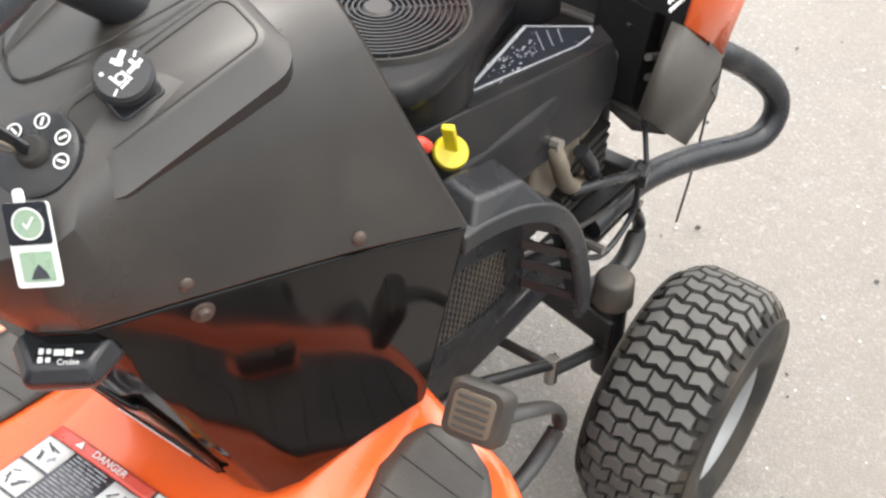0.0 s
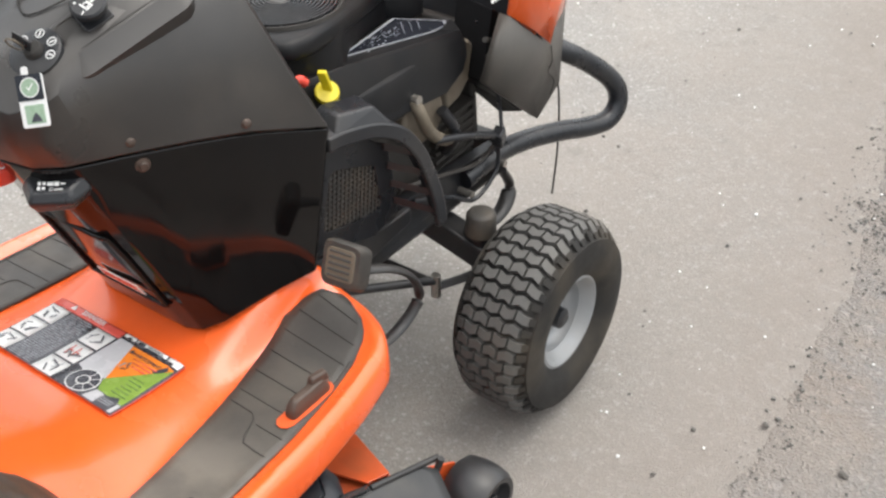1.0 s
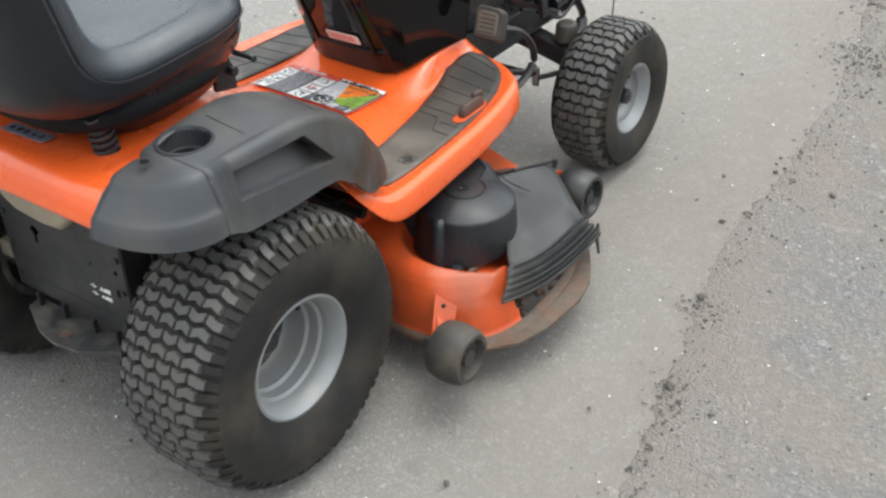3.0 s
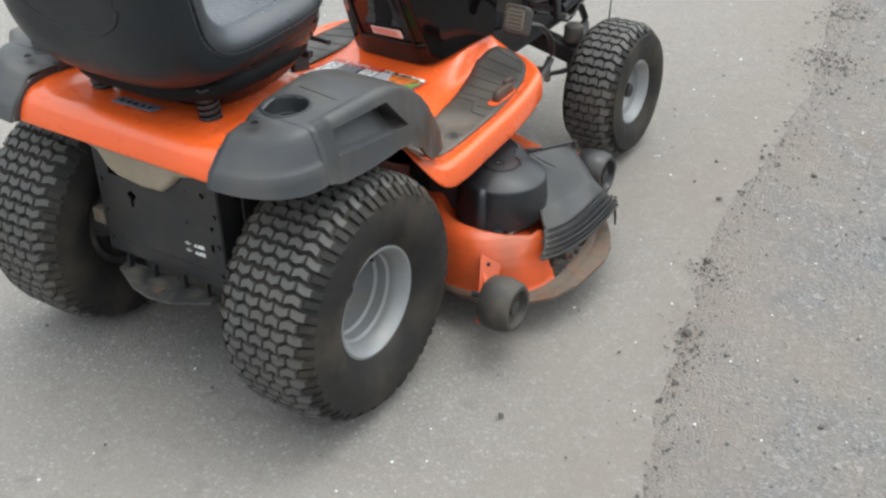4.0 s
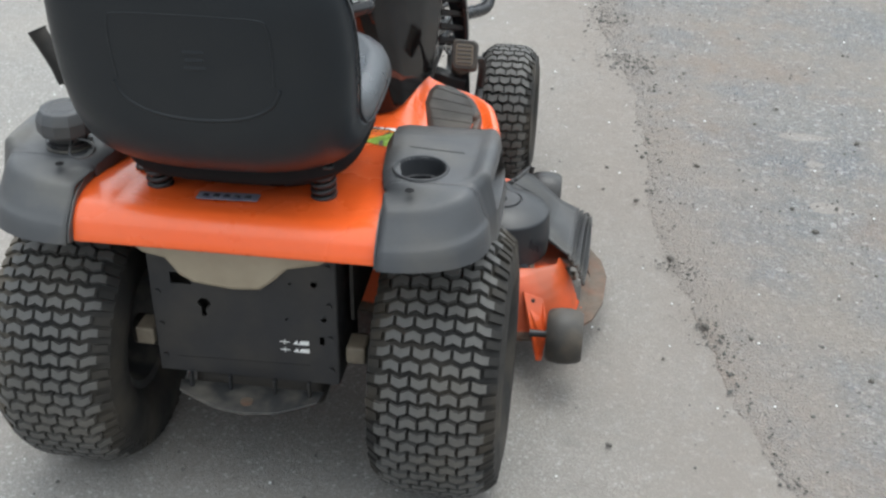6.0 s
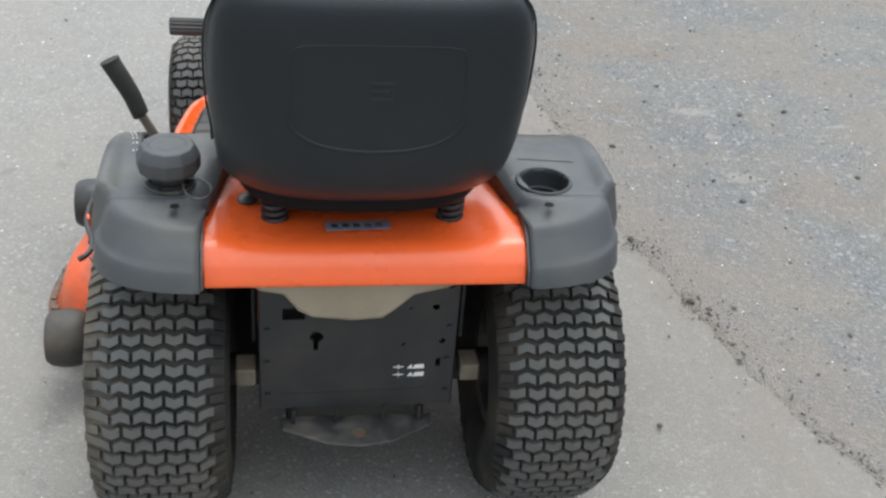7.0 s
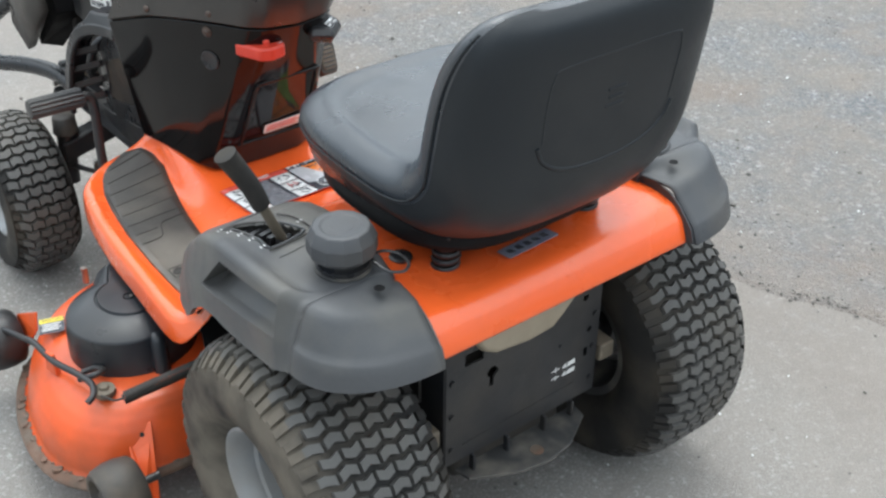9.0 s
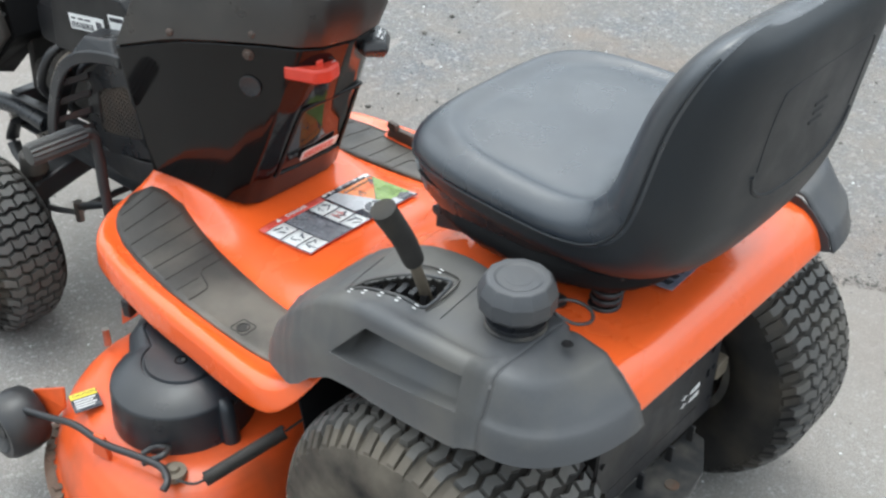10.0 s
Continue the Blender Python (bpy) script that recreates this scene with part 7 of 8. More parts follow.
def build_tower_fittings():
    fr = [(-0.052, 0.655), (0.066, 0.655), (0.082, 0.64), (0.088, 0.51), (0.078, 0.498), (-0.058, 0.498), (-0.068, 0.51), (-0.062, 0.64)]
    part("recess_frame", tube([rear_face(x, z, -0.0015) for x, z in fr + fr[:1]], 0.0042, 10, 4), BLACK_GLOSS, tower, "moulded frame on the tower", smooth=60)
    m = frame_of(rear_face(0.022, 0.524, 0.0025), (1, 0, 0.02), (0, -0.44, 0.9))
    lab = part("white_label", plate(rounded(0.090, 0.026, 0.003, 2), 0.0012, m), WHITE, tower, "white warning label with red print", smooth=0)
    for k in range(4):
        part("print_line", plate([(-0.040, -0.008 + 0.005 * k), (0.036 - 0.006 * (k % 2), -0.008 + 0.005 * k), (0.036 - 0.006 * (k % 2), -0.0058 + 0.005 * k), (-0.040, -0.0058 + 0.005 * k)], 0.0018, m), DECAL_RED, lab, smooth=0)
    # throttle: a black wedge grip in a recess
    lo = [(0.026, 0.676, 0.752), (0.066, 0.656, 0.748), (0.110, 0.692, 0.750), (0.104, 0.730, 0.752), (0.035, 0.715, 0.755)]
    hi = [(0.034, 0.682, 0.766), (0.066, 0.666, 0.764), (0.102, 0.697, 0.766), (0.095, 0.725, 0.772), (0.042, 0.712, 0.772)]
    dn = [(0.036, 0.684, 0.738), (0.066, 0.668, 0.732), (0.100, 0.698, 0.734), (0.094, 0.730, 0.738), (0.042, 0.716, 0.742)]
    thr = part("throttle_lever", loft([dn, lo, hi]), BLACK, mower, "black wedge-shaped throttle grip with white symbols", smooth=25, bevel=0.004)
    m = frame_of((0.0810, 0.6885, 0.7672), (0.80, 0.60, 0.03), (-0.55, 0.72, 0.42)) @ pose(0, 0, 0.0006)
    for u, v, w, h in ((-0.018, 0.004, 0.004, 0.005), (-0.012, 0.004, 0.004, 0.004), (-0.018, -0.003, 0.004, 0.005), (-0.012, -0.003, 0.004, 0.004), (-0.004, 0.003, 0.008, 0.005), (0.004, 0.003, 0.006, 0.006), (0.012, 0.003, 0.006, 0.002)):
        part("symbol", plate(rounded(w, h, 0.0008, 2), 0.0006, m @ pose(u, v, 0)), WHITE, thr, smooth=0)
    text("lever_word", "Cruise", 0.0066, m @ pose(0.004, -0.005, 0.0004), WHITE, thr)
    # choke knob on the left
    ch = [[(x, y, z + dz) for x, y, z in ((-0.086, 0.742, 0.742), (-0.066, 0.688, 0.742), (-0.046, 0.676, 0.742), (-0.018, 0.684, 0.742), (-0.014, 0.704, 0.742), (-0.030, 0.735, 0.744))] for dz in (-0.015, 0.004, 0.011)]
    ch = [[(-0.046 + (x + 0.046) * 1.12 - 0.013, 0.70 + (y - 0.70) * 1.0 - 0.005, z) for x, y, z in lp] for lp in ch]
    kn = part("choke_knob", loft(ch), RED, mower, "red plastic choke knob", smooth=25, bevel=0.005)
    part("knob_fin", box((0.012, 0.034, 0.014), (-0.052, 0.704, 0.757), (0, 0, -38)), RED, kn, bevel=0.003)
    part("knob_mark", lathe([(0.0, 0.0006), (0.006, 0.0006), (0.0065, 0)], 16), WHITE, kn).location = (-0.034, 0.692, 0.7526)
    def studs(name, mat, parent, label, prof, at, n):
        n = Vector(n).normalized()
        ob = part(name, lathe(prof, 20), mat, parent, label, smooth=40)
        side_way = n.cross(Vector((0, 0, 1))).normalized()
        ob.matrix_basis = frame_of(at, side_way, n.cross(side_way))
        return ob
    head = [(0.0, 0.0035), (0.004, 0.0035), (0.0065, 0.0015), (0.0072, -0.002)]
    bolt = [(0.0, 0.0060), (0.005, 0.0060), (0.0064, 0.004), (0.0068, 0.0022), (0.0098, 0.0018), (0.0108, -0.001)]
    plug = [(0.0, 0.0012), (0.0165, 0.0012), (0.018, 0.0018), (0.0195, 0.0012), (0.0202, -0.001)]
    for side in (1, -1):
        studs("dash_screw", CLIP, dash, "small dark screw", head, (side * 0.1852, 0.9268, 0.7797), (side * 0.937, -0.322, 0.138))
        studs("dash_screw", CLIP, dash, "small dark screw", head, (side * 0.1272, 0.7808, 0.8023), (side * 0.916, -0.373, 0.146))
        studs("tower_bolt", CLIP, tower, "brass-coloured bolt head", bolt, (side * 0.1295, 0.7915, 0.7635), (side * 0.918, -0.392, -0.056))
    studs("tower_plug", BLACK, tower, "round grey plug in the tower", plug, (-0.1276, 0.7951, 0.7036), (-0.899, -0.432, -0.072))


build_tower_fittings()


# ---- deck fittings ----
def build_deck_fittings():
    for side in (1, -1):
        S = lambda x, y, z: (side * x, y, z)
        # pulley cover: upright wall, sharp shoulder, sloping top and a raised keyhole plateau
        right = side > 0
        low, mid, top = (0.186, 0.283, 0.306) if right else (0.196, 0.299, 0.322)
        def level(cx, cy, rx, ry, z, draw):
            pts = [(cx + rx * math.cos(radians(a)), cy + ry * math.sin(radians(a))) for a in range(-150, 82, 6)]
            tab = [(0.405, 0.826), (0.368, 0.852), (0.300, 0.862)] if right else [(0.400, 0.848), (0.360, 0.872), (0.300, 0.875)]
            pts += [(x - draw * 0.55, y - draw) for x, y in tab] + [(0.180 + draw, 0.850 - draw), (0.160 + draw, 0.800), (0.160 + draw, 0.680 + draw), (0.250, 0.625 + draw)]
            return [S(x, y, z) for x, y in pts]
        if right:
            foot, brow, flat = (0.402, 0.700, 0.107, 0.116), (0.405, 0.705, 0.103, 0.102), (0.397, 0.708, 0.044, 0.042)
        else:
            foot, brow, flat = (0.400, 0.697, 0.123, 0.130), (0.400, 0.701, 0.119, 0.113), (0.396, 0.706, 0.058, 0.064)
        grown = lambda c, g: (c[0], c[1], c[2] + g, c[3] + g)
        rings = [level(*foot, low, -0.006), level(*grown(brow, 0.004), low + 0.42 * (mid - low), -0.003), level(*grown(brow, 0.0012), mid - 0.007, 0.0), level(*brow, mid - 0.0025, 0.001),
                 level(*grown(brow, -0.003), mid + 0.0005, 0.003), level(*grown(flat, 0.012), top - 0.0040, 0.022), level(*grown(flat, 0.004), top - 0.0030, 0.026),
                 level(*grown(flat, 0.0022), top - 0.0055, 0.027), level(*flat, top - 0.0050, 0.028), level(*grown(flat, -0.0025), top, 0.030), level(*grown(flat, -0.020), top + 0.001, 0.040)]
        cov = part("pulley_cover", loft(rings), COVER, deck, "blue-black plastic spindle cover on the deck", smooth=32)
        part("cover_hole", lathe([(0.0115, 0.0), (0.0105, 0.0018), (0.0085, 0.0016), (0.0075, -0.0006), (0.0, -0.0006)], 20), VOID, cov).location = (side * (flat[0] + 0.001), flat[1] - 0.006, top + 0.0008)
        part("hole_bolt", lathe([(0.0, 0.0020), (0.0028, 0.0020), (0.0034, 0.0)], 10), STEEL, cov).location = (side * (flat[0] - 0.003), flat[1] - 0.008, top + 0.0006)
        base, head = ((0.412, 0.590), (0.406, 0.606)) if right else ((0.402, 0.572), (0.396, 0.592))
        lean = lambda k, c, r: [S(base[0] + (head[0] - base[0]) * k + r * math.cos(a), base[1] + (head[1] - base[1]) * k + r * math.sin(a), c) for a in [2 * math.pi * i / 16 for i in range(16)]]
        part("cover_post", loft([lean(0, low, 0.017), lean(0.7, mid - 0.012, 0.0145), lean(0.9, mid - 0.003, 0.013), lean(1.0, mid + 0.002, 0.008)]), COVER, cov, smooth=50)
        part("cover_foot", lathe([(0.0, 0.018), (0.010, 0.017), (0.013, 0.012), (0.014, 0.0)], 16), COVER, cov).location = S(0.462 if right else 0.385, 0.583 if right else 0.548, low)
        # gauge rollers
        for (x, y, z) in (((0.566, 0.427, 0.130), (0.484, 1.038, 0.146)) if side > 0 else ((0.574, 0.420, 0.132), (0.585, 0.955, 0.150))):
            prof = [(0.012, -0.036), (0.050, -0.038), (0.057, -0.031), (0.061, -0.010), (0.061, 0.010), (0.057, 0.031), (0.051, 0.040), (0.042, 0.040), (0.036, 0.024), (0.018, 0.020), (0.016, 0.034), (0.0, 0.034)]
            r = part("gauge_roller", lathe(prof, 36, "x"), ROLLER if y < 0.6 else FRAME, deck, "dusty grey-brown plastic gauge roller" if y < 0.6 else "black plastic gauge roller", smooth=40)
            r.matrix_basis = pose(side * x, y, z, 0, 0, 0 if side > 0 else 180)
            part("roller_bolt", rod(S(x - 0.075, y, z), S(x - 0.020, y, z), 0.008, 10), FRAME, deck)
            if y < 0.6:
                face = [S(0.470, 0.496, 0.190), S(0.514, 0.510, 0.166), S(0.526, 0.474, 0.130), S(0.526, 0.432, 0.105), S(0.522, 0.412, 0.070), S(0.512, 0.408, 0.070)]
                bm = bmesh.new()
                shift = Vector((side * -0.004, 0.003, -0.002))
                rows = [[bm.verts.new(Vector(p) + d) for p in face] for d in (Vector(), shift)]
                bm.faces.new(rows[0])
                bm.faces.new(rows[1][::-1])
                for i in range(6):
                    bm.faces.new((rows[0][i], rows[0][(i + 1) % 6], rows[1][(i + 1) % 6], rows[1][i]))
                br = part("roller_bracket", bm, DECK_ORANGE, deck, "scuffed orange steel roller bracket", smooth=0, bevel=0.001)
                part("bracket_hole", rod(S(0.490, 0.500, 0.168), S(0.492, 0.492, 0.171), 0.0045, 10), SOOT, br)
                continue
            out = [(y - 0.024, z - 0.026), (y + 0.022, z - 0.026), (y + 0.010, z + 0.040), (y - 0.08, z + 0.090), (y - 0.09, z + 0.055)]
            bm = bmesh.new()
            rows = [[bm.verts.new(S(x - d - 0.25 * max(0, zz - z - 0.02), yy, zz)) for yy, zz in out] for d in (0.040, 0.045)]
            bm.faces.new(rows[0])
            bm.faces.new(rows[1][::-1])
            for i in range(len(out)):
                j = (i + 1) % len(out)
                bm.faces.new((rows[0][i], rows[0][j], rows[1][j], rows[1][i]))
            part("roller_bracket", bm, DECK_ORANGE, deck, "orange steel roller bracket", smooth=0, bevel=0.001)
        # lift arm from the frame down to the deck
        if right:
            gus = [(0.190, 1.000), (0.268, 0.977), (0.400, 0.931), (0.386, 0.895), (0.300, 0.872), (0.190, 0.880)]
            bm = plate(gus, 0.004, pose(0, 0, 0.236))
            plate([(0.0, 0.0), (0.140, 0.0), (0.128, -0.036), (0.004, -0.040)], 0.004, frame_of((0.268, 0.9765, 0.2398), (0.132, -0.046, 0), (0, 0, 1)), bm)
            part("deck_gusset", bm, DECK_ORANGE, deck, "orange steel shoulder of the deck", smooth=0, bevel=0.0012)
            continue
        part("lift_arm", loft([[S(x, 0.930, 0.265), S(x, 0.945, 0.290), S(x + 0.055, 1.035, 0.205), S(x + 0.060, 1.035, 0.165)] for x in (0.235, 0.243)]), DECK_ORANGE, deck, "orange steel deck hanger", smooth=0, bevel=0.002)
    # left: guide rod, tab, bolt, long spring, caution label
    part("guide_rod", tube([(-0.585, 0.945, 0.190), (-0.572, 0.86, 0.212), (-0.566, 0.78, 0.240), (-0.562, 0.70, 0.246), (-0.545, 0.635, 0.250), (-0.535, 0.585, 0.252), (-0.545, 0.555, 0.250), (-0.560, 0.548, 0.244)], 0.0062, 10, 5), FRAME, deck, "black bent anti-scalp rod", smooth=60)
    part("rod_loop", tube([(-0.545, 0.620, 0.244), (-0.520, 0.600, 0.256), (-0.500, 0.612, 0.250), (-0.508, 0.640, 0.240), (-0.53, 0.645, 0.236)], 0.0058, 10, 5), FRAME, deck)
    part("rod_tab", box((0.012, 0.036, 0.045), (-0.560, 0.715, 0.232), (0, 0, 12), taper=0.6), DECK_ORANGE, deck, "orange steel tab", bevel=0.002)
    part("deck_bolt", lathe([(0.0, 0.020), (0.008, 0.020), (0.010, 0.014), (0.020, 0.013), (0.021, 0.008), (0.019, 0.0)], 18), HOSE, deck, "brass-coloured idler bolt with washer", smooth=40).location = (-0.516, 0.579, 0.222)
    part("idler_spring", coil((-0.505, 0.512, 0.252), (-0.372, 0.470, 0.290), 0.0105, 0.0022, 34, 10), SOOT, deck, "long dark coil spring", smooth=60)
    part("spring_hook", tube([(-0.372, 0.470, 0.290), (-0.340, 0.462, 0.300), (-0.30, 0.455, 0.31)], 0.0022, 6, 3), SOOT, deck)
    part("spring_hook", tube([(-0.505, 0.512, 0.252), (-0.522, 0.520, 0.250), (-0.535, 0.545, 0.250)], 0.0022, 6, 3), SOOT, deck)
    m = frame_of((-0.512, 0.832, 0.2265), (0.94, -0.34, 0.03), (0.34, 0.94, 0))
    lab = part("caution_label", plate(rounded(0.048, 0.050, 0.002, 2), 0.0014, m), DECAL_BLACK, deck, "black and yellow caution label", smooth=0)
    part("yellow_band", plate([(-0.023, 0.010), (0.023, 0.010), (0.023, 0.024), (-0.023, 0.024)], 0.0020, m), DECAL_YELLOW, lab, smooth=0)
    text("caution_word", "CAUTION", 0.0095, m @ pose(0.002, 0.017, 0.0024), DECAL_BLACK, lab)
    for k in range(4):
        part("print_line", plate([(-0.019, 0.003 - 0.0065 * k), (0.018 - 0.005 * (k % 2), 0.003 - 0.0065 * k), (0.018 - 0.005 * (k % 2), 0.0055 - 0.0065 * k), (-0.019, 0.0055 - 0.0065 * k)], 0.0020, m), WHITE, lab, smooth=0)
    part("deck_stud", rod((-0.395, 0.935, 0.225), (-0.395, 0.935, 0.262), 0.007, 8), STEEL, deck)
    part("front_hanger", box((0.05, 0.02, 0.04), (-0.30, 0.985, 0.245), (0, 0, 20)), BLACK, deck, bevel=0.004)

    # right: discharge chute, fanned from its hinge out over the opening
    rows = [((0.402, 0.800, 0.284), (0.416, 0.880, 0.270), (0.430, 0.960, 0.250)),
            ((0.430, 0.790, 0.272), (0.440, 0.880, 0.254), (0.449, 0.988, 0.230)),
            ((0.464, 0.764, 0.244), (0.474, 0.862, 0.228), (0.492, 0.966, 0.206)),
            ((0.503, 0.706, 0.214), (0.514, 0.820, 0.192), (0.530, 0.942, 0.186)),
            ((0.562, 0.630, 0.214), (0.560, 0.775, 0.170), (0.572, 0.906, 0.186)),
            ((0.588, 0.584, 0.206), (0.590, 0.752, 0.156), (0.598, 0.914, 0.166)),
            ((0.602, 0.542, 0.194), (0.608, 0.732, 0.144), (0.611, 0.922, 0.148))]
    fine = []
    for r in rows:
        a, b, c = (Vector(p) for p in r)
        fine.append([(1 - s) * (1 - s) * a + 2 * s * (1 - s) * (2 * b - (a + c) / 2) + s * s * c for s in [i / 12 for i in range(13)]])
    full = []
    for i in range(len(fine) - 1):
        step = 3 if i < 3 else 14
        for k in range(step):
            v = i + k / step
            # corrugated towards the outer edge
            amp = 0.0052 * max(0.0, min(1.0, (v - 3.9) / 0.2)) * math.sin((v - 3.95) / 0.40 * 2 * math.pi)
            full.append([p.lerp(q, k / step) + Vector((0.62, 0, 0.78)) * amp for p, q in zip(fine[i], fine[i + 1])])
    full.append(fine[-1])
    chute = part("discharge_chute", loft(full, closed=False), CHUTE, mower, "dusty grey plastic side-discharge chute with ribbed edge", smooth=60, solid=0.005)
    part("chute_lip", loft([[(0.600, 0.932, 0.160), (0.613, 0.905, 0.140), (0.592, 0.958, 0.062)], [(0.592, 0.935, 0.158), (0.604, 0.908, 0.138), (0.586, 0.956, 0.062)]]), BLACK, chute, "black rubber flap corner", smooth=0)
    part("hinge_rod", rod((0.416, 0.868, 0.272), (0.440, 1.000, 0.240), 0.0050, 8), FRAME, chute)
    side_edge = [(0.402, 0.801, 0.286), (0.430, 0.791, 0.274), (0.463, 0.766, 0.247), (0.484, 0.734, 0.230)]
    part("side_flange", loft([[(x, y - 0.001, z), (x, y - 0.006, z), (x, y - 0.006, z - 0.050), (x, y - 0.001, z - 0.050)] for x, y, z in side_edge]), VOID, chute, "dark upright flange beside the cover", smooth=30)
    for x, y, z in ((0.412, 0.791, 0.268), (0.424, 0.786, 0.262)):
        part("flange_rivet", rod((x, y, z), (x - 0.001, y - 0.009, z), 0.0038, 8), STEEL, chute)
    part("hinge_wire", tube([(0.408, 0.826, 0.290), (0.432, 0.812, 0.284), (0.448, 0.822, 0.270), (0.470, 0.850, 0.246)], 0.0016, 6, 4), FRAME, chute, "bent wire of the hinge spring", smooth=60)
    part("hinge_spring", coil((0.404, 0.815, 0.288), (0.414, 0.862, 0.275), 0.0048, 0.0013, 9, 10), FRAME, chute, smooth=60)
    part("hinge_bolt", rod((0.446, 0.990, 0.225), (0.450, 0.996, 0.246), 0.006, 8), FRAME, chute)
    # blade housing inside the opening
    part("deck_baffle", box((0.010, 0.34, 0.085), (0.470, 0.75, 0.142), (0, 0, 4)), RUST, deck, "rusty muddy baffle inside the deck", smooth=0)
    part("blade", box((0.09, 0.42, 0.006), (0.40, 0.74, 0.115), (0, 0, 35)), RUST, deck, "rusty mower blade", smooth=0, bevel=0.001)
    outer = [(0.470, 0.462), (0.530, 0.482), (0.580, 0.512), (0.625, 0.565), (0.648, 0.640), (0.655, 0.755), (0.640, 0.825), (0.615, 0.875), (0.575, 0.935), (0.52, 0.985)]
    inner = [(0.480, 0.492), (0.525, 0.508), (0.565, 0.536), (0.594, 0.585), (0.610, 0.650), (0.614, 0.750), (0.602, 0.812), (0.580, 0.858), (0.545, 0.912), (0.50, 0.955)]
    ring = []
    for d, z in ((0, 0.080), (0, 0.0865), (1, 0.0865), (1, 0.080)):
        ring.append([(x, y, z) for x, y in (outer, inner)[d]])
    bm = loft(ring + ring[:1], closed=False)
    part("discharge_lip", bm, RUST, deck, "bare worn steel lip under the chute", smooth=30)
    part("lip_tongue", plate([(0.545, 0.575), (0.60, 0.600), (0.575, 0.625), (0.555, 0.640), (0.535, 0.62)], 0.004, pose(0, 0, 0.089)), DECK_ORANGE, deck, "orange paint left on a bent tongue", smooth=0)
    part("inner_skirt", tube([(0.50, 0.62, 0.105), (0.545, 0.70, 0.100), (0.548, 0.78, 0.100), (0.52, 0.86, 0.102)], 0.016, 8, 4, 1.4), SOOT, deck, "mud-caked inner skirt", smooth=40)
    # mud packed along the left edge
    rnd = random.Random(8)
    bm = bmesh.new()
    for p in (deck_outline(0.008)[:80] + deck_outline(0.008)[-37:])[::3]:
        if p.x > -0.40:
            continue
        for k in range(2):
            bmesh.ops.create_icosphere(bm, subdivisions=1, radius=rnd.uniform(0.002, 0.008), matrix=pose(p.x + rnd.uniform(-0.006, 0.008), p.y + rnd.uniform(-0.006, 0.008), rnd.uniform(0.086, 0.096)) @ Matrix.Diagonal((1.6, 1.3, 0.6, 1)))
    for v in bm.verts:
        v.co += Vector((rnd.uniform(-1, 1), rnd.uniform(-1, 1), rnd.uniform(-1, 1))) * 0.002
    tagged(part("packed_mud", bm, RUST, deck, "dried mud packed on the rim"), kind="stuff")
    # added black panel that stands for the shaded void behind the left footrest
    part("void_panel", loft([[(-0.385, y, zb), (-0.385, y + 0.004, zb), (-0.385, y + 0.030, 0.440), (-0.385, y + 0.026, 0.440)] for y, zb in ((0.395, 0.300),)] + [[(-0.205, 0.395, 0.300), (-0.205, 0.399, 0.300), (-0.205, 0.425, 0.440), (-0.205, 0.421, 0.440)]]), VOID, mower, "black panel added for the dark void under the fender", smooth=0)
    # lift shaft and its links over the low middle of the deck
    part("lift_shaft", rod((-0.27, 0.530, 0.292), (0.27, 0.530, 0.292), 0.011, 12), FRAME, mower, "black steel deck lift shaft")
    for side in (1, -1):
        S = lambda x, y, z: (side * x, y, z)
        link = part("lift_link", loft([[S(x, 0.515, 0.305), S(x, 0.545, 0.305), S(x, 0.585, 0.215), S(x, 0.565, 0.205)] for x in (0.205, 0.211)]), FRAME, mower, "black steel lift link", smooth=0, bevel=0.002)
        part("link_pin", rod(S(0.190, 0.575, 0.215), S(0.236, 0.575, 0.215), 0.005, 8), STEEL, link)
        part("hair_pin", tube([S(0.226, 0.575, 0.230), S(0.232, 0.590, 0.212), S(0.228, 0.60, 0.195), S(0.222, 0.585, 0.205)], 0.0016, 6, 3), STEEL, link)
        part("hanger_ear", loft([[S(x, 0.535, 0.205), S(x, 0.620, 0.205), S(x, 0.610, 0.245), S(x, 0.565, 0.250)] for x in (0.216, 0.221)]), DECK_ORANGE, deck, "orange steel hanger ear", smooth=0, bevel=0.002)
    rnd = random.Random(21)
    bm = bmesh.new()
    for k in range(60):
        c = (rnd.uniform(0.50, 0.585), rnd.uniform(0.62, 0.86), rnd.uniform(0.078, 0.10))
        bmesh.ops.create_icosphere(bm, subdivisions=1, radius=rnd.uniform(0.004, 0.013), matrix=pose(*c))
    for v in bm.verts:
        v.co += Vector((rnd.uniform(-1, 1), rnd.uniform(-1, 1), rnd.uniform(-1, 1))) * 0.002
    tagged(part("grass_clumps", bm, RUST, deck, "dried mud and clippings", smooth=0), kind="stuff")


build_deck_fittings()


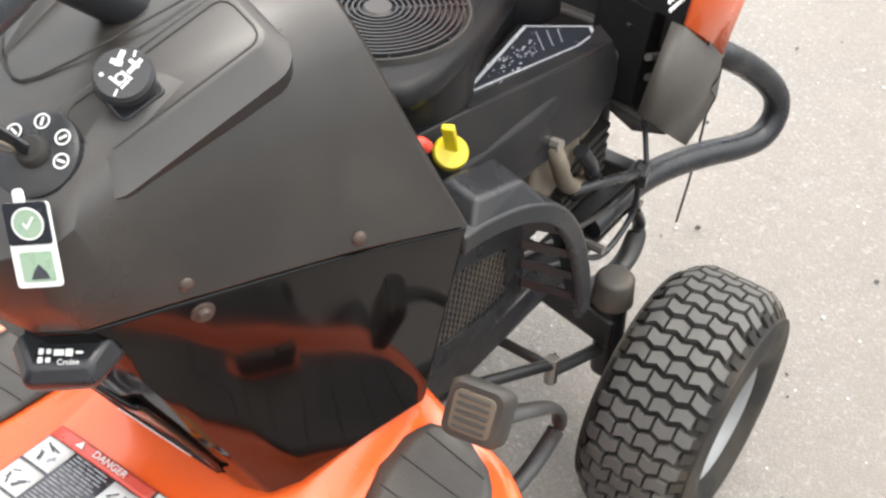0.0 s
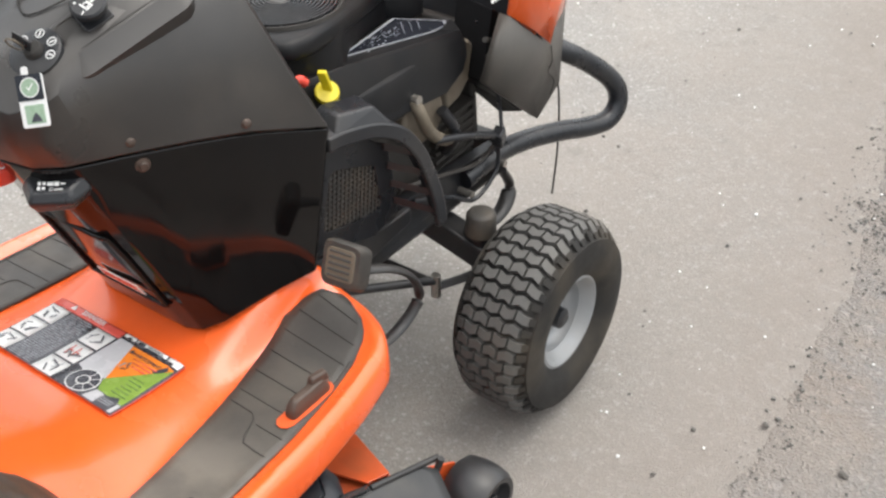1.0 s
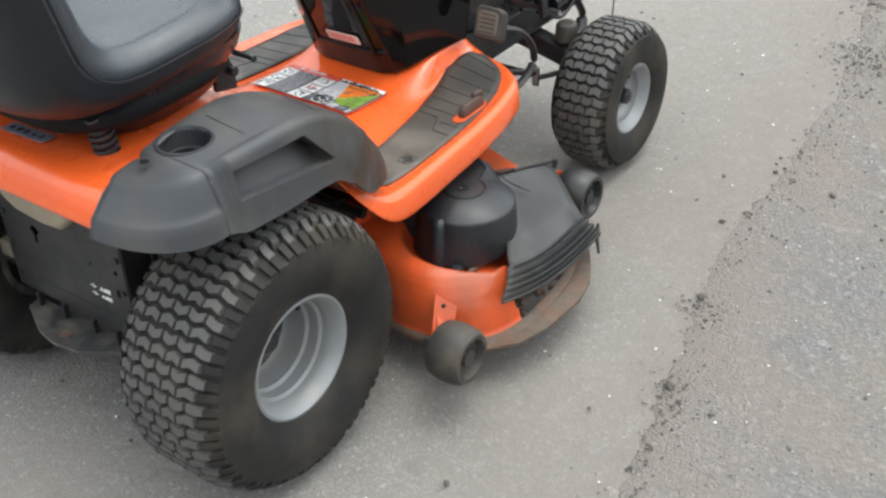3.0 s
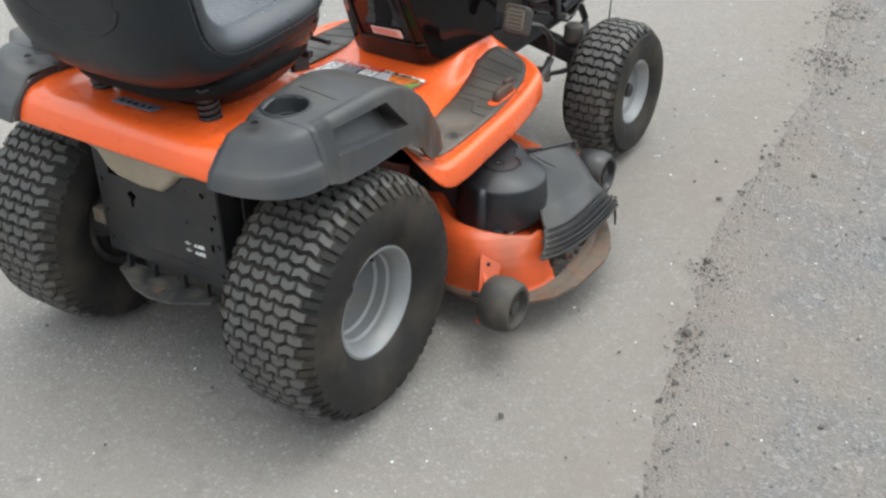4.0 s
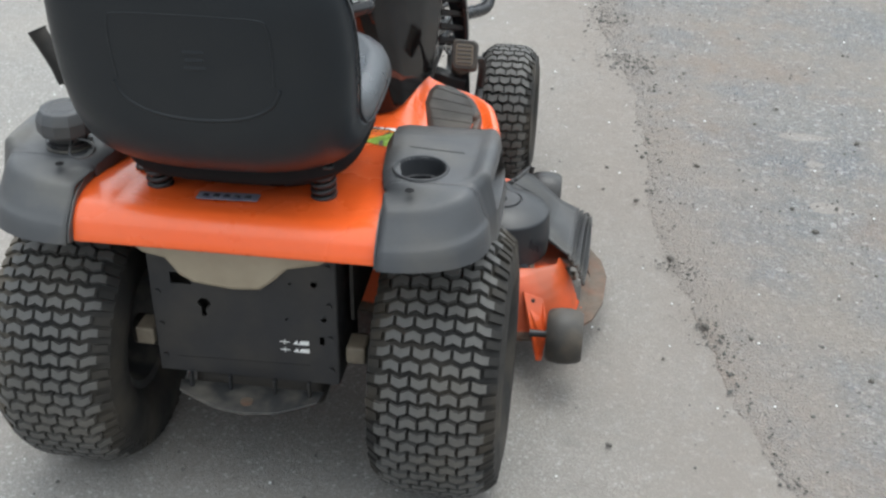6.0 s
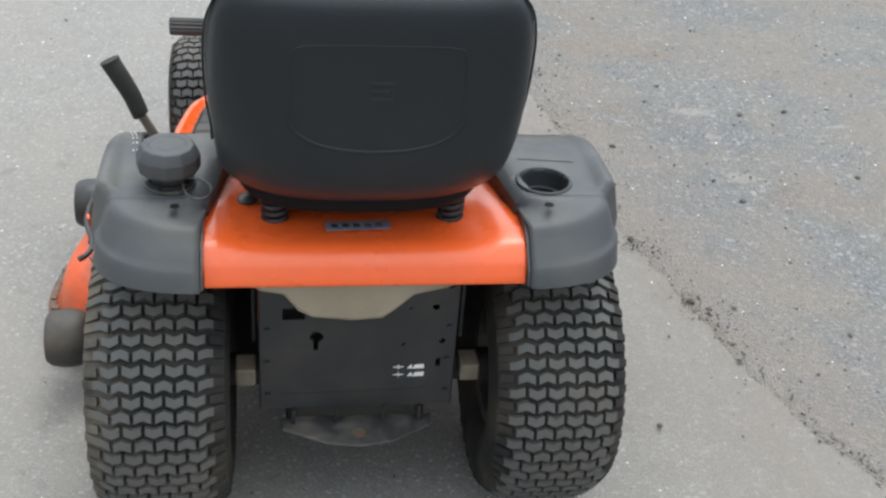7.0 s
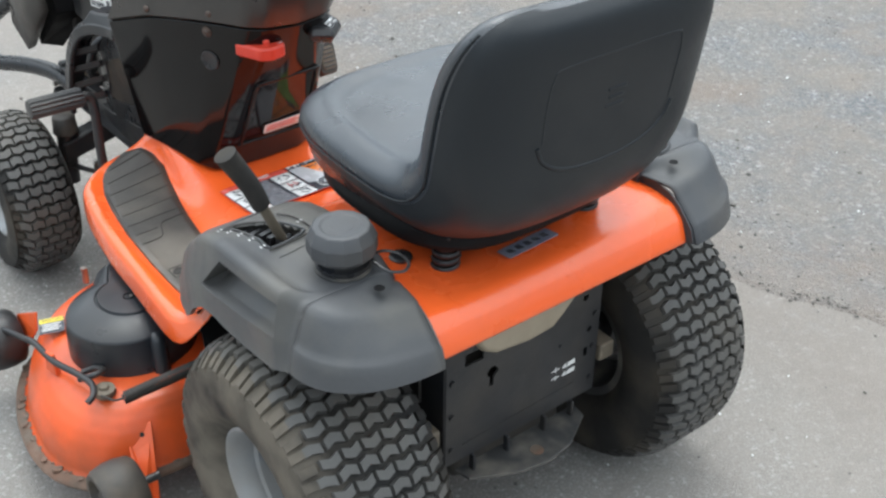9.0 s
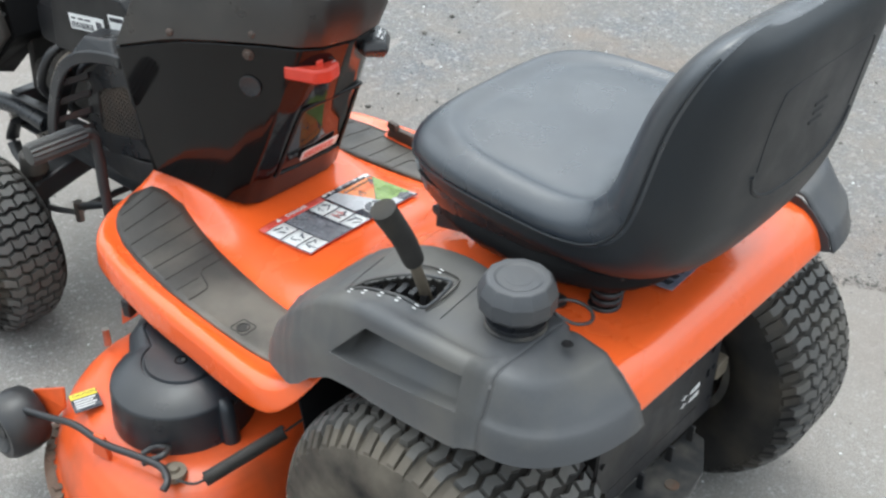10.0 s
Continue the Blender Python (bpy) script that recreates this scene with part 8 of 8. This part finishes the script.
# ---- dash fittings and steering wheel ----
def build_dash_fittings():
    # raised pad on the right of the dash, with the blade switch on it
    n = Vector((0.32, -0.38, 0.87)).normalized()
    u = Vector((0.23, 0.93, 0.30))
    u = (u - n * u.dot(n)).normalized()
    m = frame_of((0.0872, 0.836, 0.9444), u, n.cross(u)) @ pose(-0.009, 0.005, 0)
    lo = [(a, b - 0.006) for a, b in rounded(0.190, 0.090, 0.026, 6)]
    hi = [(a + 0.004, b + 0.003) for a, b in rounded(0.164, 0.058, 0.016, 6)]
    bm = loft([[m @ Vector((a, b, -0.03)) for a, b in lo], [m @ Vector((a, b, 0.002)) for a, b in lo], [m @ Vector((a, b, 0.012)) for a, b in hi], [m @ Vector((a * 0.97, b * 0.95, 0.013)) for a, b in hi]])
    pad = part("switch_pad", bm, DASH, dash, "raised pad on the dash", smooth=40)
    part("pad_groove", tube([m @ Vector((a + 0.004, b + 0.003, 0.0128)) for a, b in rounded(0.152, 0.047, 0.012, 3) + rounded(0.152, 0.047, 0.012, 3)[:1]], 0.0011, 5, 0), SOOT, pad)
    part("switch_base", plate(rounded(0.040, 0.040, 0.005, 3), 0.006, m @ pose(-0.0230, 0.009, 0.012)), BLACK, pad, "black square switch base", smooth=0, bevel=0.0015)
    prof = [(0.0, 0.024), (0.020, 0.0238), (0.0225, 0.021), (0.0225, 0.014), (0.019, 0.011), (0.012, 0.010), (0.012, 0.0), (0.0, 0.0)]
    sw = part("blade_switch", lathe(prof, 36), BLACK, mower, "dark round pull switch with white symbols", smooth=40)
    sw.matrix_basis = m @ pose(-0.0230, 0.009, 0.018)
    for (a, b, w, h, r) in ((0.006, 0.010, 0.013, 0.004, 30), (0.002, 0.009, 0.004, 0.009, 30), (0.010, -0.002, 0.014, 0.003, 10), (0.011, 0.000, 0.003, 0.009, 10), (-0.012, 0.008, 0.0028, 0.0028, 0), (-0.013, -0.010, 0.0055, 0.0014, 30), (0.016, 0.006, 0.005, 0.0016, 40), (-0.008, -0.002, 0.002, 0.010, 10), (0.001, -0.004, 0.002, 0.010, 10), (-0.004, -0.009, 0.008, 0.0018, 10)):
        part("symbol", box((w, h, 0.0008), (a, b, 0.0242), (0, 0, r)), WHITE, sw, smooth=0)
    part("symbol", lathe([(0.0042, 0.0), (0.0042, 0.0008), (0.003, 0.0008), (0.003, 0.0)], 18), WHITE, sw).location = (-0.0035, -0.003, 0.0238)
    # key switch with its plate, key and tag
    km = frame_of((0.047, 0.7300, 0.9245), (0.94, 0.30, 0.02), Vector((0.17, -0.52, 0.84)).cross(Vector((0.94, 0.30, 0.02))))
    ks = part("key_switch", lathe([(0.0, 0.004), (0.030, 0.004), (0.034, 0.002), (0.036, -0.012)], 36), BLACK, mower, "black round ignition switch plate with white symbols", smooth=40)
    ks.matrix_basis = km
    for k, a in enumerate((150, 95, 40, -5)):
        c = (0.024 * math.cos(radians(a)), 0.024 * math.sin(radians(a)), 0.0045)
        part("symbol", lathe([(0.0062, 0.0), (0.0062, 0.0007), (0.0049, 0.0007), (0.0049, 0.0)], 16), WHITE, ks).location = c
        part("symbol", box((0.0065, 0.0018, 0.0008), (c[0], c[1], 0.0048), (0, 0, a)), WHITE, ks, smooth=0)
    part("key_barrel", lathe([(0.0, 0.012), (0.010, 0.012), (0.012, 0.009), (0.013, 0.003)], 24), SOOT, ks, smooth=40)
    key = part("ignition_key", box((0.026, 0.003, 0.020), tuple(km @ Vector((-0.006, 0.0, 0.024))), (20, 30, 20)), BLACK, mower, "black ignition key", bevel=0.001)
    ring = [km @ Vector((-0.012 + 0.010 * math.cos(a), -0.006, 0.026 + 0.012 * math.sin(a))) for a in [2 * math.pi * i / 20 for i in range(21)]]
    part("key_ring", tube(ring, 0.0012, 6, 0), HOSE, key, "thin copper key ring")
    # tag: a white card with a black panel, green round tick and green picture
    tu = Vector((0.80, 0.40, -0.05)).normalized()
    tv = Vector((-0.13, 0.42, 0.90)).normalized()
    tm = frame_of((0.0905, 0.6840, 0.8930), tu, tv) @ pose(0, 0, 0, 0, 0, 14)
    tag = part("key_tag", plate(rounded(0.034, 0.062, 0.003, 3), 0.0022, tm), WHITE, None, "", smooth=0, bevel=0.0004)
    tagged(tag, "small white plastic key tag with green print, hanging from key", "key tag")
    part("tag_loop", plate(rounded(0.008, 0.012, 0.003, 3), 0.002, tm @ pose(-0.004, 0.035, 0.0002)), WHITE, tag, smooth=0)
    part("black_panel", plate(rounded(0.0322, 0.0305, 0.002, 2), 0.0008, tm @ pose(-0.0006, 0.0160, 0.0022)), BADGE, tag, smooth=0)
    part("green_disc", lathe([(0.0, 0.0006), (0.0105, 0.0006), (0.011, 0)], 28), TAG_GREEN, tag, "faded green disc").matrix_basis = tm @ pose(0, 0.016, 0.0030)
    part("disc_rim", lathe([(0.0105, 0.0), (0.0105, 0.0009), (0.0118, 0.0009), (0.0118, 0)], 28), WHITE, tag).matrix_basis = tm @ pose(0, 0.016, 0.0030)
    part("tick", plate([(-0.004, 0.000), (-0.001, -0.004), (0.005, 0.004), (0.004, 0.005), (-0.001, -0.0015), (-0.003, 0.001)], 0.0012, tm @ pose(0, 0.016, 0.0030)), WHITE, tag, smooth=0)
    part("green_picture", plate(rounded(0.024, 0.022, 0.001, 2), 0.0007, tm @ pose(0.001, -0.0155, 0.0022)), TAG_GREEN, tag, smooth=0)
    part("dark_shape", plate([(-0.006, -0.009), (0.008, -0.009), (0.006, -0.004), (0.001, 0.002), (-0.003, -0.003)], 0.0012, tm @ pose(0.001, -0.0155, 0.0022)), DECAL_BLACK, tag, smooth=0)
    # steering wheel and column
    c = Vector((-0.010, 0.690, 1.150))
    v = Vector((0, 0.87, 0.5))
    rim = [c + 0.182 * (math.cos(a) * Vector((1, 0, 0)) + math.sin(a) * v) for a in [2 * math.pi * i / 64 for i in range(65)]]
    sw = part("steering_wheel", tube(rim, 0.0165, 14, 0), VINYL, mower, "black soft-grip steering wheel", smooth=60)
    for a in (210, 330, 90):
        e = c + 0.178 * (math.cos(radians(a)) * Vector((1, 0, 0)) + math.sin(radians(a)) * v)
        part("spoke", tube([c - Vector((0, -0.02, 0.035)), (c + e) / 2 - Vector((0, -0.008, 0.014)), e], 0.014, 10, 4, 0.5), BLACK, sw, smooth=60)
    part("wheel_hub", tube([c + Vector((0, 0.022, -0.045)), c - Vector((0, -0.005, 0.010))], 0.038, 24, 0), BLACK, sw, smooth=40)
    part("steering_column", tube([(0, 0.895, 0.94), (-0.010, 0.712, 1.112)], (0.019, 0.017), 20, 0), BLACK, mower, "black steering column tube", smooth=40)
    # recessed tray line on the dash's top
    part("dash_line", tube([(-0.075, 0.80, 0.9555), (-0.030, 0.770, 0.9445), (0.000, 0.778, 0.9475), (0.040, 0.86, 0.9755), (0.055, 0.94, 0.9875)], 0.0012, 5, 3), SOOT, dash)


build_dash_fittings()


# ---- ground litter ----
def pebble_mesh(name, seed, mat, sub=1):
    rnd = random.Random(seed)
    bm = bmesh.new()
    bmesh.ops.create_icosphere(bm, subdivisions=sub, radius=1.0)
    for v in bm.verts:
        v.co *= rnd.uniform(0.7, 1.15)
        v.co.z *= 0.6
    me = bpy.data.meshes.new(name)
    bm.to_mesh(me)
    bm.free()
    me.materials.append(mat)
    return me


def build_litter():
    """Crumbs along the broken edge and grit over the yard, each kind as one scatter."""
    rnd = random.Random(77)
    def scatter(name, label, mat, spots):
        bm = bmesh.new()
        for x, y, r in spots:
            base = []
            k = rnd.uniform(0, 6.28)
            for lvl, rr in ((-0.2, 1.0), (0.35, 0.85), (0.62, 0.35)):
                base.append([bm.verts.new((x + r * rr * rnd.uniform(0.75, 1.2) * math.cos(k + a), y + r * rr * rnd.uniform(0.75, 1.2) * math.sin(k + a), 0.001 + r * lvl * rnd.uniform(0.8, 1.1))) for a in (0, 1.26, 2.51, 3.77, 5.03)])
            for a, b in zip(base, base[1:]):
                for i in range(5):
                    bm.faces.new((a[i], a[(i + 1) % 5], b[(i + 1) % 5], b[i]))
            bm.faces.new(base[-1])
        ob = part(name, bm, mat, smooth=0)
        tagged(ob, label, "gravel", kind="stuff")
    spots = []
    for _ in range(15000):
        y = rnd.uniform(-1.3, 4.6)
        thick = crumbled(y) * (1.35 if y > 2.05 else 1.0)
        clump = noise.noise((0, y * 4.0, 11)) + 0.7 * noise.noise((0, y * 13.0, 4))
        if rnd.random() > thick * (0.16 + 0.95 * max(0, clump)):
            continue
        big = rnd.random() < 0.022 * thick
        wide = 0.014 + 0.030 * thick + (0.018 if y > 2.1 else 0.0) * rnd.random()
        spots.append((seam_x(y) + 0.012 + rnd.gauss(0.012, wide) + (0.02 if y > 2.1 else 0.0), y, rnd.uniform(0.0035, 0.0070) if big else abs(rnd.gauss(0.0013, 0.0011)) + 0.0008))
    for _ in range(260):
        y = rnd.uniform(-1.2, 4.0)
        spots.append((seam_x(y) + abs(rnd.gauss(0.0, 0.5)) - 0.05, y, 0.0014 + abs(rnd.gauss(0.0, 0.0022))))
    for _ in range(150):
        y = rnd.uniform(-1.0, 0.9)
        spots.append((seam_x(y) + rnd.gauss(0.26, 0.2), y, 0.0012 + abs(rnd.gauss(0.0, 0.0018))))
    scatter("crumbs", "dark crumbled asphalt along the broken edge", CRUMB, spots)
    spots = []
    for _ in range(4200):
        x, y = rnd.uniform(-2.2, 3.5), rnd.uniform(-1.2, 4.5)
        right = x > seam_x(y)
        if not right and rnd.random() > 0.30:
            continue
        spots.append((x, y, abs(rnd.gauss(0.0014, 0.0016)) + 0.0010))
    scatter("grit", "loose grit scattered over the asphalt", CRUMB, spots)
    spots = [(rnd.uniform(-2.2, 3.5), rnd.uniform(-1.2, 4.5), abs(rnd.gauss(0.0012, 0.0011)) + 0.0009) for _ in range(900)]
    scatter("pale_chips", "pale stone chips on the asphalt", WHITE, spots)
    # the larger single stones
    for k, (x, y, r) in enumerate(((0.917, 1.566, 0.012), (1.425, 1.806, 0.013), (1.201, 2.038, 0.010), (1.221, 1.212, 0.012), (1.173, 1.336, 0.010), (1.117, 1.906, 0.009), (1.256, 0.542, 0.009), (0.753, 1.604, 0.010),
                                   (1.593, 1.831, 0.014), (1.298, 1.356, 0.009), (1.650, 1.360, 0.011), (0.677, 0.233, 0.008), (0.117, 2.024, 0.008), (0.795, 0.555, 0.006), (0.823, 1.008, 0.014), (0.897, 0.700, 0.014), (0.735, 1.315, 0.010), (0.640, 1.372, 0.007))):
        me = pebble_mesh("stone", 40 + k % 5, STONE)
        ob = new("stone", me)
        ob.matrix_basis = pose(x, y, 0.0012 + r * 0.22, 0, 0, 47 * k) @ Matrix.Diagonal((r, r * (0.72 + 0.05 * (k % 4)), r * 0.8, 1))
        tagged(ob, "small dark angular stone lying on the asphalt" if r < 0.0115 else "dark lump of broken asphalt lying on the ground", "stone", group="loose stones on the yard")


build_litter()
